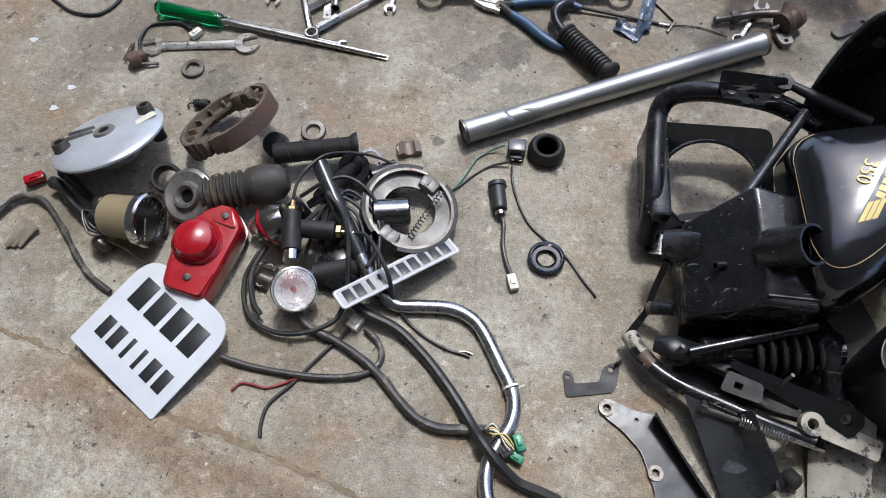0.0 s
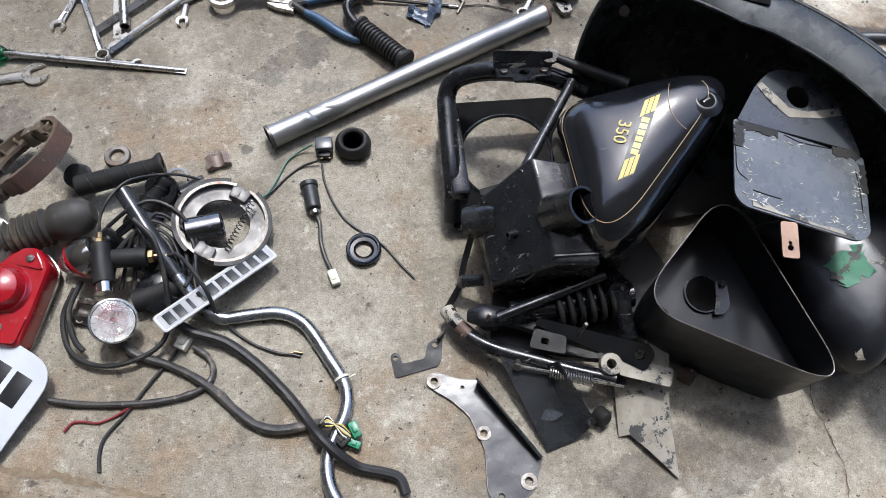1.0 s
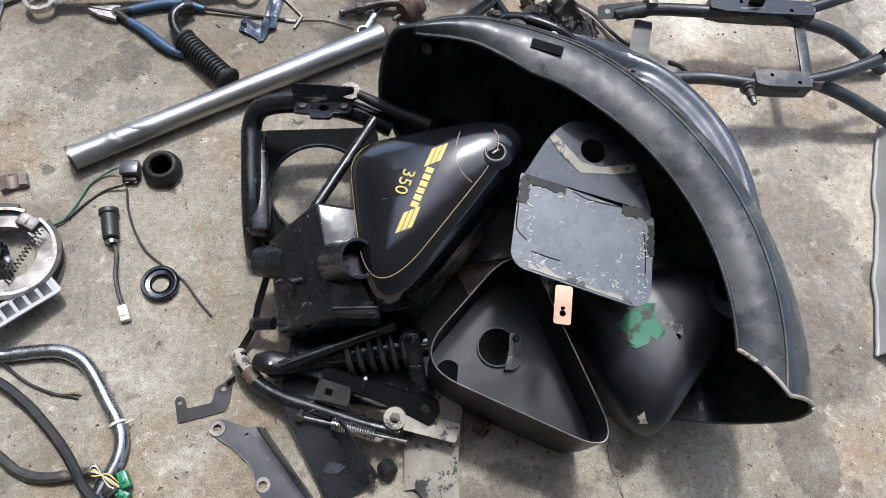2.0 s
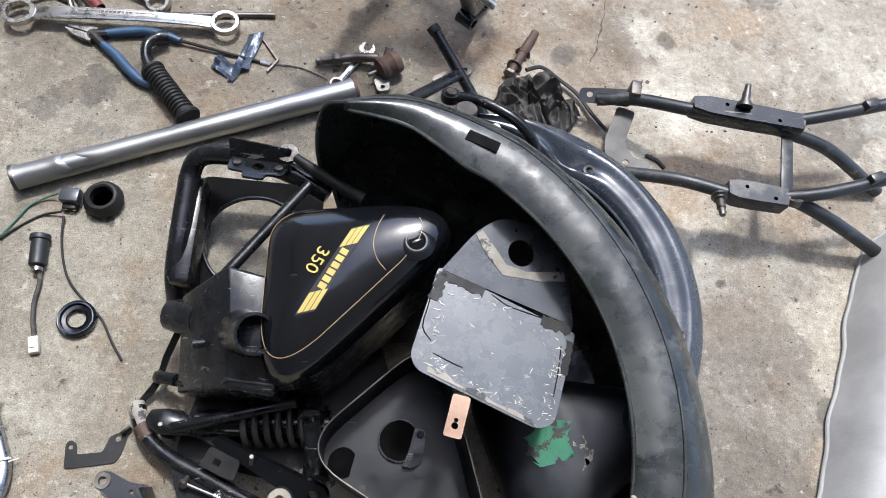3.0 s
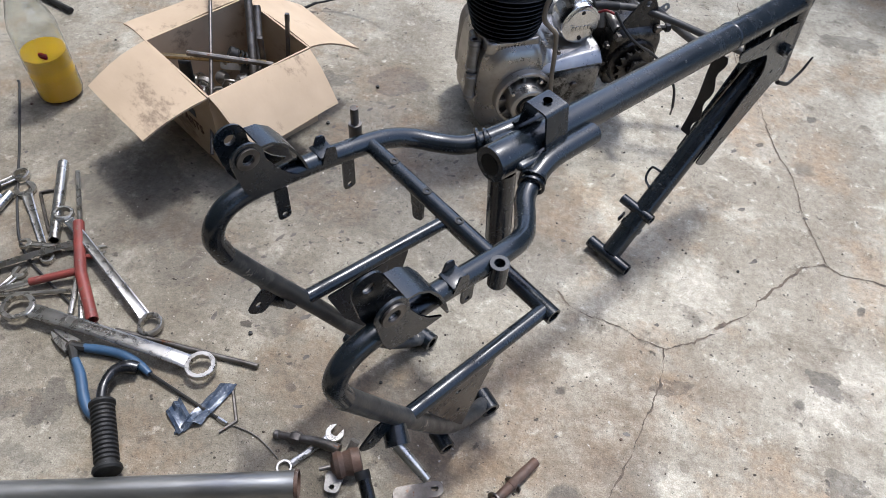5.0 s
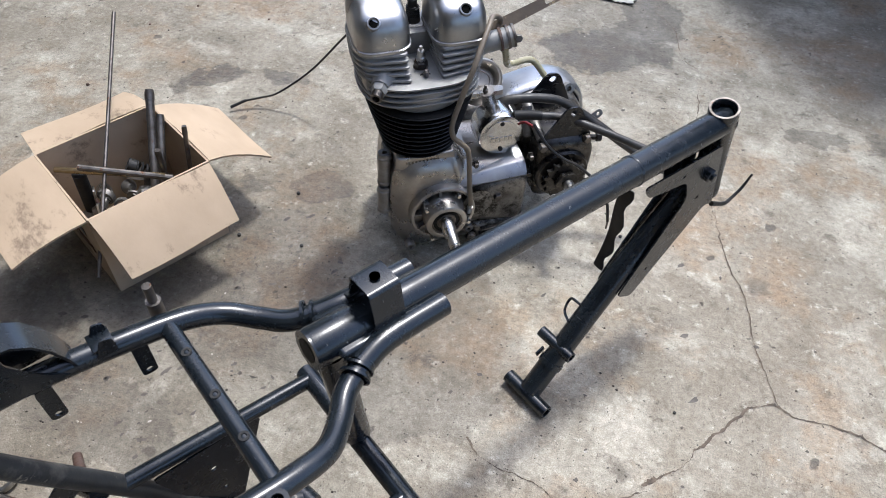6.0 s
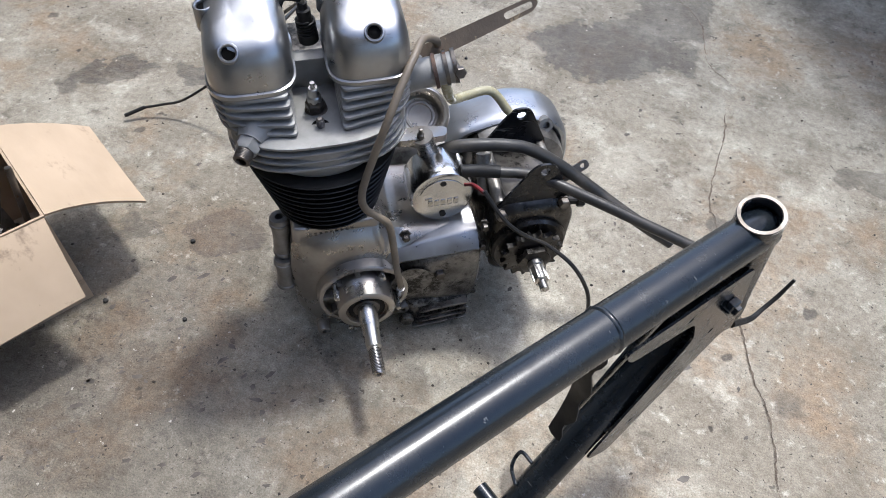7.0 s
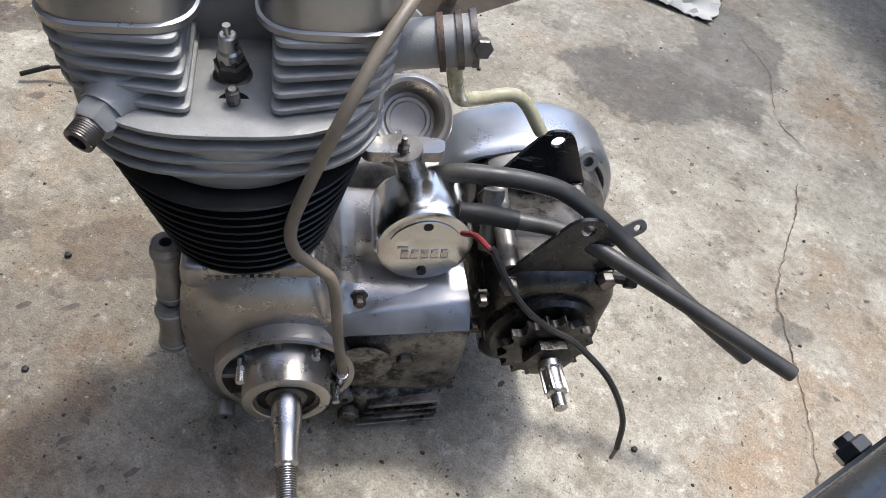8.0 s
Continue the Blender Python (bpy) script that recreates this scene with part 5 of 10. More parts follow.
    part("shaft_housing", lathe(B(), [(0.060, 0.045), (0.060, 0.034), (0.056, 0.029), (0.030, 0.028), (0.030, 0.020)], 36, Matrix.Translation((0.262, 0.0, 0.180)) @ Y), GEAR_DARK, en)
    part("sprocket_nut", lathe(B(), [(0.026, 0), (0.027, -0.003), (0.027, -0.012), (0.021, -0.014), (0.0, -0.014)], 6, Matrix.Translation((0.262, 0.012, 0.180)) @ Y), GEAR_DARK, en)
    shaft2 = part("gearbox_shaft", lathe(B(), [(0.0125, 0.02), (0.0125, -0.022), (0.0108, -0.024), (0.0108, -0.048), (0.007, -0.050), (0.007, -0.064), (0.004, -0.066), (0, -0.066)], 18, Matrix.Translation((0.262, 0.012, 0.180)) @ Y), TOOL_STEEL, en, "bright splined gearbox shaft")
    for k in range(6):
        a = 2 * math.pi * k / 6
        part("spline", block(B(), 0.003, 0.026, 0.003, 0.0006, Matrix.Translation((0.262 + 0.0112 * math.cos(a), -0.023, 0.180 + 0.0112 * math.sin(a)))), TOOL_STEEL, shaft2)
    for y in (0.052, 0.172):
        tri = [(0.205, 0.252), (0.318, 0.244), (0.322, 0.262), (0.290, 0.335), (0.262, 0.337)]
        m = Matrix(((1, 0, 0, 0), (0, 0, 1, y), (0, 1, 0, 0), (0, 0, 0, 1)))
        pl = part("gearbox_plate", plate(B(), rounded(tri, [0.008, 0.006, 0.006, 0.016, 0.016], 5), 0.004, [circle(0.276, 0.322, 0.0075, 14)], m), BLACK_PAINT, en, "black painted steel mounting plate")
        for x, z in ((0.215, 0.250), (0.312, 0.256)):
            part("plate_bolt", hexnut(hexnut(B(), to((x, y - 0.001, z), (x, -0.5, z)), 0.0105, 0.003), to((x, y - 0.003, z), (x, -0.5, z)), 0.009, 0.011), OLD_STEEL, pl)
    part("spacer_tube", rod(B(), (0.312, 0.056, 0.256), (0.312, 0.17, 0.256), 0.009, 14), CAST_ALU, en)
    part("spacer_tube", rod(B(), (0.215, 0.056, 0.262), (0.215, 0.16, 0.285), 0.010, 14), CAST_ALU, en)
    part("end_bolt", hexnut(rod(B(), (0.315, 0.05, 0.256), (0.335, 0.045, 0.256), 0.006, 10), to((0.332, 0.046, 0.256), (0.36, 0.04, 0.256)), 0.010, 0.012), DULL_BLACK, en)
    # far side cases
    out = rounded([(0.165, 0.09), (0.355, 0.09), (0.392, 0.17), (0.372, 0.265), (0.285, 0.292), (0.165, 0.262)], [0.05, 0.06, 0.07, 0.075, 0.09, 0.05], 9)
    mid = Vector((0.28, 0.19))
    part("outer_case", loft(B(), [[(mid[0] + (p[0] - mid[0]) * q, y, mid[1] + (p[1] - mid[1]) * q) for p in out] for q, y in ((0.76, 0.232), (0.80, 0.228), (0.84, 0.217), (0.885, 0.210), (0.935, 0.209), (0.975, 0.214), (0.995, 0.222), (1.0, 0.230), (1.0, 0.262), (0.985, 0.276), (0.94, 0.288), (0.8, 0.294))]), BRUSHED, en, "polished outer gearbox case")
    inner = rounded([(0.20, 0.11), (0.345, 0.11), (0.375, 0.175), (0.356, 0.252), (0.285, 0.282), (0.20, 0.262)], 0.05, 8)
    part("inner_case", loft(B(), [[(mid[0] + (p[0] - mid[0]) * q, y, mid[1] + (p[1] - mid[1]) * q) for p in inner] for q, y in ((1.0, 0.222), (1.0, 0.190), (0.97, 0.180), (0.86, 0.176))]), CAST_ALU, en)
    part("far_crankcase", slab([(-0.09, 0.07), (0.20, 0.06), (0.20, 0.27), (-0.08, 0.27)], 0.172, 0.24, 0.05, 0.02), CAST_ALU, en)
    part("case_boss", lathe(B(), [(0.012, 0), (0.012, 0.02), (0.006, 0.02), (0.006, 0.012), (0, 0.012)], 16, to((0.330, 0.215, 0.264), (0.334, 0.10, 0.31))), CAST_ALU, en)
    part("kick_boss", rod(B(), (0.205, 0.10, 0.24), (0.208, 0.135, 0.292), 0.011, 16), CAST_ALU, en)
    # intake, head steady bar, hoses and wire
    part("intake", tube(B(), [(0.06, 0.118, 0.462), (0.10, 0.114, 0.472), (0.148, 0.110, 0.481)], [0.024, 0.019, 0.020], 20, 4, hollow=0.003), HEAD_GREY, en)
    for k, x in enumerate((0.122, 0.136, 0.147)):
        part("hose_clip", lathe(B(), [(0.0205, 0), (0.0225, 0), (0.0225, 0.005), (0.0205, 0.005)], 22, to((x, 0.112, 0.476 + 0.19 * (x - 0.122)), (x + 0.1, 0.104, 0.495 + 0.19 * (x - 0.122))), True), OLD_STEEL if k else RUST, en)
    bar = rounded([(-0.015, -0.012), (0.165, -0.009), (0.178, 0.0), (0.165, 0.009), (-0.015, 0.012)], [0.01, 0.006, 0.01, 0.006, 0.01], 4)
    slot = rounded([(0.128, -0.0045), (0.168, -0.004), (0.168, 0.004), (0.128, 0.0045)], 0.0045, 3)
    along = Vector((0.150, 0.020, 0.046)).normalized()
    face = Vector((0.05, -0.80, 0.60))
    face = (face - along * face.dot(along)).normalized()
    over = face.cross(along)
    M = Matrix((along, over, face)).transposed().to_4x4()
    M.translation = (0.101, 0.1355, 0.4795)
    part("steady_bar", plate(B(), bar, 0.004, [slot], M), BROWN_SHOE, en, "brownish flat steel bar with a slot")
    part("steady_bolt", hexnut(B(), M @ pose(0, 0, 0.004), 0.011, 0.009), HEAD_GREY, en)
    part("intake_bolt", hexnut(rod(B(), (0.150, 0.088, 0.490), (0.150, 0.132, 0.480), 0.004, 10), to((0.150, 0.090, 0.490), (0.150, 0.05, 0.50)), 0.008, 0.010), OLD_STEEL, en)
    pipe = [(0.134, 0.112, 0.512), (0.130, 0.100, 0.533), (0.110, 0.085, 0.548), (0.092, 0.055, 0.545), (0.070, 0.025, 0.528), (0.050, 0.002, 0.500), (0.028, -0.008, 0.450), (0.010, -0.014, 0.398), (0.012, -0.015, 0.368), (0.028, -0.016, 0.348), (0.042, -0.018, 0.330), (0.047, -0.020, 0.285), (0.050, -0.020, 0.235), (0.056, -0.016, 0.178), (0.056, -0.008, 0.160)]
    part("breather_hose", tube(B(), pipe, 0.0052, 12, 6), PIPE_TAN, en, "brownish rubber breather hose over the head")
    part("hose_union", rod(rod(B(), (0.056, -0.010, 0.150), (0.056, -0.016, 0.172), 0.006, 10), (0.056, -0.016, 0.170), (0.056, -0.017, 0.180), 0.0045, 10), ALU, en)
    part("black_hose", tube(B(), [(0.140, 0.136, 0.308), (0.165, 0.130, 0.319), (0.195, 0.125, 0.321), (0.238, 0.120, 0.317), (0.278, 0.115, 0.304), (0.335, 0.098, 0.266), (0.41, 0.055, 0.214), (0.455, 0.024, 0.188), (0.492, 0.001, 0.168)], 0.0098, 14, 6, hollow=0.003), HOSE_RUBBER, en, "dusty black rubber hose")
    part("black_hose", tube(B(), [(0.165, 0.085, 0.312), (0.215, 0.078, 0.308), (0.27, 0.066, 0.300), (0.34, 0.020, 0.285), (0.41, -0.025, 0.265), (0.472, -0.064, 0.246)], 0.0082, 14, 6, hollow=0.003), HOSE_RUBBER, en, "clean black rubber hose")
    part("hose_sleeve", tube(B(), [(0.160, 0.086, 0.313), (0.188, 0.083, 0.311), (0.216, 0.078, 0.308)], 0.0096, 14, 3), RUBBER, en)
    strap = plate(B(), rounded([(-0.03, -0.008), (0.03, -0.008), (0.03, 0.008), (-0.03, 0.008)], 0.008, 4), 0.003, [circle(0.02, 0, 0.004, 10)], pose(0.340, 0.098, 0.262, 62, -24, 12))
    part("hose_strap", strap, OLD_STEEL, en)
    part("clear_hose", tube(B(), [(0.135, 0.115, 0.475), (0.145, 0.125, 0.43), (0.160, 0.15, 0.392), (0.185, 0.17, 0.378), (0.225, 0.18, 0.372), (0.252, 0.165, 0.340)], 0.0068, 12, 6), CLEAR_HOSE, en, "yellowed clear fuel hose")
    part("red_wire", tube(B(), [(0.160, 0.060, 0.312), (0.168, 0.045, 0.325), (0.178, 0.024, 0.328)], 0.0028, 8, 4), RED_WIRE, en)
    part("black_wire", tube(B(), [(0.176, 0.022, 0.336), (0.195, 0.004, 0.305), (0.214, -0.008, 0.283), (0.240, -0.014, 0.262), (0.266, -0.02, 0.246), (0.304, -0.04, 0.212), (0.328, -0.06, 0.168), (0.336, -0.07, 0.118)], 0.0032, 8, 6), CABLE_BLACK, en)
    part("wire_terminal", rod(B(), (0.336, -0.07, 0.120), (0.335, -0.072, 0.098), 0.0022, 8), OLD_STEEL, en)
    part("lead", tube(B(), [(-0.11, 0.2, 0.462), (-0.025, 0.409, 0.4), (-0.096, 0.534, 0.27), (-0.19, 0.609, 0.13), (-0.282, 0.644, 0.05), (-0.332, 0.66, 0.03), (-0.382, 0.667, 0.022)], 0.0028, 8, 6), CABLE_BLACK, en, "thin black cable reaching to the floor")
    part("lead_tip", rod(B(), (-0.37, 0.666, 0.024), (-0.414, 0.66, 0.013), 0.004, 10), DULL_BLACK, en)
    # the crankcase rests on the floor, and the cylinder rises from it behind the line of the gearbox plates
    core = ("crankcase", "cylinder_base", "bearing_carrier", "carrier_hub", "ball_bearing", "bearing_seal", "crankshaft", "case_stud", "case_lug", "engine_lug", "lug_web", "lug_band",
            "oil_cover", "distributor_base", "pocket", "pocket_screw", "case_bolt", "sump", "sump_fin", "drain_plug", "barrel", "cylinder_head", "rocker_cover", "spark_plug",
            "head_stud", "stud_recess", "decompressor", "exhaust_stub", "breaker_cap", "breaker_neck", "neck_flange", "neck_stud", "dynamo_cap", "far_crankcase", "breather_hose", "hose_union")
    for ob in en.children:
        if ob.name.split(".")[0] in core:
            ob.location += Vector((0, 0.034, -0.027))
    return en


def B_ring(ro, ri, y0, y1):
    """A flat ring about the crank's axis."""
    Y = Matrix(((1, 0, 0, 0), (0, 0, 1, 0), (0, 1, 0, 0.157), (0, 0, 0, 1)))
    return lathe(B(), [(ro - 0.002, y0), (ro, y0 + 0.002), (ro, y1), (ri, y1), (ri, y0)], 40, Y, True)


def B_teeth(n, ro, ri, t):
    pts = []
    for k in range(n):
        for f, r in ((0.0, ri), (0.16, ri + 0.0004), (0.27, ri + 0.0020), (0.34, ri + 0.0048), (0.40, ro - 0.0016), (0.46, ro - 0.0003), (0.54, ro - 0.0003), (0.60, ro - 0.0016), (0.66, ri + 0.0048), (0.73, ri + 0.0020), (0.84, ri + 0.0004)):
            a = 2 * math.pi * (k + f) / n
            pts.append(Vector((r * math.cos(a), r * math.sin(a))))
    return plate(B(), pts, t, [circle(0, 0, 0.012, 20)])


engine()

# ---- cardboard box of small parts ----
def carton():
    bx = thing("cardboard_box", "open brown cardboard box with oily smears, its four flaps folded out", "box", pose(0.228, 1.716, 0, 0, 0, 62.6))
    w, d, h, t = 0.262, 0.252, 0.215, 0.004  # x along the near edge, y to its left
    def wall(a, b):
        a, b = Vector((*a, 0)), Vector((*b, 0))
        n = Vector((-(b - a).y, (b - a).x, 0)).normalized() * t
        bm = B()
        loft(bm, [[a, b, b + n, a + n], [p + Vector((0, 0, h)) for p in (a, b, b + n, a + n)]])
        return part("side", bm, CARD, bx)
    s1 = wall((0, 0), (w, 0))
    wall((w, t), (w, d - t))
    wall((w, d), (0, d))
    s4 = wall((0, d - t), (0, t))
    part("bottom", block(B(), w - 2 * t, d - 2 * t, t, 0, pose(w / 2, d / 2, 0.004)), CARD, bx)
    def flap(a, b, out, length, drop, skew=0.0):
        a, b, out = Vector((*a, h)), Vector((*b, h)), Vector((*out, 0))
        rows = []
        for k in range(6):
            q = k / 5
            sag = Vector((0, 0, -drop * (q ** 1.2) + 0.004 * math.sin(q * 3)))
            rows.append([a.lerp(b, u) + (b - a).normalized() * (-0.01 + 0.02 * (1 - u)) * q * skew + out * length * q + sag + Vector((0, 0, 0.003 * math.sin(u * 5 + q * 3))) for u in np.linspace(0, 1, 8).tolist()])
        return part("flap", sheet(B(), rows, 0.004), CARD, bx)
    flap((0.002, -0.001), (w - 0.002, -0.001), (0, -1), 0.105, 0.088, 1)
    flap((-0.001, d - 0.002), (-0.001, 0.002), (-1, 0), 0.150, 0.040, 1)
    flap((w + 0.001, 0.002), (w + 0.001, d - 0.002), (1, 0), 0.145, 0.080, 1)
    flap((w - 0.002, d + 0.001), (0.002, d + 0.001), (0, 1), 0.130, 0.035, 1)
    text("printed_word", "PARTS", 0.034, PRINT_BROWN, s4, Matrix(((0, 0, -1, -0.0012), (-1, 0, 0, d * 0.45), (0, 1, 0, 0.075), (0, 0, 0, 1))))
    part("printed_bar", block(B(), 0.0006, 0.06, 0.022, 0, pose(-0.001, d * 0.45, 0.115)), INK, s4)
    # what stands in it
    def at(x, y, z):
        return bx.matrix_world @ Vector((x, y, z))
    grp = "parts in the box"
    for a, b, r, mt, lab, nm in (
            ((0.215, 0.05, 0.01), (0.255, 0.065, 0.27), 0.005, OLD_STEEL, "brownish bolt rod leaning in the box", "steel_rod"),
            ((0.190, 0.09, 0.01), (0.198, 0.10, 0.215), 0.0065, OLD_STEEL, "long bolt standing in the box", "long_bolt")):
        bm = rod(B(), at(*a), at(*b), r, 12)
        rod(bm, Vector(at(*a)).lerp(at(*b), 0.93), Vector(at(*a)).lerp(at(*b), 0.985), r * 1.12, 12)
        solo(nm, bm, mt, lab, "rod", group=grp)
    for a, b, r, mt, lab, nm in (
            ((0.252, 1.835, 0.045), (0.144, 2.055, 0.265), 0.0095, OLD_STEEL, "grey steel fork tube leaning in the box", "steel_tube"),
            ((0.268, 1.838, 0.040), (0.176, 2.030, 0.225), 0.0085, OLD_STEEL, "second grey steel tube leaning in the box", "steel_tube"),
            ((0.226, 1.685, 0.080), (0.003, 2.168, 0.358), 0.0040, OLD_STEEL, "long thin steel rod leaning out of the box", "steel_rod")):
        a, b = Vector(a), Vector(b)
        bm = rod(B(), a, b, r, 12)
        rod(bm, a.lerp(b, 0.93), a.lerp(b, 0.985), r * 1.12, 12)
        solo(nm, bm, mt, lab, "rod", group=grp)
    for a, b in (((0.02, 0.225, 0.18), (0.19, 0.075, 0.165)), ((0.055, 0.175, 0.20), (0.20, 0.065, 0.16))):
        solo("brass_bar", tube(B(), [at(*a), at(*b)], 0.0065, 10, 1), BRASS if a[0] < 0.05 else OLD_STEEL, "worn flat-sided bar lying across the box", "bar", group=grp)
    bm = rod(B(), at(0.05, 0.21, 0.01), at(0.055, 0.20, 0.165), 0.014, 16)
    solo("dark_plug", bm, RUBBER, "dark rubber plug with a pale end in the box", "plug", group=grp)
    bm = coil(B(), at(0.155, 0.150, 0.16), at(0.19, 0.125, 0.13), 0.014, 0.003, 5)
    rod(bm, at(0.145, 0.157, 0.168), at(0.158, 0.148, 0.158), 0.015, 14)
    solo("coil_spring", bm, DULL_BLACK, "dark coil spring with a cap, in the box", "spring", group=grp)
    rnd = random.Random(4)
    for k in range(60):
        x, y, z = rnd.uniform(0.03, w - 0.03), rnd.uniform(0.03, d - 0.03), 0.03 + 0.07 * rnd.random()
        m = Matrix.Translation(at(x, y, z)) @ pose(0, 0, 0, rnd.uniform(0, 180), rnd.uniform(0, 180), rnd.uniform(0, 180))
        kind = k % 4
        if kind == 0:
            r = rnd.uniform(0.012, 0.022)
            bm, nm = lathe(B(), [(r, 0), (r, 0.012), (r * 0.7, 0.012), (r * 0.7, 0)], 18, m, True), "steel_bush"
        elif kind == 1:
            r = rnd.uniform(0.007, 0.011)
            bm, nm = hexnut(rod(B(), m @ Vector((0, 0, 0)), m @ Vector((0, 0, 0.05)), r * 0.55, 10), m, r, r), "bolt"
        elif kind == 2:
            bm, nm = plate(B(), rounded([(-0.035, -0.012), (0.035, -0.016), (0.03, 0.016), (-0.03, 0.014)], 0.01, 3), 0.004, [circle(0.018, 0, 0.006, 10), circle(-0.02, 0, 0.005, 10)], m), "bracket"
        else:
            bm, nm = lathe(B(), [(0.006, -0.02), (0.012, -0.012), (0.018, 0.0), (0.014, 0.012), (0.008, 0.02)], 14, m), "turned_part"
        solo(nm, bm, (OLD_STEEL, TOOL_STEEL, CAST_ALU, RUST)[rnd.randrange(4)] if kind != 3 else CAST_ALU, "greasy small metal part heaped in the cardboard box", "metal part", group=grp)
    return bx


carton()


# ---- oil bottle ----
def bottle():
    b = thing("plastic_bottle", "clear plastic bottle part filled with yellow oil", "bottle", pose(-0.275, 1.805, 0) @ Matrix.Scale(1.35, 4))
    prof = [(0.0, 0.004), (0.030, 0.001), (0.0375, 0.006), (0.039, 0.014), (0.039, 0.05), (0.0375, 0.06), (0.039, 0.07), (0.039, 0.145), (0.034, 0.165), (0.022, 0.20), (0.0135, 0.215), (0.0135, 0.235)]
    part("shell", lathe(B(), prof + [(r - 0.0009, z + 0.0006) for r, z in reversed(prof[1:])], 30, closed=False), PET, b)
    part("oil", lathe(B(), [(0, 0.0055), (0.029, 0.003), (0.0365, 0.008), (0.0378, 0.016), (0.0378, 0.095), (0.0, 0.095)], 30), OIL, b, "bright yellow oil")
    part("scrap", block(B(), 0.016, 0.006, 0.010, 0.002, pose(0.018, -0.02, 0.101)), RED_LENS, b, "red scrap in the oil")
    return b


bottle()


# ---- dented exhaust pipe ----
def pipe():
    p = thing("exhaust_pipe", "dented silver steel exhaust pipe lying on the floor", "pipe", to((0.128, 0.877, 0.0245), (0.706, 1.107, 0.0245)))
    L = 0.622
    bm = B()
    knots = ((0, 0.0240), (0.004, 0.0222), (0.02, 0.0212), (0.09, 0.0210), (0.16, 0.0200), (0.27, 0.0198), (0.29, 0.0206), (0.45, 0.0216), (0.60, 0.0224), (0.618, 0.0240), (0.622, 0.0240))
    zs = [0, 0.002, 0.004, 0.01] + [0.02 + 0.0035 * k for k in range(40)] + [0.165 + 0.0125 * k for k in range(36)] + [L - 0.008, L - 0.004, L]
    rs = [float(np.interp(z, [k[0] for k in knots], [k[1] for k in knots])) for z in zs]
    seg = 36
    way = p.matrix_world.to_3x3().inverted() @ Vector((-0.10, -0.25, 0.95))
    dent = math.atan2(way.y, way.x)
    def row(k, inset):
        out = []
        for i in range(seg):
            a = 2 * math.pi * i / seg
            r = rs[k] - inset
            if inset == 0:
                side = max(0, math.cos(a - dent))
                r -= 0.0070 * side ** 2 * math.exp(-((zs[k] - 0.100 - 0.006 * math.sin(2 * (a - dent))) / 0.0125) ** 2)
                r += 0.0022 * side ** 2 * math.exp(-((zs[k] - 0.080) / 0.010) ** 2)
                r -= 0.0035 * max(0, math.cos(a - dent - 0.7)) ** 4 * math.exp(-((zs[k] - 0.118) / 0.016) ** 2)
                r -= 0.0005 * noise.noise(Vector((math.cos(a) * 2, math.sin(a) * 2, zs[k] * 22)))
            out.append(Vector((r * math.cos(a), r * math.sin(a), zs[k])))
        return out
    loft(bm, [row(k, 0) for k in range(len(zs))] + [row(k, 0.002) for k in reversed(range(len(zs)))] + [row(0, 0)], (False, False))
    bmesh.ops.remove_doubles(bm, verts=bm.verts, dist=1e-6)
    part("tube", bm, PIPE_STEEL, p)
    part("end_ring", lathe(B(), [(0.0242, L - 0.006), (0.0248, L - 0.003), (0.0242, L + 0.0005), (0.0216, L + 0.0005), (0.0216, L - 0.006)], 36, closed=True), RUST, p, "rusty rim")
    part("end_ring", lathe(B(), [(0.0241, -0.0005), (0.0244, 0.002), (0.0234, 0.005), (0.0208, 0.005), (0.0208, -0.0005)], 36, closed=True), OLD_STEEL, p)
    return p


pipe()


# ---- mudguards ----
def guard_grid(centre, n, columns, point):
    """Rows of points round a centre: point(u, v) gives (angle, radius, height) for u along the arc and v across the section."""
    rows = []
    for k in range(n + 1):
        row = []
        for j in range(columns + 1):
            a, r, z = point(k / n, j / columns)
            row.append(Vector((centre[0] + r * math.cos(radians(a)), centre[1] + r * math.sin(radians(a)), z)))
        rows.append(row)
    return rows


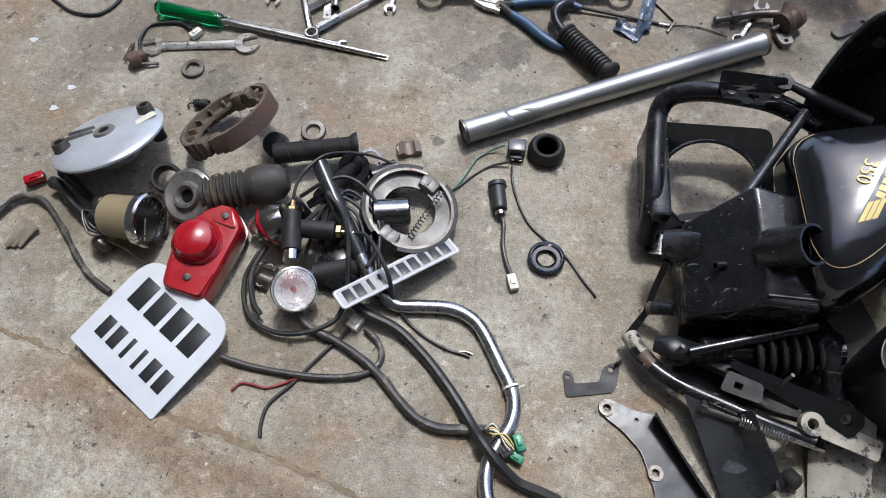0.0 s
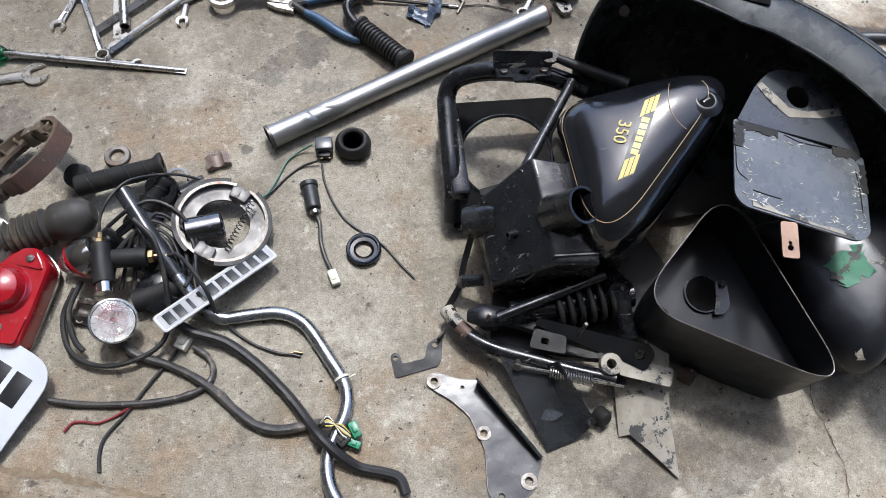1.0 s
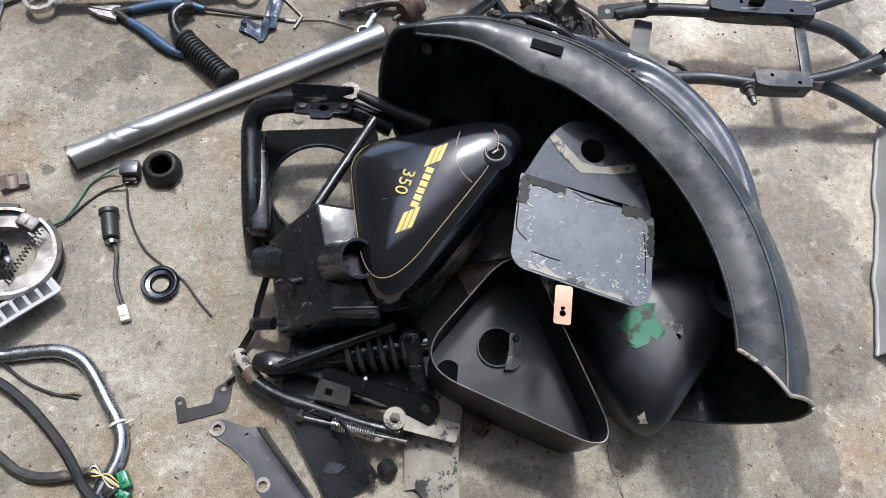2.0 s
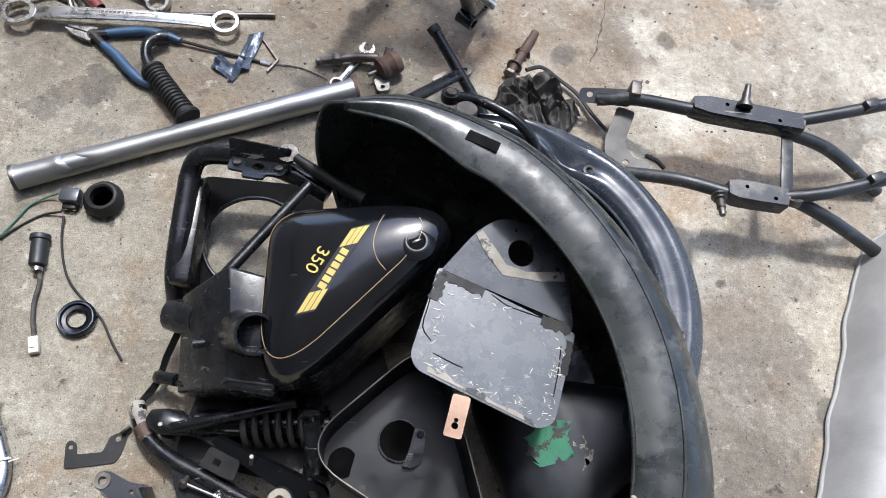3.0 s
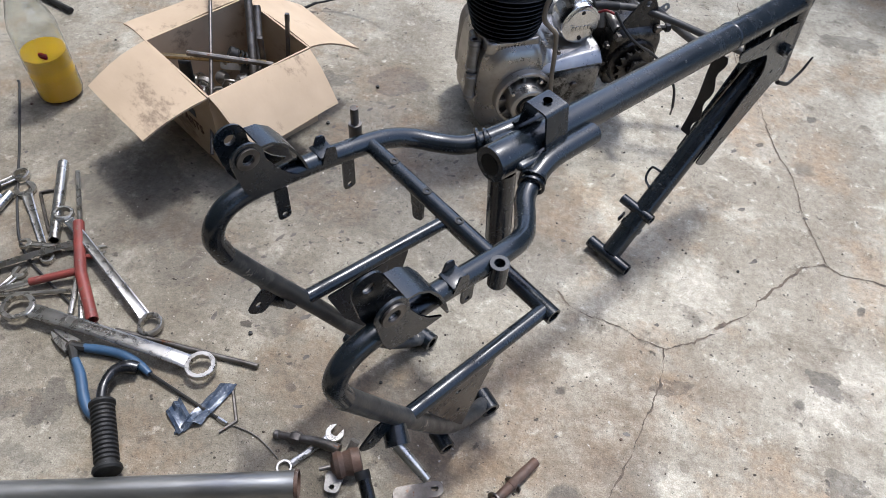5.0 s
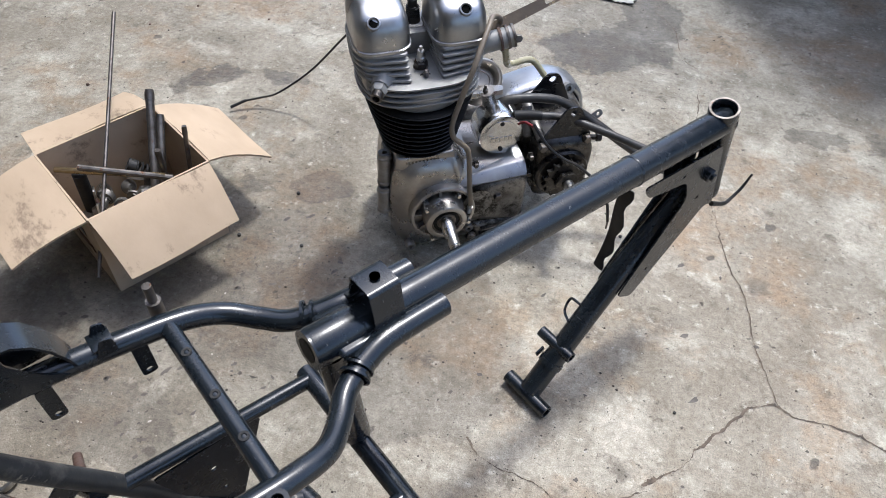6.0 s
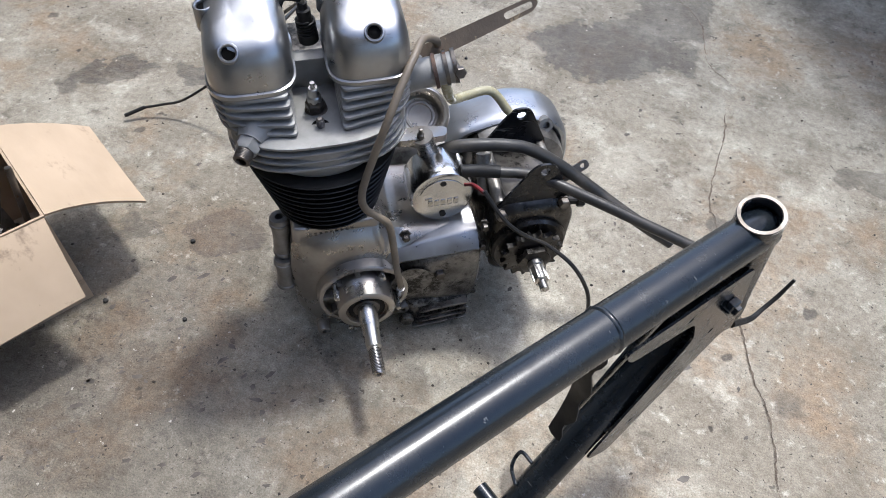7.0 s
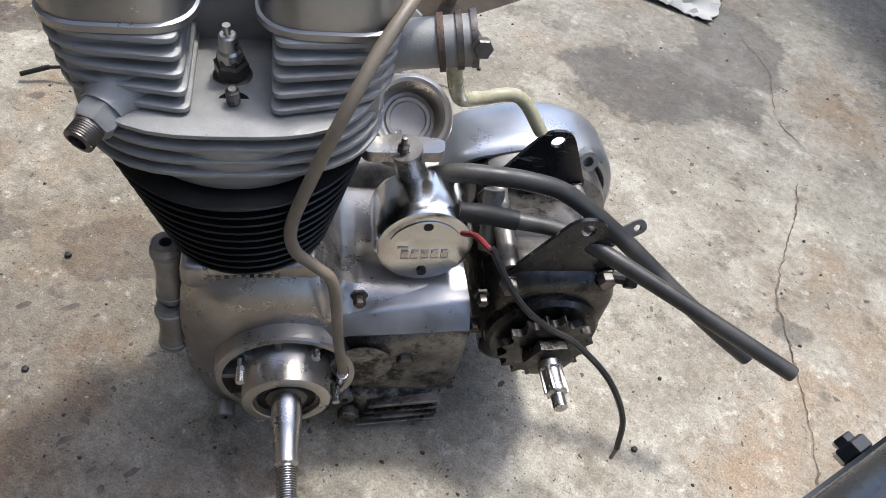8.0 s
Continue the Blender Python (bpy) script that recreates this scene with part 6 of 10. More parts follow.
def rear_mudguard():
    g = thing("rear_mudguard", "large scuffed black steel rear mudguard lying on its side", "mudguard")
    def point(u, v):
        # v: 0 at the upper skirt's edge, 0.3 at its fold, 0.55 at the crown, 1 at the edge of the lower skirt
        bulge = math.sin(math.pi * min(1, max(0, (v - 0.22) / 0.72)))
        a0 = 89.5 + 5.5 * bulge
        a1 = -2.5 - 9.0 * min(1, v / 0.3) + 4 * max(0, (v - 0.55) / 0.45)
        a = a0 + (a1 - a0) * u
        curl = 1 - 0.055 * max(0, 1 - u / 0.13) ** 1.4
        ro = (0.496 - 0.072 * max(0, u - 0.3) / 0.7) * curl
        top = 0.382 - 0.040 * u - 0.026 * u * u
        low = 0.008 + 0.115 * max(0, 1 - u / 0.45) ** 1.3
        band = 0.003 + 0.066 * min(1, u / 0.24) ** 0.85 - 0.016 * max(0, (u - 0.35) / 0.65)
        if v <= 0.3:
            q = v / 0.3
            r, z = ro - band * (1 - q), top - 0.010 * (1 - q) ** 2 + 0.004 * math.sin(math.pi * q)
        elif v <= 0.8:
            q = (v - 0.3) / 0.5
            ang = math.pi * q
            z = low + 0.022 + (top - low - 0.022) * (0.5 + 0.5 * math.cos(ang))
            r = ro + (0.036 + 0.036 * min(1, max(0, (u - 0.2) / 0.4)) + 0.012 * max(0, (u - 0.75) / 0.25) - 0.030 * max(0, 1 - u / 0.1)) * math.sin(ang) ** 1.3
        else:
            q = (v - 0.8) / 0.2
            r, z = ro - 0.110 * q, low + 0.022 * (1 - math.sin(q * math.pi / 2))
        return a, r, z
    grid = guard_grid((0.705, 0.36), 56, 40, point)
    shell = part("shell", sheet(B(), grid, 0.0022), GUARD_PAINT, g)
    part("rolled_edge", tube(B(), [row[0] for row in grid], 0.0030, 8, 1), GUARD_PAINT, g)
    part("rolled_edge", tube(B(), grid[0], 0.0032, 8, 1), GUARD_PAINT, g)
    part("rolled_edge", tube(B(), grid[-1][:18], 0.0030, 8, 1), PEELED, g, "edge with chipped paint")
    part("rolled_edge", tube(B(), grid[-1][18:], 0.0026, 8, 1), OLD_STEEL, g)
    part("raised_bead", tube(B(), [row[11] for row in grid[2:]], 0.0022, 8, 1), GUARD_PAINT, g)
    on = min((p for row in grid for p in row[:13]), key=lambda p: (p.x - 0.893) ** 2 + (p.y - 0.787) ** 2)
    # the slot is a thin black block, its darkness put into the colour
    part("slot", block(B(), 0.046, 0.016, 0.0016, 0, pose(0.893, 0.787, on.z + 0.0006, 0, 0, -24)), SHADE_BLACK, shell, "dark cut-out slot")
    part("bolt_hole", lathe(B(), [(0.004, 0), (0.006, 0.001), (0.006, 0.003), (0, 0.003)], 14, pose(0.915, 0.823, 0.352)), OLD_STEEL, shell)
    part("rivet_hole", lathe(B(), [(0.006, 0), (0.006, 0.002), (0, 0.002)], 14, pose(1.145, 0.336, 0.012)), COPPER_TAB, shell)
    return g


def front_mudguard():
    g = thing("front_mudguard", "glossy black front mudguard with one dented side", "mudguard")
    def point(u, v):
        a0, a1 = 106 + 5 * math.sin(math.pi * v), -30
        a = a0 + (a1 - a0) * u
        dent = 0.030 * math.exp(-((a - 64) / 8) ** 2) * math.exp(-((v - 0.25) / 0.13) ** 2)
        start = max(0, 1 - u / 0.10) ** 2
        top = 0.252 - 0.055 * u * u - 0.05 * start
        if v < 0.45:
            q = v / 0.45
            ri = 0.240 + 0.055 * min(1, max(0, (a - 66) / 32))
            r, z = ri + (0.302 - ri) * q, top - 0.032 * (1 - q) ** 2 - 0.020 * q ** 4 + 0.004 * math.sin(q * 9)
        else:
            ang = (v - 0.45) / 0.55 * math.pi / 2
            r, z = 0.302 + 0.026 * math.sin(ang * 1.6), top - 0.020 - (top - 0.03) * (1 - math.cos(ang)) * 0.98
        return a, r - dent * 0.5, max(0.004, z - dent)
    grid = guard_grid((0.94, 0.62), 56, 30, point)
    part("shell", sheet(B(), grid, 0.0022), GUARD_BLUE, g)
    part("rolled_edge", tube(B(), [row[0] for row in grid], 0.003, 8, 1), GUARD_BLUE, g)
    part("rolled_edge", tube(B(), grid[0], 0.003, 8, 1), GUARD_BLUE, g)
    for x, y in ((1.087, 0.839), (1.209, 0.579)):
        near = min((p for row in grid for p in row[:16]), key=lambda p: (p.x - x) ** 2 + (p.y - y) ** 2)
        part("grommet", lathe(B(), [(0.005, 0), (0.010, 0), (0.010, 0.004), (0.007, 0.005), (0.005, 0.004)], 18, pose(x, y, near.z), True), OLD_STEEL, g)
    return g


rear_mudguard()
front_mudguard()


# ---- tool boxes and their covers ----
def triangle_body(corners, radii, levels, z_of):
    """Loops of a rounded triangular body: levels of (height, inset)."""
    base = rounded(corners, radii, 9)
    mid = sum((Vector(p) for p in base), Vector((0, 0))) / len(base)
    loops = []
    for h, q in levels:
        loops.append([Vector((mid[0] + (p[0] - mid[0]) * q, mid[1] + (p[1] - mid[1]) * q, z_of(mid[0] + (p[0] - mid[0]) * q, mid[1] + (p[1] - mid[1]) * q) + h)) for p in base])
    return loops


def badge_cover():
    c = thing("tool_box_cover", "glossy black triangular tool box cover with gold pinstripe and yellow badge", "cover")
    corners, radii = [(0.600, 0.750), (0.930, 0.738), (0.601, 0.424)], [0.065, 0.165, 0.155]
    plane = lambda x, y: 0.253 + 0.30 * (x - 0.66) + 0.02 * (y - 0.6)
    body = triangle_body(corners, radii, [(-0.068, 0.985), (-0.066, 1.005), (-0.062, 1.005), (-0.058, 0.995), (-0.046, 0.99), (-0.034, 0.972), (-0.024, 0.945), (-0.0165, 0.905), (-0.0105, 0.86), (-0.0045, 0.80), (0.001, 0.72), (0.0075, 0.58), (0.012, 0.4), (0.014, 0.2)], plane)
    levels = (0.985, 1.005, 1.005, 0.995, 0.99, 0.972, 0.945, 0.905, 0.86, 0.80, 0.72, 0.58, 0.4, 0.2)
    body = [[p + Vector((-0.075 * min(0.3, 1 - q), 0.01 * min(0.3, 1 - q), -0.0235 * min(0.3, 1 - q))) for p in loop] for loop, q in zip(body, levels)]
    dome = loft(B(), body, (False, True))
    height = top_of(dome)
    shell = part("shell", dome, GLOSS_BLACK, c)
    line = [p + Vector((-0.0135, 0.002, -0.0038)) for p in triangle_body(corners, radii, [(-0.0053, 0.82)], plane)[0]]
    n = len(line)
    part("pinstripe", tube(B(), [(p.x, p.y, height(p.x, p.y) + 0.0003) for p in curve([line[(k + 14) % n] for k in range(24)], 3)], 0.0007, 6, 1), GOLD_LINE, shell)
    arc = [(0.766, 0.712), (0.757, 0.690), (0.753, 0.666), (0.759, 0.646), (0.771, 0.632)]
    part("pinstripe", tube(B(), [(p.x, p.y, height(p.x, p.y) + 0.0003) for p in curve([(x, y, 0) for x, y in arc], 5)], 0.0007, 6, 1), GOLD_LINE, shell)
    # badge: a slanted band of wings and letter blocks along the cover
    o, u = Vector((0.700, 0.634)), Vector((0.50, 0.866)).normalized()
    v = Vector((u.y, -u.x))
    def quad(s0, s1, t0, t1, h, mt, nm, lean=0.0):
        n = max(2, int((s1 - s0) / 0.006))
        rows = []
        for k in range(n + 1):
            row = [o + u * (s0 + (s1 - s0) * k / n + lean * t) + v * t for t in (t0, 0.5 * (t0 + t1), t1)]
            rows.append([Vector((p.x, p.y, height(p.x, p.y) + h)) for p in row])
        return part(nm, sheet(B(), rows, 0.0004), mt, shell)
    quad(-0.070, 0.070, -0.0095, 0.0105, 0.0006, INK, "badge_band", 0.9)
    for j, t in enumerate((-0.0085, -0.002, 0.0045)):
        quad(0.036, 0.067, t, t + 0.0055, 0.0011, YELLOW, "wing_bar", 0.9)
        quad(-0.067, -0.036, t, t + 0.0055, 0.0011, YELLOW, "wing_bar", 0.9)
    for k in range(6):
        quad(-0.0315 + 0.0107 * k, -0.0232 + 0.0107 * k, -0.0045, 0.0065, 0.0011, YELLOW, "letter_block")
    p = o - u * 0.0 - v * 0.026
    tm = Matrix.Translation((p.x, p.y, height(p.x, p.y) + 0.0012)) @ Matrix.Rotation(math.atan(-0.30), 4, "Y") @ Matrix.Rotation(math.atan2(-u.y, -u.x), 4, "Z")
    text("number", "350", 0.027, YELLOW, shell, tm)
    k = Vector((0.811, 0.672))
    M = Matrix.Translation((k.x, k.y, height(k.x, k.y) + 0.0008)) @ pose(0, 0, 0, 2, -2, 0) @ Matrix.Scale(0.74, 4)
    part("lock_boss", lathe(B(), [(0.036, -0.0085), (0.029, -0.0030), (0.023, 0.0006), (0.0195, 0.0016), (0.0168, 0.0010), (0.0150, -0.0006), (0.0146, -0.0020)], 36, M), BOX_BLACK, shell)
    part("lock_recess", lathe(B(), [(0.0148, 0.0004), (0.0, 0.0002)], 24, M), SHADE_BLACK, shell, "dark keyhole recess")
    part("key_slot", block(B(), 0.018, 0.005, 0.0014, 0.0006, M @ pose(0, 0, 0.0008, 0, 0, 30)), BLACK_PAINT, shell)
    # the box under it
    base = triangle_body([(0.628, 0.722), (0.905, 0.706), (0.630, 0.448)], [0.05, 0.14, 0.13], [(-0.20, 1.0), (-0.10, 1.03), (-0.036, 1.03)], plane)
    part("box_body", loft(B(), base, (True, False)), BLACK_PAINT, c)
    return c


def open_box():
    c = thing("tool_box", "open black triangular steel tool box, empty, its inside showing", "tool box")
    corners, radii = [(0.850, 0.575), (0.660, 0.408), (0.945, 0.235)], [0.08, 0.075, 0.085]
    plane = lambda x, y: 0.180 + 0.10 * (y - 0.4)
    outer = triangle_body(corners, radii, [(-0.165, 0.94), (-0.10, 0.985), (0.0, 1.0)], plane)
    inner = triangle_body(corners, radii, [(0.0, 0.985), (-0.060, 0.975), (-0.085, 0.965), (-0.085, 0.5)], plane)
    bm = B()
    loft(bm, outer + inner, (True, True))
    part("shell", bm, BOX_BLACK, c)
    lip = triangle_body(corners, radii, [(0.001, 0.995)], plane)[0]
    part("rim", tube(B(), lip + lip[:1], 0.0013, 8, 1), OLD_STEEL, c, "rim with paint worn to bare steel")
    fl = lambda x, y: plane(x, y) - 0.0835
    part("round_hole", lathe(B(), [(0.030, 0.0), (0.0, 0.0)], 26, pose(0.803, 0.435, fl(0.803, 0.435) + 0.002, 6, 0, 0)), SHADE_BLACK, c)
    part("hole_rim", lathe(B(), [(0.029, 0), (0.0315, 0), (0.0315, 0.003), (0.029, 0.003)], 26, pose(0.803, 0.435, fl(0.803, 0.435) + 0.001, 6, 0, 0), True), BLACK_PAINT, c)
    m = Matrix.Translation((0.829, 0.428, fl(0.829, 0.428) + 0.004)) @ pose(0, 0, 0, 6, 0, -10)
    clip = part("clip", plate(B(), rounded([(-0.008, 0.025), (0.010, 0.022), (0.012, -0.018), (0.002, -0.032), (-0.016, -0.034), (-0.010, -0.010)], 0.005, 3), 0.006, (), m), BLACK_PAINT, c)
    part("clip_bolt", hexnut(B(), m @ pose(0.002, 0.016, 0.006), 0.006, 0.006), DULL_BLACK, clip)
    part("round_hole", lathe(B(), [(0.022, 0), (0, 0)], 22, pose(0.722, 0.402, fl(0.72, 0.40) + 0.004, 10, 20, 0)), SHADE_BLACK, c)
    for p in ((0.752, 0.365), (0.852, 0.305)):
        part("rivet", lathe(B(), [(0.005, 0), (0.005, 0.003), (0, 0.003)], 10, pose(p[0], p[1], plane(*p) - 0.055)), DULL_BLACK, c)
    return c


def sticker_cover():
    c = thing("tool_box_cover", "black tool box cover with a torn green sticker", "cover")
    corners, radii = [(0.895, 0.550), (1.000, 0.246), (1.240, 0.490)], [0.06, 0.062, 0.070]
    plane = lambda x, y: 0.168 + 0.28 * (x - 1.03) + 0.04 * (y - 0.42)
    body = triangle_body(corners, radii, [(-0.120, 0.92), (-0.062, 0.99), (-0.060, 1.0), (-0.052, 1.0), (-0.040, 0.99), (-0.029, 0.965), (-0.019, 0.92), (-0.011, 0.86), (-0.004, 0.77), (0.001, 0.66), (0.004, 0.45), (0.005, 0.2)], plane)
    dome = loft(B(), body, (True, True))
    height = top_of(dome)
    shell = part("shell", dome, COVER_BLACK, c)
    rnd = random.Random(8)
    def torn(w, h, n):
        """A rectangle with ragged edges."""
        pts = []
        for (ax, ay), (bx, by) in (((-w, -h), (w, -h)), ((w, -h), (w, h)), ((w, h), (-w, h)), ((-w, h), (-w, -h))):
            pts += [Vector((ax + (bx - ax) * k / n + rnd.uniform(-0.008, 0.008), ay + (by - ay) * k / n + rnd.uniform(-0.008, 0.008))) for k in range(n)]
        return pts
    tilt = Matrix(((1, 0, -0.28, 1.014), (0, 1, 0, 0.424), (0.28, 0.04, 1, plane(1.014, 0.424) + 0.0045), (0, 0, 0, 1)))
    part("sticker", plate(B(), torn(0.028, 0.023, 9), 0.0010, (), tilt @ pose(0, 0, 0, 0, 0, 14)), GREEN_STICKER, shell, "torn green sticker")
    part("sticker", plate(B(), torn(0.010, 0.018, 5), 0.0008, (), tilt @ pose(0.046, -0.012, 0, 0, 0, 14)), PEELED, shell, "bare paper of the torn sticker")
    M = Matrix.Translation((1.140, 0.455, height(1.140, 0.455) + 0.0105)) @ pose(0, 0, 0, -2, -13, 0)
    part("lock_boss", lathe(B(), [(0.040, -0.022), (0.034, -0.013), (0.028, -0.006), (0.0245, -0.0015), (0.0215, 0.0008), (0.0180, 0.0008), (0.0165, -0.0008), (0.0158, -0.0050), (0.0, -0.0055)], 32, M), COVER_BLACK, shell)
    part("lock_recess", lathe(B(), [(0.0157, -0.0046), (0.0, -0.0046)], 24, M), SHADE_BLACK, shell, "dark round recess")
    part("scuff", plate(B(), torn(0.010, 0.008, 4), 0.0008, (), pose(0.996, 0.296, height(0.996, 0.296) + 0.0006, 24, -16, 20)), PEELED, shell, "scuff of bare metal")
    return c


def plate_bracket():
    c = thing("number_plate_bracket", "scuffed grey-painted number plate bracket with peeling black edges", "bracket")
    z = lambda x, y: 0.262 + 0.10 * (y - 0.44) - 0.10 * (x - 0.92)
    M = lambda v: (v.x, v.y, z(v.x, v.y) + v.z)
    face = [(0.842, 0.636), (0.806, 0.515), (0.815, 0.497), (0.975, 0.428), (0.998, 0.436), (1.032, 0.556)]
    p1 = part("plate", plate(B(), rounded(face, [0.006, 0.02, 0.02, 0.012, 0.018, 0.004], 4), 0.004, (), None, M), GREY_SCUFFED, c)
    upper = [(0.846, 0.632), (0.895, 0.690), (0.930, 0.712), (0.992, 0.700), (1.022, 0.655), (1.030, 0.566)]
    part("upper_plate", plate(B(), rounded(upper, [0.004, 0.02, 0.03, 0.03, 0.02, 0.004], 4), 0.004, [circle(0.957, 0.663, 0.019, 20), circle(0.90, 0.676, 0.004, 8), circle(1.01, 0.645, 0.004, 8), circle(0.95, 0.695, 0.003, 8)], None, lambda v: (v.x, v.y, z(v.x, v.y) + v.z + 0.07 * max(0, (v.y - 0.60)))), SATIN_GREY, c, "upper half in worn dark grey paint")
    bare = [(0.893, 0.684), (0.902, 0.690), (0.925, 0.660), (0.935, 0.645), (0.965, 0.637), (1.018, 0.640), (1.020, 0.628), (0.985, 0.625), (0.930, 0.630), (0.905, 0.660)]
    part("bare_patch", plate(B(), bare, 0.0008, (), None, lambda v: (v.x, v.y, z(v.x, v.y) + v.z + 0.0046 + 0.07 * max(0, (v.y - 0.60)))), PEELED, c, "bare patch with no paint")
    for a, b, w in (((0.846, 0.628), (0.905, 0.606), 0.010), ((0.985, 0.574), (1.026, 0.560), 0.010), ((0.848, 0.628), (0.835, 0.59), 0.009), ((1.024, 0.545), (1.012, 0.500), 0.006)):
        a, b = Vector(a), Vector(b)
        rnd = random.Random(int(a.x * 1000))
        n = Vector((-(b - a).y, (b - a).x)).normalized()
        k = 14
        pts = [a.lerp(b, i / k) + n * w * rnd.uniform(0.4, 1.1) for i in range(k + 1)] + [a.lerp(b, i / k) - n * w * rnd.uniform(0.4, 1.1) for i in range(k, -1, -1)]
        part("paint_crust", plate(B(), pts, 0.0012, (), None, lambda v: (v.x, v.y, z(v.x, v.y) + v.z + 0.0042)), DULL_BLACK, p1)
    pts = [Vector((0.83 + 0.14 * i / 12, 0.492 - 0.062 * i / 12 + 0.004 + 0.010 * random.Random(i).random())) for i in range(13)] + [Vector((0.972, 0.432)), Vector((0.828, 0.495))]
    part("bare_edge", plate(B(), pts, 0.0008, (), None, lambda v: (v.x, v.y, z(v.x, v.y) + v.z + 0.0043)), PEELED, p1)
    rnd = random.Random(21)
    lift = lambda x, y: z(x, y) + 0.0047
    for pts in (((0.836, 0.612), (0.829, 0.585), (0.823, 0.552), (0.832, 0.535)), ((0.915, 0.604), (0.938, 0.590), (0.962, 0.583), (0.985, 0.576)), ((1.012, 0.540), (1.004, 0.505), (0.996, 0.470)), ((0.838, 0.520), (0.862, 0.509), (0.874, 0.503))):
        line = [(x + rnd.uniform(-0.002, 0.002), y + rnd.uniform(-0.002, 0.002)) for x, y in pts]
        part("crack_line", tube(B(), [(x, y, lift(x, y) - 0.0004) for x, y in line], 0.0008, 6, 3), SHADE_BLACK, p1)
    for k in range(120):
        u, v = (rnd.random(), rnd.choice((rnd.uniform(0, 0.12), rnd.uniform(0.85, 1.0), rnd.random())))
        if k > 60:
            u, v = rnd.choice(((rnd.uniform(-0.03, 0.05), rnd.random()), (rnd.uniform(0.93, 1.02), rnd.random()), (rnd.random(), rnd.uniform(-0.02, 0.06))))
        x, y = 0.822 + 0.165 * u + 0.035 * v, 0.505 - 0.068 * u + 0.118 * v
        a, w, h = rnd.gauss(-0.4, 0.7), rnd.uniform(0.0010, 0.0065), rnd.uniform(0.0003, 0.0009)
        out = [Vector((x + (w * math.cos(a) * math.cos(t) - h * math.sin(a) * math.sin(t)) * rnd.uniform(0.6, 1), y + (w * math.sin(a) * math.cos(t) + h * math.cos(a) * math.sin(t)) * rnd.uniform(0.6, 1))) for t in np.linspace(0, 2 * math.pi, 8)[:-1].tolist()]
        part("paint_chip", plate(B(), out, 0.0004, (), None, lambda v: (v.x, v.y, lift(v.x, v.y) + v.z)), WHITE_PLASTIC, p1)
    tab = rounded([(-0.012, -0.024), (0.012, -0.024), (0.012, 0.03), (-0.012, 0.03)], 0.004, 3)
    part("tab", plate(B(), tab, 0.003, [circle(0, -0.009, 0.0045, 10), circle(0.0, -0.002, 0.003, 8)], pose(0.868, 0.438, 0.268, 6, 0, -14)), COPPER_TAB, c, "coppery tab with a keyhole")
    part("stay", rod(B(), (0.93, 0.60, 0.262), (0.93, 0.55, 0.165), 0.008, 10), BLACK_PAINT, c)
    return c


badge_cover()
open_box()
sticker_cover()
plate_bracket()


def air_box():
    c = thing("air_filter_box", "dusty black steel air filter box with pipe mouths and scratches", "filter box")
    top = [(0.548, 0.655, 0.222), (0.640, 0.640, 0.200), (0.625, 0.478, 0.182), (0.548, 0.480, 0.125), (0.470, 0.500, 0.085), (0.468, 0.640, 0.128)]
    # faces: a ridge from the apex down the middle, two sloping sides, skirts to the floor
    A, Bp, C, D, E2, F = [Vector(p) for p in top]
    ridge = Vector((0.560, 0.490, 0.175))
    bm = B()
    vs = {}
    def v(p):
        key = tuple(round(x, 4) for x in p)
        if key not in vs:
            vs[key] = bm.verts.new(p)
        return vs[key]
    low = lambda p, z: Vector((p.x + 0.008, p.y + 0.006, z))
    bm.faces.new([v(p) for p in (A, ridge, E2, F)])
    bm.faces.new([v(p) for p in (A, Bp, C, ridge)])
    bm.faces.new([v(p) for p in (ridge, C, low(C, 0.09), low(ridge, 0.06), low(E2, 0.03), E2)])
    bm.faces.new([v(p) for p in (F, E2, low(E2, 0.03), low(F, 0.02))])
    bm.faces.new([v(p) for p in (A, F, low(F, 0.02), low(A, 0.02))])
    bm.faces.new([v(p) for p in (Bp, A, low(A, 0.02), low(Bp, 0.02))])
    bm.faces.new([v(p) for p in (C, Bp, low(Bp, 0.02), low(C, 0.09))])
    bm.faces.new([v(p) for p in (low(A, 0.02), low(F, 0.02), low(E2, 0.03), low(ridge, 0.06), low(C, 0.09), low(Bp, 0.02))])
    bmesh.ops.recalc_face_normals(bm, faces=bm.faces)
    bmesh.ops.bevel(bm, geom=bm.edges[:], offset=0.006, segments=3, profile=0.5, affect="EDGES")
    part("body", bm, BLACK_PAINT, c)
    part("pipe_mouth", tube(B(), [(0.575, 0.568, 0.185), (0.588, 0.556, 0.218), (0.602, 0.548, 0.246)], [0.034, 0.030, 0.029], 24, 4, hollow=0.004), BLACK_PAINT, c)
    part("side_mouth", tube(B(), [(0.50, 0.605, 0.12), (0.468, 0.613, 0.105), (0.446, 0.618, 0.098)], [0.028, 0.027, 0.023], 20, 4, hollow=0.003), BLACK_PAINT, c)
    part("nipple", rod(B(), (0.532, 0.565, 0.145), (0.500, 0.556, 0.156), 0.0065, 12, hollow=0.002), BLACK_PAINT, c)
    seam = [E2 + Vector((0, 0.014, 0.006)), Vector((0.52, 0.492, 0.118)), ridge + Vector((0, 0.012, 0.004)), C + Vector((0, 0.016, 0.002))]
    part("seam", tube(B(), seam, 0.003, 8, 1), BLACK_PAINT, c)
    part("screw_hole", lathe(B(), [(0.005, 0), (0.005, 0.004), (0, 0.004)], 12, pose(0.583, 0.522, 0.180, -20, 20, 0)), RUST, c)
    return c


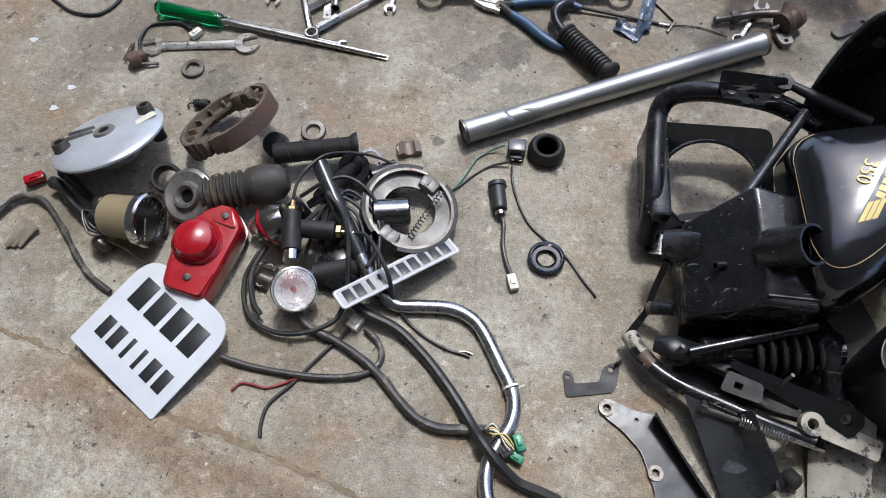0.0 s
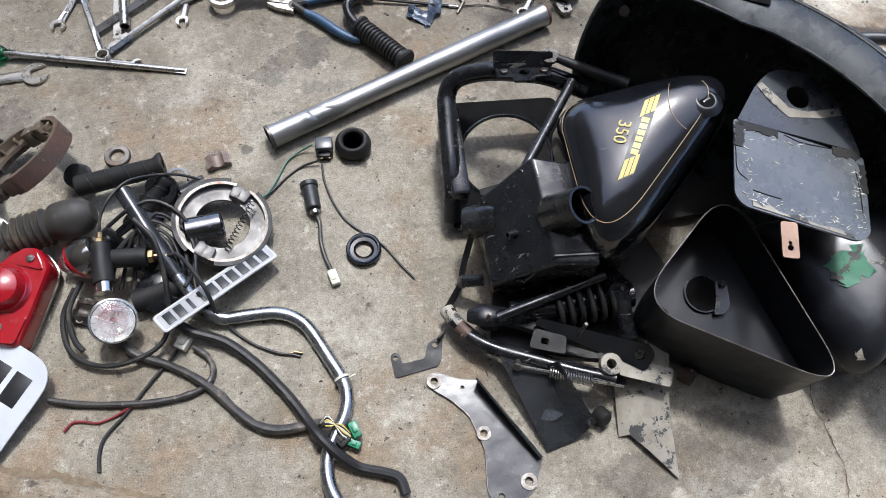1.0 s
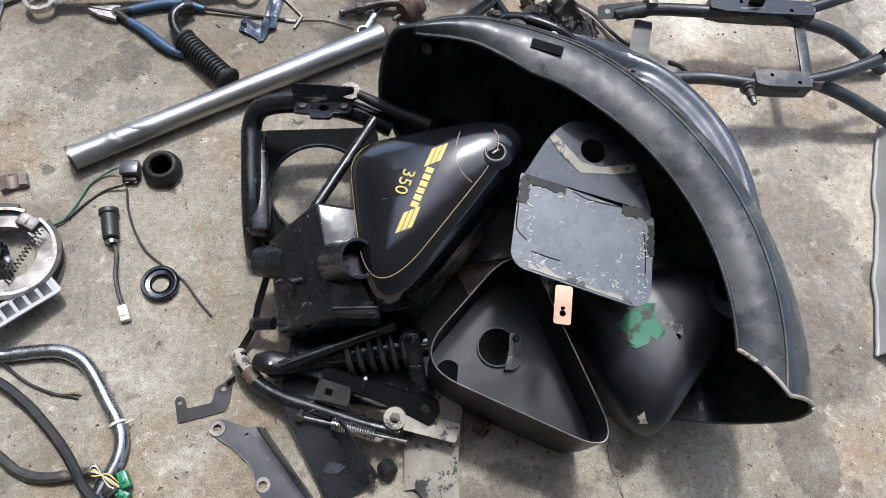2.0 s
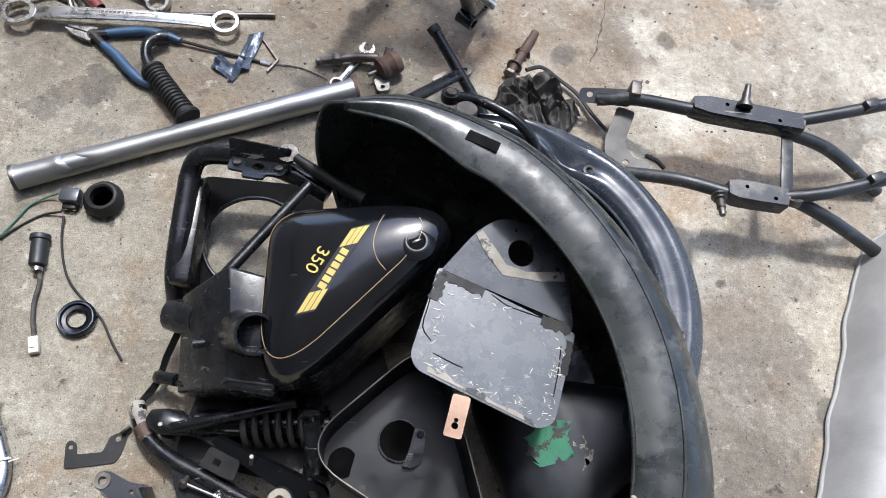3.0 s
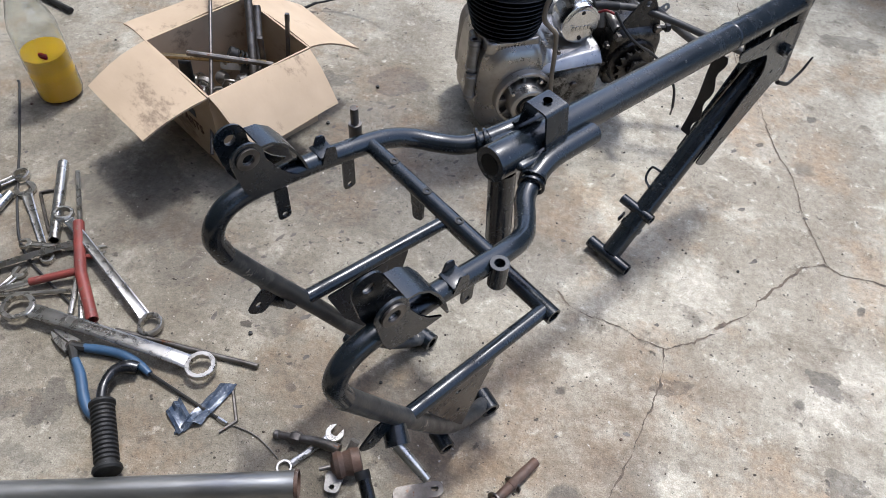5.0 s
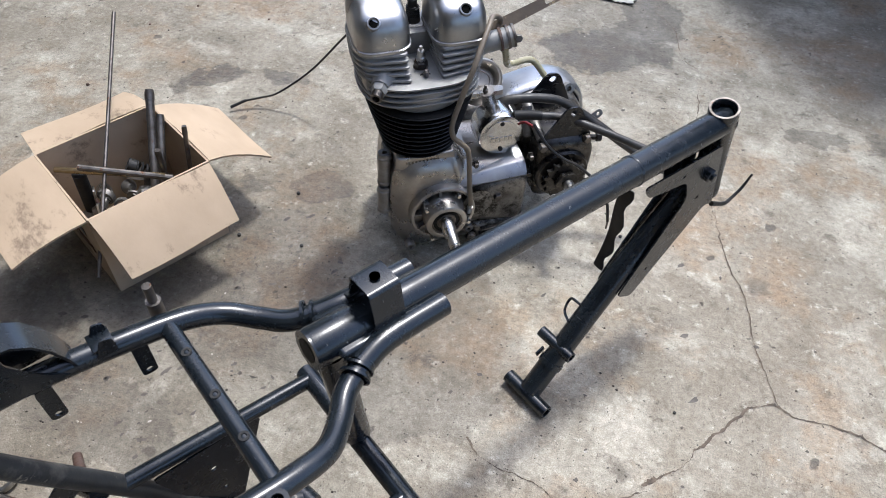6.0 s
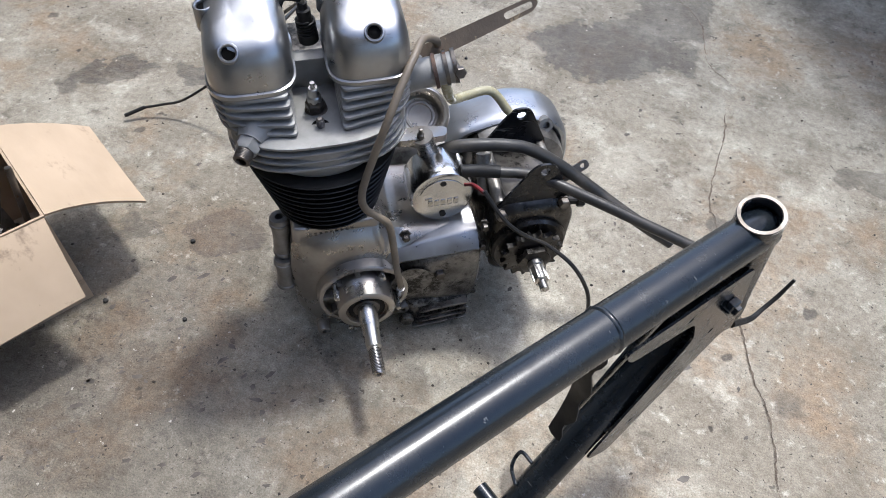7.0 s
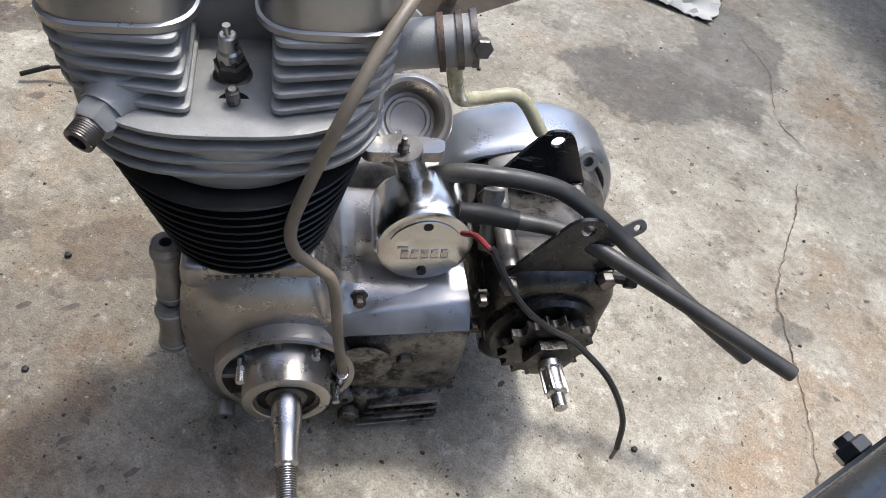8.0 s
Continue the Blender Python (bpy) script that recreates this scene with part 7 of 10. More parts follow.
def battery_carrier():
    c = thing("battery_carrier", "black tubular carrier with a round hoop and drilled bracket", "carrier")
    P = BLACK_PAINT
    part("loop", tube(B(), [(0.436, 0.66, 0.030), (0.440, 0.70, 0.085), (0.447, 0.80, 0.115), (0.453, 0.850, 0.130), (0.470, 0.868, 0.150), (0.51, 0.862, 0.172), (0.56, 0.845, 0.186), (0.62, 0.825, 0.190), (0.68, 0.795, 0.180)], 0.0165, 16, 6), P, c)
    ring = [(0.552 + 0.086 * math.cos(t), 0.764 + 0.078 * math.sin(t)) for t in np.linspace(0, 2 * math.pi, 37)[:-1]]
    # plate coloured black to stand for the deep shade round the hoop
    part("side_plate", plate(B(), rounded([(0.440, 0.655), (0.655, 0.665), (0.665, 0.865), (0.455, 0.875)], 0.02, 4), 0.003, [ring], None, lambda v: (v.x, v.y, v.z + 0.045 + 0.25 * (v.y - 0.77))), SHADE_BLACK, c)
    part("hole_lip", tube(B(), [(x, y, 0.047 + 0.25 * (y - 0.77)) for x, y in ring + ring[:1]], 0.0035, 8, 1), P, c)
    m = Matrix.Translation((0.575, 0.822, 0.208)) @ pose(0, 0, 0, -24, -6, -10)
    br = part("bracket", plate(B(), rounded([(-0.045, -0.018), (-0.018, -0.020), (-0.018, -0.032), (0.016, -0.032), (0.016, -0.020), (0.042, -0.018), (0.046, 0.014), (-0.048, 0.014)], 0.006, 3), 0.004, [circle(0, -0.004, 0.009, 16)], m), P, c)
    for x in (-0.033, 0.032):
        part("bolt", hexnut(B(), m @ pose(x, -0.004, 0.004), 0.007, 0.005), OLD_STEEL, br)
    part("flange", plate(B(), rounded([(-0.048, 0), (0.05, 0), (0.05, 0.024), (-0.048, 0.03)], 0.003, 2), 0.003, (), Matrix.Translation((0.575, 0.838, 0.205)) @ pose(0, 0, 0, 55, -6, -10)), P, c)
    part("strut", rod(B(), (0.652, 0.798, 0.205), (0.535, 0.640, 0.195), 0.0085, 14), P, c)
    part("corner_foot", plate(B(), rounded([(-0.025, -0.02), (0.06, -0.03), (0.07, 0.0), (-0.02, 0.02)], 0.01, 3), 0.003, (), pose(0.462, 0.662, 0.022, 0, -8, 0)), P, c)
    part("strap_end", plate(B(), rounded([(-0.03, -0.006), (0.03, -0.004), (0.028, 0.006), (-0.03, 0.006)], 0.004, 2), 0.002, (), pose(0.52, 0.700, 0.05, 20, 0, 10)), DULL_BLACK, c)
    part("post_wall", block(B(), 0.034, 0.185, 0.09, 0.008, pose(0.453, 0.765, 0.062, 4, 0, -2)), P, c)
    return c


air_box()
battery_carrier()

# ---- spanners and other hand tools ----
def ring_end(bm, m, ro, ri, t):
    """A ring whose bore has twelve points."""
    loops = []
    for r, z in ((1, -t / 2 + 0.001), (1, t / 2 - 0.001), (2, t / 2), (0, t / 2), (0, -t / 2), (2, -t / 2), (1, -t / 2 + 0.001)):
        loop = []
        for k in range(48):
            q = 2 * math.pi * k / 48
            rr = (ri * (0.94 + 0.07 * abs(math.sin(6 * q))), ro, ro - 0.001)[r]
            loop.append(m @ Vector((rr * math.cos(q), rr * math.sin(q), z)))
        loops.append(loop)
    loft(bm, loops, (False, False))
    bmesh.ops.remove_doubles(bm, verts=bm.verts, dist=1e-7)


def jaw(bm, m, w, t):
    """An open jaw whose mouth points along x, a little turned."""
    r = w * 1.05
    pts = [(r * math.cos(a), r * math.sin(a)) for a in np.linspace(radians(40), radians(320), 18).tolist()]
    pts += [(w * 0.95, -w * 0.52), (-w * 0.15, -w * 0.5), (-w * 0.35, -w * 0.2), (-w * 0.35, w * 0.2), (-w * 0.15, w * 0.5), (w * 0.95, w * 0.52)]
    plate(bm, [Vector(p) for p in pts], t, (), m, z0=-t / 2)


def shank(bm, a, b, w0, w1, t, lift=0.0):
    """A flat waisted shank with rounded edges from a to b; lift: cranked by so much in its middle."""
    a, b = Vector(a), Vector(b)
    d = (b - a).normalized()
    s = Vector((-d.y, d.x, 0)).normalized()
    up = d.cross(s) * -1
    up = up if up.z > 0 else -up
    loops = []
    for k in range(13):
        q = k / 12
        c = a.lerp(b, q) + up * lift * math.sin(math.pi * q) ** 0.5
        w = (w0 + (w1 - w0) * q) * (1 + 0.18 * (2 * q - 1) ** 2)
        loops.append([c + s * w * x + up * t * z for x, z in ((-1, -0.3), (-0.8, -0.5), (0.8, -0.5), (1, -0.3), (1, 0.3), (0.75, 0.5), (0.55, 0.36), (-0.55, 0.36), (-0.75, 0.5), (-1, 0.3))])
    loft(bm, loops)


def spanner(a, b, ends, size, label, mat=None, lift=0.0, tilt=0.0):
    """A double-ended spanner; ends: 'o' open or 'r' ring; size: half the jaw's or ring's width at each end."""
    mat = mat or TOOL_STEEL
    a, b = Vector(a), Vector(b)
    d = (b - a).normalized()
    sp = thing("spanner", label, "spanner", group="spanners on the floor")
    bm = B()
    shank(bm, a + d * size[0] * 0.9, b - d * size[1] * 0.9, size[0] * 0.42, size[1] * 0.42, 0.006, lift)
    part("shank", bm, mat, sp)
    for p, e, s, away in ((a, ends[0], size[0], -d), (b, ends[1], size[1], d)):
        yaw = math.degrees(math.atan2(away.y, away.x))
        bm = B()
        if e == "r":
            ring_end(bm, Matrix.Translation(p) @ pose(0, 0, 0, tilt, 0, yaw), s, s * 0.72, 0.012)
            part("ring_end", bm, mat, sp)
        else:
            jaw(bm, Matrix.Translation(p) @ pose(0, 0, 0, 0, 0, yaw + 15), s, 0.006)
            part("open_jaw", bm, mat, sp)
    return sp


LARGE = spanner((0.055, 1.238, 0.022), (0.442, 1.246, 0.022), "rr", (0.031, 0.028), "large chrome double ring spanner lying across the pliers", lift=0.008)
spanner((-0.012, 1.465, 0.020), (0.303, 1.295, 0.012), "rr", (0.020, 0.024), "cranked steel double ring spanner among the tools", lift=0.012, tilt=10)
spanner((-0.500, 1.085, 0.0045), (-0.311, 1.098, 0.0045), "oo", (0.021, 0.024), "steel double open-ended spanner on the floor")
spanner((-0.144, 1.503, 0.006), (0.020, 1.362, 0.006), "or", (0.022, 0.014), "steel combination spanner, jaw up, in the tool heap")
spanner((-0.174, 1.532, 0.012), (-0.30, 1.32, 0.012), "rr", (0.017, 0.017), "steel ring spanner at the edge of the tools")
spanner((-0.039, 1.374, 0.014), (0.113, 1.413, 0.014), "oo", (0.012, 0.012), "small open-ended spanner under the tool heap")
spanner((-0.008, 1.313, 0.006), (-0.031, 1.196, 0.006), "oo", (0.014, 0.012), "small worn open-ended spanner")
spanner((0.666, 1.130, 0.004), (0.722, 1.214, 0.012), "ro", (0.014, 0.015), "small bright combination spanner beside the fuel tap")

spanner((-0.182, 1.120, 0.012), (-0.230, 1.290, 0.012), "rr", (0.014, 0.013), "steel ring spanner crossing the screwdriver", lift=0.006)
spanner((-0.275, 1.215, 0.005), (-0.225, 1.33, 0.008), "oo", (0.014, 0.012), "short open-ended spanner at the edge of the tools")
spanner((-0.360, 1.154, 0.010), (-0.119, 1.098, 0.006), "oo", (0.008, 0.0095), "slim open-ended spanner beside the screwdriver")


def panel(t, a, b, w, z, bars_):
    """The sunk name panel of a spanner's shank, with stamped marks."""
    a, b = Vector(a), Vector(b)
    m = Matrix.Translation((a + b) / 2 + Vector((0, 0, z))) @ pose(0, 0, 0, 0, 0, math.degrees(math.atan2(b.y - a.y, b.x - a.x)))
    L = (b - a).length / 2
    out, inn = rounded([(-L, -w), (L, -w), (L, w), (-L, w)], w * 0.9, 5), rounded([(-L + 0.0015, -w + 0.0015), (L - 0.0015, -w + 0.0015), (L - 0.0015, w - 0.0015), (-L + 0.0015, w - 0.0015)], w * 0.8, 5)
    part("rim", plate(B(), out, 0.0008, [inn], m), TOOL_STEEL, t)
    for k in range(bars_):
        part("stamped_mark", block(B(), 0.0045, 0.004, 0.0006, 0, m @ pose(-L * 0.35 + 0.0075 * k, 0, 0.0003)), OLD_STEEL, t)


panel(LARGE, (0.165, 1.2405, 0.022), (0.315, 1.2435, 0.022), 0.0075, 0.0145, 8)


def screwdriver():
    s = thing("screwdriver", "long flat screwdriver with a clear green plastic handle", "screwdriver")
    A, C, E = Vector((-0.510, 1.180, 0.017)), Vector((-0.363, 1.1455, 0.015)), Vector((-0.027, 1.069, 0.004))
    L = (C - A).length
    m = to(A, C)
    prof = [(0.0, 0.0), (0.010, 0.001), (0.0145, 0.006), (0.0155, 0.016), (0.0150, 0.045), (0.0135, 0.075), (0.0125, 0.095), (0.0145, 0.105), (0.0155, 0.112), (0.0155, L - 0.012), (0.012, L - 0.004), (0, L - 0.004)]
    part("handle", lathe(B(), prof, 12, m), GREEN_CLEAR, s, "clear green plastic handle")
    part("handle_core", lathe(B(), [(0.0, 0.012), (0.008, 0.014), (0.008, L - 0.012), (0, L - 0.012)], 10, m), GREEN, s)
    part("shaft", tube(B(), [C - (C - A).normalized() * 0.04, C.lerp(E, 0.9), E], [0.0058, 0.0058, 0.0050], 12, 1), TOOL_STEEL, s)
    part("blade", block(B(), 0.013, 0.0022, 0.028, 0.0004, to(E - (E - C).normalized() * 0.012, E + (E - C))), TOOL_STEEL, s)


screwdriver()


def bars():
    g = "bars among the tools"
    def bar(name, pts, r, mt, label, hollow=0.0, seg=14, n=5):
        return solo(name, tube(B(), pts, r, seg, n, hollow), mt, label, "bar", group=g)
    bar("box_spanner", [(-0.113, 1.596, 0.012), (0.008, 1.402, 0.012)], 0.0115, TOOL_STEEL, "dull steel tubular box spanner", 0.002, 18, 1)
    bar("steel_tube", [(-0.160, 1.478, 0.012), (-0.150, 1.321, 0.012), (-0.142, 1.19, 0.012)], 0.010, TOOL_STEEL, "dull steel tube among the tools", 0.002, 18, 1)
    bar("steel_tube", [(-0.167, 1.462, 0.020), (-0.20, 1.33, 0.014)], 0.010, TOOL_STEEL, "second dull steel tube among the tools", 0.002, 16, 1)
    bar("tommy_bar", [(0.246, 1.264, 0.006), (0.533, 1.288, 0.006)], 0.0052, OLD_STEEL, "thin steel tommy bar with an upset end", 0, 12, 1)
    bar("steel_rod", [(-0.077, 1.220, 0.008), (0.119, 1.310, 0.012)], 0.0045, TOOL_STEEL, "thin bright steel rod", 0, 10, 1)
    bar("steel_rod", [(0.112, 1.334, 0.014), (0.145, 1.264, 0.006)], 0.0055, TOOL_STEEL, "short steel rod under the red handle", 0, 10, 1)
    bar("steel_rod", [(0.114, 1.343, 0.006), (0.172, 1.261, 0.006)], 0.0065, TOOL_STEEL, "short flat steel rod under the red handle", 0, 8, 1)
    bar("allen_key", [(-0.021, 1.420, 0.004), (-0.10, 1.498, 0.004), (-0.108, 1.508, 0.004), (-0.086, 1.526, 0.004)], 0.0035, OLD_STEEL, "bent hexagon key in the tool heap", 0, 6, 3)
    bar("wheel_lever", [(-0.205, 1.183, 0.010), (-0.099, 1.262, 0.014), (0.054, 1.407, 0.020)], 0.0085, TOOL_STEEL, "square steel lever lying over the tools", 0, 4, 1)
    flat = thing("flat_bar", "flat steel bar with a drilled end", "bar", group=g)
    part("strip", plate(B(), rounded([(-0.008, 0.0), (0.008, 0.0), (0.008, 0.16), (-0.008, 0.16)], 0.004, 3), 0.004, [circle(0.0, 0.010, 0.003, 10)], pose(-0.158, 1.165, 0.004, 0, 0, 1)), TOOL_STEEL, flat)
    bar("socket_extension", [(-0.28, 1.47, 0.02), (-0.24, 1.473, 0.02), (-0.199, 1.477, 0.02), (-0.188, 1.474, 0.02)], [0.018, 0.018, 0.016, 0.008], DULL_BLACK, "dark socket with a steel end", 0, 16, 3)
    bar("thin_cable", [(-0.40, 1.80, 0.004), (-0.381, 1.782, 0.004), (-0.245, 1.61, 0.004), (-0.120, 1.445, 0.004), (-0.030, 1.357, 0.004), (0.129, 1.285, 0.004)], 0.003, CABLE_BLACK, "thin black cable running under the tools", 0, 8, 6)
    t = thing("tee_wrench", "steel tee wrench with red painted handle tubes", "wrench")
    part("stem", rod(B(), (-0.069, 1.585, 0.010), (0.045, 1.442, 0.020), 0.0055, 6), TOOL_STEEL, t)
    part("handle_tube", tube(B(), [(0.033, 1.454, 0.022), (0.115, 1.348, 0.024), (0.200, 1.263, 0.018)], 0.0115, 14, 1, hollow=0.002), RED_PAINT, t, "chipped red handle tube")
    part("side_tube", rod(B(), (0.112, 1.350, 0.024), (0.033, 1.296, 0.016), 0.008, 12), RED_PAINT, t, "chipped red side tube")
    part("side_rod", rod(B(), (0.033, 1.296, 0.016), (-0.15, 1.152, 0.011), 0.0055, 10), TOOL_STEEL, t)
    part("socket_end", rod(B(), (-0.134, 1.165, 0.011), (-0.174, 1.133, 0.010), 0.0095, 6), TOOL_STEEL, t)
    part("collar", rod(B(), (0.100, 1.385, 0.022), (0.122, 1.395, 0.022), 0.005, 10), RED_PAINT, t)
    rnd = random.Random(12)
    for k in range(26):
        x, y = rnd.uniform(-0.4, 1.9), rnd.uniform(1.3, 2.9)
        r = rnd.uniform(0.0025, 0.0055)
        solo("pebble", lathe(B(), [(0, 0), (r, r * 0.3), (r * 0.8, r * 1.1), (0, r * 1.4)], 7, pose(x, y, 0, 0, 0, rnd.uniform(0, 90))), DULL_BLACK if k % 3 else RUST, "small dark crumb of grit on the floor", "grit", group="grit on the floor")


bars()


def pliers():
    p = thing("pliers", "combination pliers with worn blue plastic grips", "pliers")
    J = Vector((0.196, 1.204, 0.012))
    tip = Vector((0.143, 1.219, 0.011))
    for s in (-1, 1):
        d = (tip - J).normalized()
        n = Vector((-d.y, d.x, 0)) * s
        pts = [J + n * 0.004, J + n * 0.017 - d * 0.002, J.lerp(tip, 0.6) + n * 0.013, tip + n * 0.004, tip + n * 0.0015, J + n * 0.0015]
        bm = plate(B(), [Vector((q.x, q.y)) for q in pts], 0.011, (), Matrix.Translation((0, 0, 0.004)))
        part("jaw", bm, TOOL_STEEL, p)
    part("pivot", lathe(B(), [(0.011, 0), (0.011, 0.0135), (0.005, 0.0145), (0, 0.0145)], 18, pose(J.x, J.y, 0.003)), OLD_STEEL, p)
    part("neck", tube(B(), [J, (0.210, 1.190, 0.012), (0.222, 1.178, 0.012)], [0.010, 0.008, 0.007], 10, 3), DULL_BLACK, p)
    part("grip", tube(B(), [(0.218, 1.182, 0.012), (0.246, 1.159, 0.012), (0.274, 1.128, 0.012), (0.300, 1.105, 0.012), (0.322, 1.096, 0.011)], [0.008, 0.0095, 0.010, 0.009, 0.007], 14, 5), BLUE_GRIP, p, "blue plastic grip")
    part("neck", tube(B(), [J, (0.222, 1.209, 0.012)], [0.010, 0.008], 10, 1), DULL_BLACK, p)
    part("grip", tube(B(), [(0.218, 1.209, 0.012), (0.250, 1.216, 0.012), (0.288, 1.221, 0.012), (0.330, 1.214, 0.012), (0.360, 1.204, 0.011)], [0.008, 0.009, 0.0095, 0.009, 0.006], 14, 5), BLUE_GRIP, p, "blue plastic grip")
    t = thing("thin_screwdriver", "thin dark screwdriver shaft lying by the pliers", "screwdriver")
    part("shaft", rod(B(), (0.356, 1.206, 0.010), (0.520, 1.171, 0.003), 0.0032, 8), DULL_BLACK, t)
    part("tip", rod(B(), (0.515, 1.172, 0.0035), (0.535, 1.168, 0.003), 0.0042, 8), TOOL_STEEL, t)
    k = solo("hex_key", tube(B(), [(0.513, 1.230, 0.003), (0.545, 1.183, 0.003), (0.546, 1.176, 0.003), (0.530, 1.150, 0.003)], 0.003, 6, 3), OLD_STEEL, "small bent steel hexagon key", "key")
    w = solo("thin_wire", tube(B(), [(0.535, 1.170, 0.003), (0.581, 1.168, 0.003), (0.61, 1.160, 0.003), (0.647, 1.142, 0.003)], 0.0014, 6, 5), OLD_STEEL, "thin stiff wire with a blob at its end", "wire")
    rnd = random.Random(5)
    grid = []
    for i in range(12):
        u = i / 11
        c = Vector((0.502, 1.236)).lerp(Vector((0.476, 1.135)), u * 1.6) if u < 0.62 else Vector((0.476, 1.135)).lerp(Vector((0.428, 1.168)), (u - 0.62) / 0.38)
        row = []
        for j in range(6):
            v = (j - 2.5) / 5
            row.append((c.x + v * 0.030 * (1 if u < 0.62 else 0.4), c.y + v * (0.008 if u < 0.62 else 0.030), 0.003 + 0.009 * rnd.random()))
        grid.append(row)
    solo("plastic_wrap", sheet(B(), grid, 0.0008), FOIL, "crumpled dark blue shiny plastic wrapper", "wrapper")


pliers()


def kick_lever():
    k = thing("kick_starter", "kick starter lever with a ribbed black rubber pedal", "lever")
    part("lever", tube(B(), [(0.338, 1.203, 0.020), (0.322, 1.198, 0.024), (0.305, 1.180, 0.026), (0.306, 1.150, 0.026), (0.322, 1.118, 0.026)], [0.012, 0.013, 0.010, 0.009, 0.009], 14, 5), BLACK_PAINT, k)
    A, C = Vector((0.322, 1.122, 0.026)), Vector((0.405, 1.018, 0.026))
    L = (C - A).length
    prof = [(0.0, 0.0), (0.021, 0.0), (0.0225, 0.002), (0.0225, 0.006)]
    z = 0.010
    while z < L - 0.022:
        prof += [(0.0175, z), (0.0205, z + 0.002), (0.0205, z + 0.0045), (0.0175, z + 0.0065)]
        z += 0.0082
    prof += [(0.0175, L - 0.012), (0.0235, L - 0.009), (0.0245, L - 0.004), (0.022, L), (0, L)]
    part("rubber", lathe(B(), prof, 26, to(A, C)), RUBBER, k, "ribbed black pedal rubber")


kick_lever()


def fuel_tap():
    f = thing("fuel_tap", "rusty cast fuel tap with a steel union pipe", "tap")
    part("pipe", tube(B(), [(0.628, 1.178, 0.012), (0.66, 1.180, 0.016), (0.70, 1.186, 0.020), (0.745, 1.185, 0.024)], [0.006, 0.0075, 0.0085, 0.009], 14, 4), OLD_STEEL, f)
    part("union_nut", hexnut(B(), to((0.655, 1.180, 0.016), (0.75, 1.186, 0.022)), 0.0125, 0.018), OLD_STEEL, f)
    part("cone", lathe(B(), [(0.004, 0), (0.008, 0.003), (0.008, 0.010), (0.005, 0.014)], 14, to((0.622, 1.177, 0.011), (0.66, 1.180, 0.014))), OLD_STEEL, f)
    M = to((0.752, 1.158, 0.024), (0.80, 1.190, 0.026))
    part("body", lathe(B(), [(0.012, -0.008), (0.022, -0.004), (0.024, 0.004), (0.020, 0.012), (0.022, 0.022), (0.024, 0.026), (0.021, 0.040), (0.012, 0.042)], 22, M), RUST, f)
    part("diaphragm", lathe(B(), [(0.0, -0.010), (0.010, -0.010), (0.018, -0.005), (0.019, 0.0)], 22, M), RUST, f, "rusted reddish face")
    part("spigot", rod(B(), M @ Vector((0, 0, -0.008)), M @ Vector((0, 0.002, -0.030)), 0.004, 10), OLD_STEEL, f)
    part("lug", plate(B(), rounded([(-0.012, -0.035), (0.012, -0.035), (0.016, 0.0), (-0.016, 0.0)], 0.008, 3), 0.008, [circle(0, -0.026, 0.0045, 10)], pose(0.752, 1.150, 0.006, 0, 0, 10)), CAST_ALU, f)
    part("boss", rod(B(), (0.762, 1.19, 0.02), (0.766, 1.205, 0.034), 0.008, 12), CAST_ALU, f)


fuel_tap()


def axle():
    a = thing("wheel_axle", "rusty wheel axle with two washers", "axle")
    A, C = Vector((1.012, 1.180, 0.013)), Vector((1.070, 1.290, 0.011))
    part("shaft", lathe(B(), [(0.0, -0.006), (0.006, -0.004), (0.0085, 0.0), (0.0085, 0.055), (0.0095, 0.056), (0.0095, 0.098), (0.0088, 0.10), (0.0088, 0.12), (0.005, 0.122), (0, 0.122)], 18, to(A, C)), RUST, a)
    for z in (0.018, 0.062):
        part("washer", lathe(B(), [(0.0098, z), (0.0165, z), (0.0165, z + 0.003), (0.0098, z + 0.003)], 22, to(A, C, 0) @ pose(0, 0, 0, 8, 0, 0), True), OLD_STEEL, a)
    part("nut", hexnut(B(), to(A - Vector((0.004, 0.008, 0)), C), 0.0135, 0.009), OLD_STEEL, a)


axle()


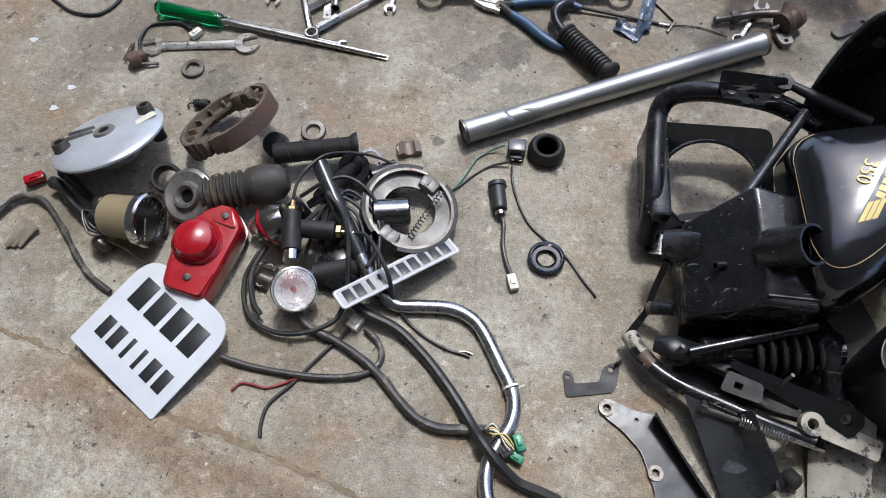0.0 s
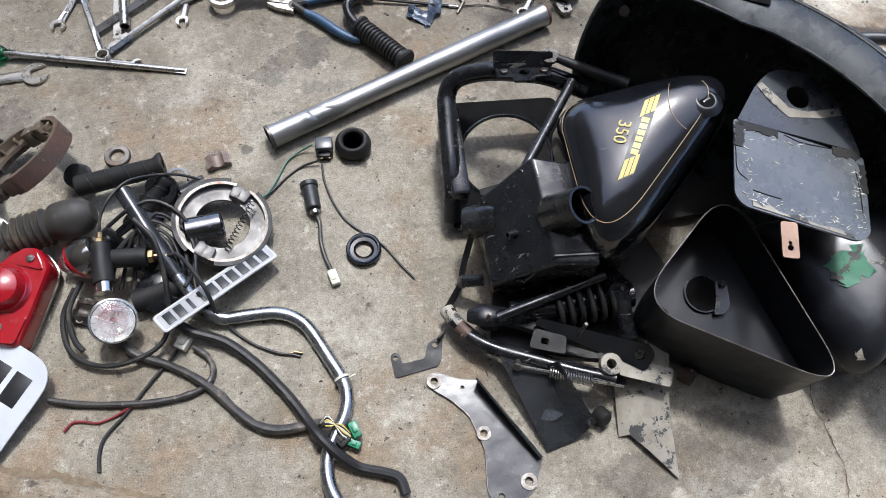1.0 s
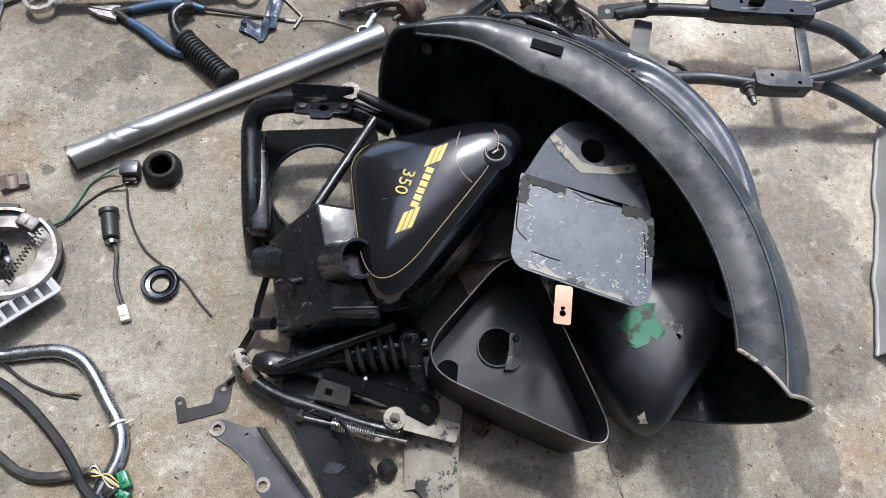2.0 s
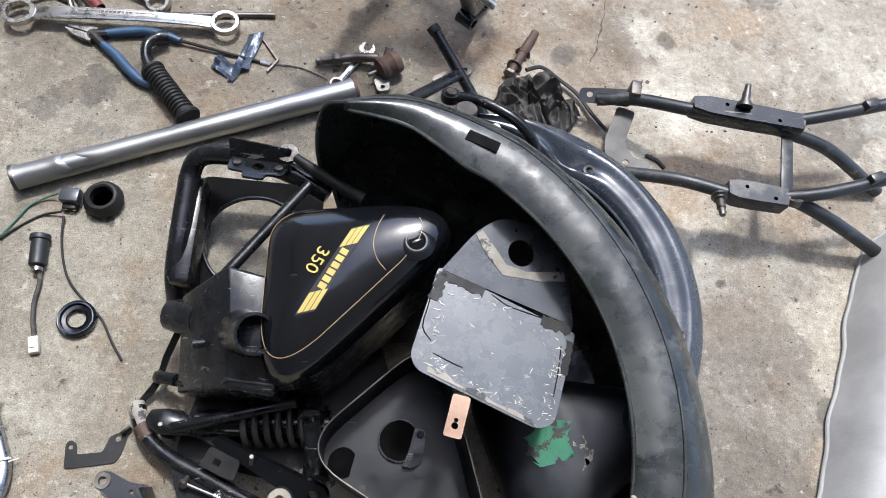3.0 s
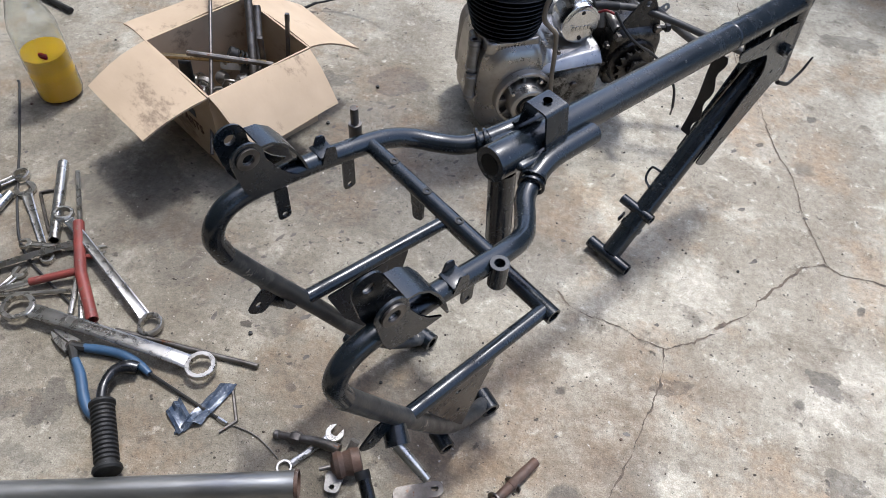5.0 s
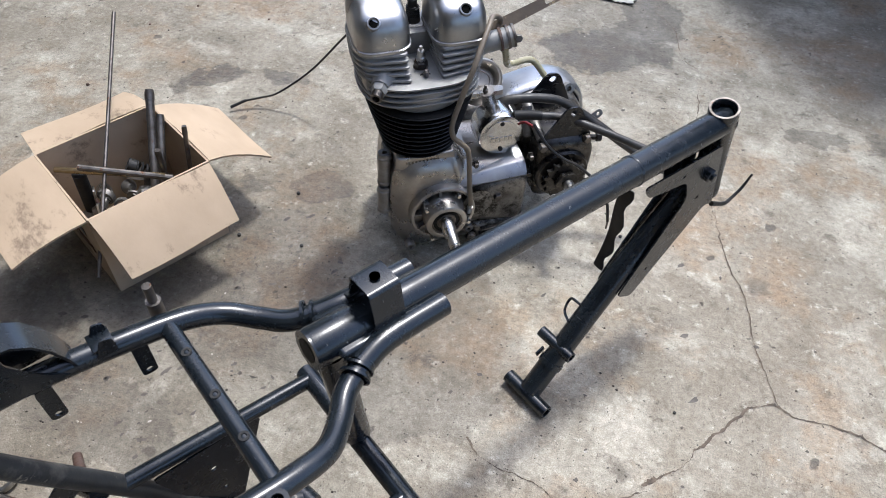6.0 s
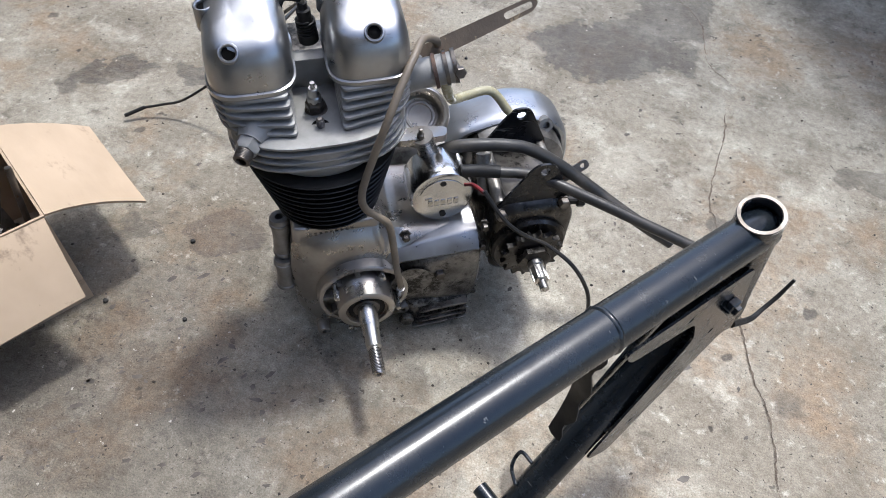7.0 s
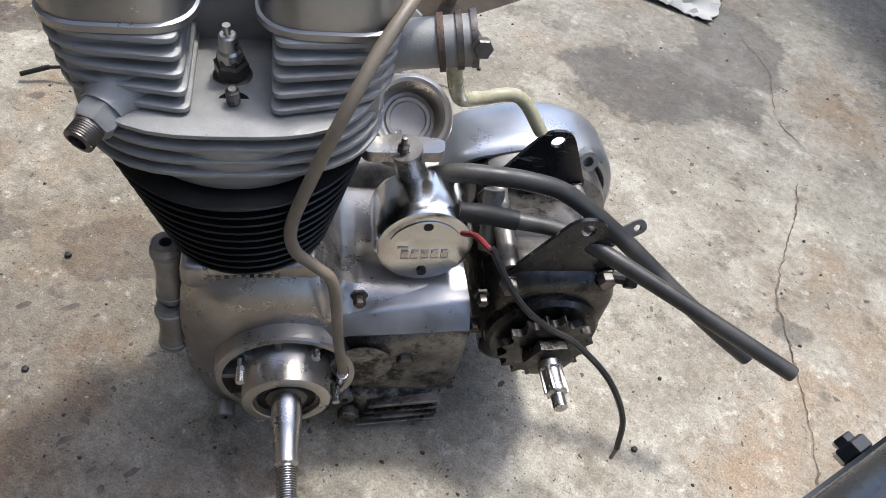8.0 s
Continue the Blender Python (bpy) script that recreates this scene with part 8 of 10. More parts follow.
# ---- swinging arm and stays by the mudguards ----
def swinging_arm():
    s = thing("rear_subframe", "worn grey-black steel rear subframe with two forked arms", "subframe")
    P = DUSTY_FRAME
    for side, pts, low, stud, y in ((1, [(1.170, 1.092, 0.062), (1.236, 1.079, 0.088), (1.345, 1.034, 0.124), (1.43, 1.023, 0.13)], [(1.50, 1.006, 0.118), (1.60, 0.985, 0.095), (1.74, 0.950, 0.0125)], (1.415, 1.035, 0.145), 1),
                                    (-1, [(1.185, 0.935, 0.060), (1.292, 0.902, 0.10), (1.39, 0.868, 0.113), (1.45, 0.855, 0.115)], [(1.49, 0.872, 0.105), (1.58, 0.840, 0.085), (1.73, 0.797, 0.0125)], (1.355, 0.866, 0.115), -1)):
        part("front_tube", tube(B(), pts, 0.0125, 16, 4, hollow=0.003), P, s)
        a = Vector(pts[2]) + Vector((-0.02, 0.012 if side > 0 else 0.010, 0))
        b = Vector((1.525, 1.012, 0.130)) if side > 0 else Vector((1.475, 0.862, 0.115))
        d = (b - a).normalized()
        n = Vector((-d.y, d.x, 0))
        bm = B()
        prof = [(-0.018, -0.020), (0.018, -0.020), (0.0205, -0.016), (0.0205, 0.011), (0.018, 0.015), (-0.018, 0.015), (-0.0205, 0.011), (-0.0205, -0.016)]
        loft(bm, [[a.lerp(b, q) + n * x * w + Vector((0, 0, z)) for x, z in prof] for q, w in ((0.0, 0.62), (0.015, 0.70), (0.15, 1.0), (0.5, 1.02), (0.985, 0.92), (1.0, 0.88))])
        arm = part("channel", bm, FRAME_PAINT if side > 0 else P, s)
        part("end_collar", lathe(B(), [(0.0115, -0.002), (0.0150, -0.001), (0.0150, 0.004), (0.0115, 0.005)], 18, to(b, b + d), True), OLD_STEEL, s)
        for q, x in ((0.30, 0.006), (0.78, -0.008)):
            c = a.lerp(b, q) + n * x
            part("drilled_hole", lathe(B(), [(0.0036, 0.0), (0.0, 0.0)], 12, pose(c.x, c.y, c.z + 0.0154)), SHADE_BLACK, arm)
        up = (Vector((1.60, 1.035, 0.145)), Vector((1.70, 1.055, 0.16))) if side > 0 else (Vector((1.545, 0.873, 0.13)), Vector((1.68, 0.905, 0.15)))
        part("upper_tube", tube(B(), [b - d * 0.03, *up], 0.0115, 14, 3), P, s)
        part("lower_tube", tube(B(), [Vector(pts[3]) + Vector((0, 0, -0.008)), *low], 0.0125, 14, 4), P, s)
        e = Vector(stud)
        f = e + Vector((0.012 if side > 0 else -0.006, 0.052 * side, 0.012))
        part("shock_stud", lathe(B(), [(0.0145, 0), (0.0145, 0.004), (0.0110, 0.006), (0.0110, 0.011), (0.0078, 0.012), (0.0078, 0.030), (0.0058, 0.031), (0.0058, 0.044), (0.0045, 0.046), (0, 0.046)], 16, to(e, f)), OLD_STEEL, s, "bare steel shock absorber stud")
        c = Vector(low[0]) + Vector((0.0, 0.012 * side, 0.010))
        part("round_boss", lathe(B(), [(0.007, 0), (0.0145, 0), (0.0145, 0.014), (0.007, 0.014)], 18, pose(c.x, c.y, c.z - 0.002, 20 * side, 0, 0), True), OLD_STEEL, s)
        part("end_clip", block(B(), 0.028, 0.018, 0.030, 0.004, pose(up[1].x - 0.05, up[1].y - 0.01, up[1].z - 0.002, 0, 0, 20)), P, s)
    part("cross_plate", block(B(), 0.022, 0.135, 0.005, 0.0015, pose(1.495, 0.940, 0.114, 3, 0, -10)), P, s)
    part("front_plate", plate(B(), rounded([(-0.018, -0.075), (0.030, -0.080), (0.032, -0.055), (0.060, -0.058), (0.068, -0.036), (0.034, -0.028), (0.016, 0.0), (0.034, 0.075), (0.0, 0.085), (-0.02, 0.01)], 0.006, 3), 0.003, [circle(0.020, -0.040, 0.006, 12), circle(0.006, -0.066, 0.005, 12)], pose(1.200, 1.000, 0.052, 0, -8, -8)), PRESSED, s, "worn dark pressed plate with holes")
    part("end_tab", plate(B(), rounded([(-0.055, -0.015), (0.045, -0.018), (0.045, 0.016), (-0.055, 0.012)], 0.010, 4), 0.004, [circle(-0.035, 0, 0.006, 12)], pose(1.190, 1.098, 0.066, 24, -12, -10)), P, s)
    part("end_clamp", block(B(), 0.020, 0.032, 0.030, 0.003, pose(1.232, 1.092, 0.094, 0, 0, -10)), OLD_STEEL, s)
    part("wire_stub", tube(B(), [(1.262, 0.985, 0.04), (1.285, 0.978, 0.035), (1.300, 0.965, 0.03)], 0.0045, 8, 4), DULL_BLACK, s)
    return s


swinging_arm()


def stays():
    t = thing("tee_bracket", "black tubular tee-shaped stay leaning on the mudguards", "bracket")
    part("bar", rod(B(), (0.838, 1.086, 0.235), (0.935, 0.958, 0.165), 0.0095, 14), BLACK_PAINT, t)
    part("arm", rod(B(), (0.877, 1.012, 0.212), (0.738, 0.866, 0.284), 0.0095, 14), BLACK_PAINT, t)
    part("weld", lathe(B(), [(0.0095, -0.006), (0.0125, 0), (0.0095, 0.006)], 14, to((0.877, 1.012, 0.212), (0.838, 1.086, 0.235))), BLACK_PAINT, t)
    part("end_cap", rod(B(), (0.834, 1.090, 0.237), (0.841, 1.081, 0.233), 0.0108, 14), RUBBER, t)
    part("leg", rod(B(), (0.935, 0.958, 0.165), (0.955, 0.96, 0.01), 0.0095, 12), BLACK_PAINT, t)
    s = thing("mudguard_stay", "bent black mudguard stay with bolted eye", "stay")
    part("rod", tube(B(), [(0.872, 0.934, 0.262), (0.89, 0.930, 0.268), (0.92, 0.915, 0.275), (0.958, 0.892, 0.275), (0.985, 0.870, 0.262), (1.00, 0.850, 0.24), (1.006, 0.83, 0.20)], 0.0085, 14, 6), BLACK_PAINT, s)
    part("eye", lathe(B(), [(0.0, -0.008), (0.0145, -0.008), (0.0145, 0.006), (0.0, 0.006)], 18, pose(0.862, 0.936, 0.262, -20, 0, 0)), BLACK_PAINT, s)
    part("bolt", hexnut(B(), pose(0.862, 0.934, 0.267, -20, 0, 0), 0.009, 0.008), OLD_STEEL, s)
    part("lamp_stud", lathe(B(), [(0.017, -0.03), (0.017, 0.004), (0.0155, 0.006), (0, 0.006)], 22, pose(0.882, 0.889, 0.292, -15, 0, 0)), OLD_STEEL, s, "bare round bolt head")
    tab = thing("steel_tab", "pale flat steel tab with a slot", "tab")
    part("strip", plate(B(), rounded([(-0.045, -0.012), (0.040, -0.014), (0.040, 0.014), (-0.045, 0.012)], 0.013, 5), 0.004, [rounded([(0.020, -0.004), (0.032, -0.004), (0.032, 0.004), (0.020, 0.004)], 0.003, 2)], pose(0.896, 1.170, 0.004, 0, 0, 28)), OLD_STEEL, tab)
    lug = thing("steel_lug", "grey flat lug with a round eye, under the stays", "lug")
    part("strip", plate(B(), rounded([(-0.05, -0.012), (0.024, -0.013), (0.024, 0.013), (-0.05, 0.012)], 0.012, 4), 0.005, [circle(0.012, 0, 0.006, 12)], pose(0.962, 1.03, 0.03, 0, -20, 40)), FRAME_PAINT, lug)


stays()


def rag():
    """A crumpled cloth: sharp folds in a heap, with a tail that trails off."""
    n = 120
    bm = B()
    rows = []
    for i in range(n + 1):
        row = []
        for j in range(n + 1):
            u, v = 2 * i / n - 1, 2 * j / n - 1
            a, r = math.atan2(v, u), max(abs(u), abs(v))
            edge = 1 + 0.26 * noise.noise(Vector((math.cos(a) * 1.7, math.sin(a) * 1.7, 4))) + 0.16 * noise.noise(Vector((math.cos(a) * 5, math.sin(a) * 5, 9)))
            x, y = 0.080 * u * math.sqrt(1 - v * v / 2) * edge, 0.088 * v * math.sqrt(1 - u * u / 2) * edge
            q = Vector((x * 44 + y * 20, y * 17 - x * 14, 0))
            q += Vector((noise.noise(q * 0.6 + Vector((5, 0, 0))), noise.noise(q * 0.6 + Vector((0, 7, 0))), 0)) * 2.1
            fold = 1 - abs(noise.noise(q)) * 2.2
            fine = 1 - abs(noise.noise(q * 2.4 + Vector((2, 2, 2)))) * 2.2
            h = 0.004 + (0.024 + 0.024 * max(0, fold) ** 1.3 + 0.0045 * max(0, fine)) * (1 - r ** 4) + 0.010 * max(0, fold) * r
            row.append(bm.verts.new((1.055 + x + 0.012 * noise.noise(q * 0.8), 1.092 + y + 0.012 * noise.noise(q * 0.8 + Vector((9, 9, 0))), max(0.002, h))))
        rows.append(row)
    for a, b in zip(rows, rows[1:]):
        for i in range(n):
            bm.faces.new((a[i], a[i + 1], b[i + 1], b[i]))
    r = solo("rag", bm, CLOTH, "crumpled oily black rag on the floor", "rag")
    solo("rubber_strap", tube(B(), [(1.04, 1.175, 0.03), (1.075, 1.190, 0.022), (1.11, 1.170, 0.014), (1.145, 1.140, 0.012), (1.172, 1.095, 0.012), (1.195, 1.06, 0.014), (1.21, 1.03, 0.03)], 0.0048, 10, 6, flat=0.6), RUBBER, "flat black rubber strap trailing from the rag", "strap")
    # a pale cover at the edge of the place: upright sides with folds, top drawn tight, hem on the floor
    c = thing("fabric_cover", "pale grey fabric cover draped over a low box", "cover")
    rows = []
    for i in range(13):
        row = []
        for j in range(29):
            y = 0.36 + 0.50 * j / 28
            fold = 0.003 * math.sin(j * 0.6) + 0.0015 * math.sin(j * 1.3 + 1)
            up = min(1, i / 6)
            end = 0.05 * max(0, (j - 24) / 4) ** 2
            x = 0.40 * (y - 0.40) + (1.512 + 0.050 * up + fold * (1.2 - up) + end if i <= 6 else 1.562 + fold * 0.2 + end + 0.05 * (i - 6))
            row.append((x, y, 0.004 + 0.085 * math.sin(up * math.pi / 2) + (0.004 * math.sin(i + j * 0.5) if i > 6 else 0)))
        rows.append(row)
    part("drape", sheet(B(), rows, 0.003), SHEET_CLOTH, c)
    part("end_panel", sheet(B(), [[(x, y + 0.002, z) for x, y, z in (r[-1], (r[-1][0] + 0.02, r[-1][1] + 0.012, max(0.004, r[-1][2] * 0.55)), (r[-1][0] + 0.02, r[-1][1] + 0.02, 0.004))] for r in rows[6:]], 0.003), SHEET_CLOTH, c)
    part("hem", tube(B(), [Vector(p) + Vector((-0.002, 0, 0.003)) for p in rows[0]], 0.004, 8, 1), SHEET_CLOTH, c)


rag()


def far_things():
    rnd = random.Random(9)
    grid = []
    for i in range(22):
        row = []
        for j in range(18):
            u, v = i / 21 - 0.5, j / 17 - 0.5
            q = Vector((u * 5, v * 5, 2))
            h = 0.004 + 0.08 * abs(noise.noise(q)) * max(0, 1 - 3.6 * (u * u + v * v)) + 0.02 * abs(noise.noise(q * 3))
            row.append((0.93 + 0.20 * u + 0.02 * noise.noise(q * 1.5), 3.38 + 0.16 * v, h))
        grid.append(row)
    solo("crumpled_cloth", sheet(B(), grid, 0.002), SHEET_CLOTH, "crumpled grey-white cloth on the floor", "cloth")
    solo("screwdriver", tube(B(), [(0.85, 3.335, 0.03), (0.90, 3.36, 0.035), (0.98, 3.37, 0.04)], [0.012, 0.014, 0.01], 12, 4), FOIL, "blue-black tool handle in the cloth", "tool")
    # the parked van whose wheel stands at the edge of the place and whose body shades the floor there
    car = thing("parked_van", "dark parked van with black tyres at the far edge", "van", pose(1.72, 3.88, 0, 0, 0, -13))
    prof = [(-0.75, 0.36), (-0.78, 0.70), (-0.66, 1.02), (-0.45, 1.10), (0.05, 2.20), (2.60, 2.45), (3.30, 2.30), (3.38, 0.60), (3.30, 0.34), (2.95, 0.30), (0.5, 0.30)]
    out = rounded(prof, 0.12, 4)
    loops = [[(p[0] + (1.3 - p[0]) * q, y, p[1] + (0.75 - p[1]) * q) for p in out] for y, q in ((0.02, 0.05), (0.06, 0.01), (0.16, 0.0), (1.45, 0.0), (1.55, 0.01), (1.60, 0.05))]
    part("body", loft(B(), loops), GLOSS_BLACK, car)
    for x0, x1 in ((0.10, 0.85), (0.98, 1.85), (1.98, 2.85)):
        win = rounded([(x0 + (0.0 if x0 > 0.5 else 0.02), 1.12), (x1, 1.12), (x1, 1.68), (x0 + (0.0 if x0 > 0.5 else 0.30), 1.66)], 0.06, 4)
        part("side_window", plate(B(), win, 0.012, (), Matrix(((1, 0, 0, 0), (0, 0, -1, 0.064), (0, 1, 0, 0), (0, 0, 0, 1)))), BOX_BLACK, car, "dark tinted side window")
    part("bumper", block(B(), 0.10, 1.45, 0.16, 0.03, pose(-0.77, 0.80, 0.46)), RUBBER, car)
    for y in (0.30, 1.32):
        part("headlamp", lathe(B(), [(0.0, 0.03), (0.06, 0.022), (0.085, 0.0), (0.085, -0.05)], 24, pose(-0.755, y, 0.80, 0, -90, 0)), POLISHED, car, "round headlamp")
    ring = [(0.185, -0.085), (0.24, -0.098), (0.285, -0.092), (0.300, -0.07), (0.300, 0.07), (0.285, 0.092), (0.24, 0.098), (0.185, 0.085)]
    for x in (0.0, 2.5):
        for y in (0.0, 1.55):
            w = part("wheel", lathe(B(), [(0.19, 0.08), (0.17, 0.06), (0.06, 0.05), (0.05, 0.07), (0, 0.07)], 40, pose(x, y, 0.30, 90, 0, 0)), CAST_ALU, car)
            part("tyre", lathe(B(), ring, 56, pose(x, y, 0.30, 90, 0, 0), closed=True), RUBBER, w)


far_things()

# ---- electrical parts and small fittings ----
def drum_plate():
    d = thing("brake_plate", "polished aluminium brake drum plate, scuffed, propped on its hub", "brake plate", pose(-0.500, 0.822, 0.070, -24, -8, 14))
    part("disc", lathe(B(), [(0.0, 0.006), (0.020, 0.006), (0.070, 0.004), (0.096, -0.001), (0.102, -0.006), (0.102, -0.010), (0.094, -0.012), (0, -0.012)], 56), DISC_ALU, d)
    part("centre_boss", lathe(B(), [(0.010, 0.004), (0.010, 0.010), (0.018, 0.010), (0.021, 0.004)], 28, closed=True), CAST_ALU, d)
    part("bore", lathe(B(), [(0.0095, 0.0075), (0, 0.0075)], 18), DULL_BLACK, d)
    for x, y, r in ((-0.074, -0.018, 0.014), (0.068, 0.042, 0.013)):
        part("pivot_boss", lathe(B(), [(r * 0.55, 0.0), (r * 0.55, 0.016), (r * 0.9, 0.017), (r, 0.014), (r * 1.15, 0.0)], 22, pose(x, y, 0.001), True), OLD_STEEL, d)
        part("pivot_bore", lathe(B(), [(r * 0.54, 0.009), (0, 0.009)], 14, pose(x, y, 0.001)), DULL_BLACK, d)
    for y in (0.004, 0.020):
        part("torque_rib", block(B(), 0.05, 0.005, 0.010, 0.002, pose(-0.048, y + 0.004, 0.006, 0, 0, 4)), CAST_ALU, d)
    part("boss_patch", plate(B(), rounded([(-0.02, -0.012), (0.02, -0.008), (0.018, 0.012), (-0.018, 0.008)], 0.006, 3), 0.0015, (), pose(0.072, 0.015, 0.0032, 0, 0, 30)), WHITE_PLASTIC, d)
    part("hub", lathe(B(), [(0.040, -0.012), (0.040, -0.048), (0.020, -0.050), (0, -0.050)], 30), CAST_ALU, d)
    part("lever_stub", rod(B(), (0.085, 0.0, -0.01), (0.085, 0.0, -0.035), 0.012, 14), DULL_BLACK, d)


drum_plate()


def shoe_pair(name, label, mat, lining, m, r=0.075, w=0.022, gap=14, ribs=6):
    """Two curved brake shoes facing each other, each a flange, a web and a lining."""
    s = thing(name, label, "brake shoes", m, group="brake shoes")
    for half in (0, 1):
        a0, a1 = 180 * half + gap, 180 * half + 180 - gap
        def arc(ri, ro, z0, z1, n=20, b0=a0, b1=a1):
            bm, loops = B(), []
            for k in range(n + 1):
                a = radians(b0 + (b1 - b0) * k / n)
                c, q = math.cos(a), math.sin(a)
                loops.append([(ri * c, ri * q, z0), (ro * c, ro * q, z0), (ro * c, ro * q, z1), (ri * c, ri * q, z1)])
            return loft(bm, loops)
        part("flange", arc(r - 0.005, r, -w / 2, w / 2), mat if ribs else OLD_STEEL, s)
        part("web", arc(r - (0.024 if ribs else 0.030), r - 0.004, -0.003, 0.003), mat, s)
        part("lining", arc(r, r + (0.004 if ribs else 0.007), -w / 2, w / 2, 20, a0 + 8, a1 - 8), lining, s)
        for k in range(ribs):
            a = radians(a0 + 18 + (a1 - a0 - 36) * k / 5)
            part("rib", block(B(), 0.018, 0.004, w * 0.8, 0.001, pose((r - 0.012) * math.cos(a), (r - 0.012) * math.sin(a), 0, 0, 0, math.degrees(a))), mat, s)
        for a in (a0 - 4, a1 + 4):
            part("shoe_end", block(B(), 0.024, 0.020, w * 0.9, 0.003, pose((r - 0.014) * math.cos(radians(a)), (r - 0.014) * math.sin(radians(a)), 0, 0, 0, a)), mat, s)
    return s


shoe_pair("brake_shoes", "pair of brown rusty brake shoes lying tilted", BROWN_SHOE, RUST, Matrix.Translation((-0.286, 0.855, 0.072)) @ Vector((-0.40, 0.33, 0.81)).to_track_quat("Z", "Y").to_matrix().to_4x4() @ Matrix.Rotation(radians(35), 4, "Z"), 0.086, 0.034)
shoe_pair("brake_shoes", "pair of grey aluminium brake shoes under the number plate", SHOE_GREY, DULL_BLACK, pose(0.040, 0.702, 0.036, 14, 4, 60), 0.076, 0.030, 10, 0)
solo("return_spring", coil(B(), Vector((0.095, 0.735, 0.045)), Vector((0.045, 0.650, 0.040)), 0.0045, 0.0011, 14, 6, 10), DARK_CHROME, "short return spring between the grey brake shoes", "spring")


def boot():
    A, C = Vector((-0.315, 0.716, 0.045)), Vector((-0.150, 0.752, 0.055))
    prof = [(0.020, 0.0), (0.027, 0.002)]
    for k in range(6):
        z = 0.008 + 0.0115 * k
        prof += [(0.027, z), (0.0325, z + 0.004), (0.0325, z + 0.006), (0.027, z + 0.010)]
    prof += [(0.028, 0.080), (0.0325, 0.086), (0.0345, 0.098), (0.0335, 0.120), (0.029, 0.137), (0.018, 0.149), (0.0, 0.153)]
    solo("rubber_boot", lathe(B(), prof, 30, to(A, C)), BOOT_RUBBER, "dusty black rubber intake boot with bellows", "boot")
    solo("rubber_ring", lathe(B(), [(0.019, 0.0), (0.026, 0.0), (0.027, 0.003), (0.027, 0.026), (0.025, 0.030), (0.020, 0.030), (0.019, 0.026)], 30, pose(-0.393, 0.762, 0.018, 18, 10, 0), True), RUBBER, "black rubber bush with a notched rim", "bush")
    d = thing("spring_cup", "grey steel spring cup disc with a raised hub", "disc", pose(-0.338, 0.712, 0.050, 24, -12, 0) @ Matrix.Scale(1.22, 4))
    part("disc", lathe(B(), [(0.010, 0.004), (0.014, 0.010), (0.018, 0.010), (0.021, 0.002), (0.034, 0.004), (0.039, 0.0), (0.040, -0.006), (0.030, -0.010), (0.010, -0.010)], 36, closed=True), CAST_ALU, d)
    part("bore", lathe(B(), [(0.0098, 0.0), (0, 0.0)], 16), DULL_BLACK, d)
    part("tube", rod(B(), (0, 0, -0.008), (0.01, -0.005, -0.045), 0.016, 16), ALU, d)


boot()


def speedometer():
    s = thing("speedometer", "beige-bodied speedometer with a chrome bezel and black dial", "gauge")
    A, C = Vector((-0.468, 0.672, 0.048)), Vector((-0.375, 0.655, 0.062))
    M = to(A, C)
    part("body", lathe(B(), [(0.0, -0.002), (0.030, -0.002), (0.036, 0.004), (0.038, 0.060), (0.041, 0.066)], 36, M), BEIGE, s)
    part("bezel", lathe(B(), [(0.041, 0.066), (0.046, 0.068), (0.047, 0.080), (0.044, 0.084), (0.039, 0.082), (0.039, 0.070)], 40, M, True), CHROME, s)
    part("dial", lathe(B(), [(0.040, 0.070), (0.0, 0.070)], 36, M), GAUGE_FACE, s)
    for k in range(14):
        a = radians(-40 + 20 * k)
        part("tick", block(B(), 0.006, 0.0015, 0.0008, 0, M @ pose(0.033 * math.cos(a), 0.033 * math.sin(a), 0.0706, 0, 0, math.degrees(a))), WHITE_PLASTIC, s)
    part("needle", block(B(), 0.028, 0.0018, 0.001, 0, M @ pose(-0.010, -0.006, 0.0725, 0, 0, 35)), WHITE_PLASTIC, s)
    g = part("glass", lathe(B(), [(0.0395, 0.0775), (0.0, 0.0795), (0.0, 0.081), (0.0395, 0.079)], 36, M, True), GLASS, s)
    g.visible_shadow = False
    for p in ((-0.490, 0.70, 0.035), (-0.478, 0.632, 0.022)):
        part("bulb_holder", lathe(B(), [(0.0, -0.010), (0.014, -0.010), (0.017, -0.006), (0.017, 0.004), (0.012, 0.010), (0.012, 0.026)], 20, to(p, A + Vector((0.03, 0, 0)))), OLD_STEEL, s)
    for k, c in enumerate((CABLE_BLACK, CABLE_BLACK, OLD_STEEL)):
        part("wire", tube(B(), [(-0.484, 0.690 - 0.01 * k, 0.040), (-0.505, 0.672, 0.050 + 0.006 * k), (-0.490, 0.650 - 0.008 * k, 0.052), (-0.468, 0.640, 0.040)], 0.0022, 8, 5), c, s)
    part("stay_wire", tube(B(), [(-0.472, 0.632, 0.035), (-0.44, 0.622, 0.03), (-0.412, 0.608, 0.02), (-0.400, 0.603, 0.018)], 0.002, 8, 4), BRASS, s)


speedometer()


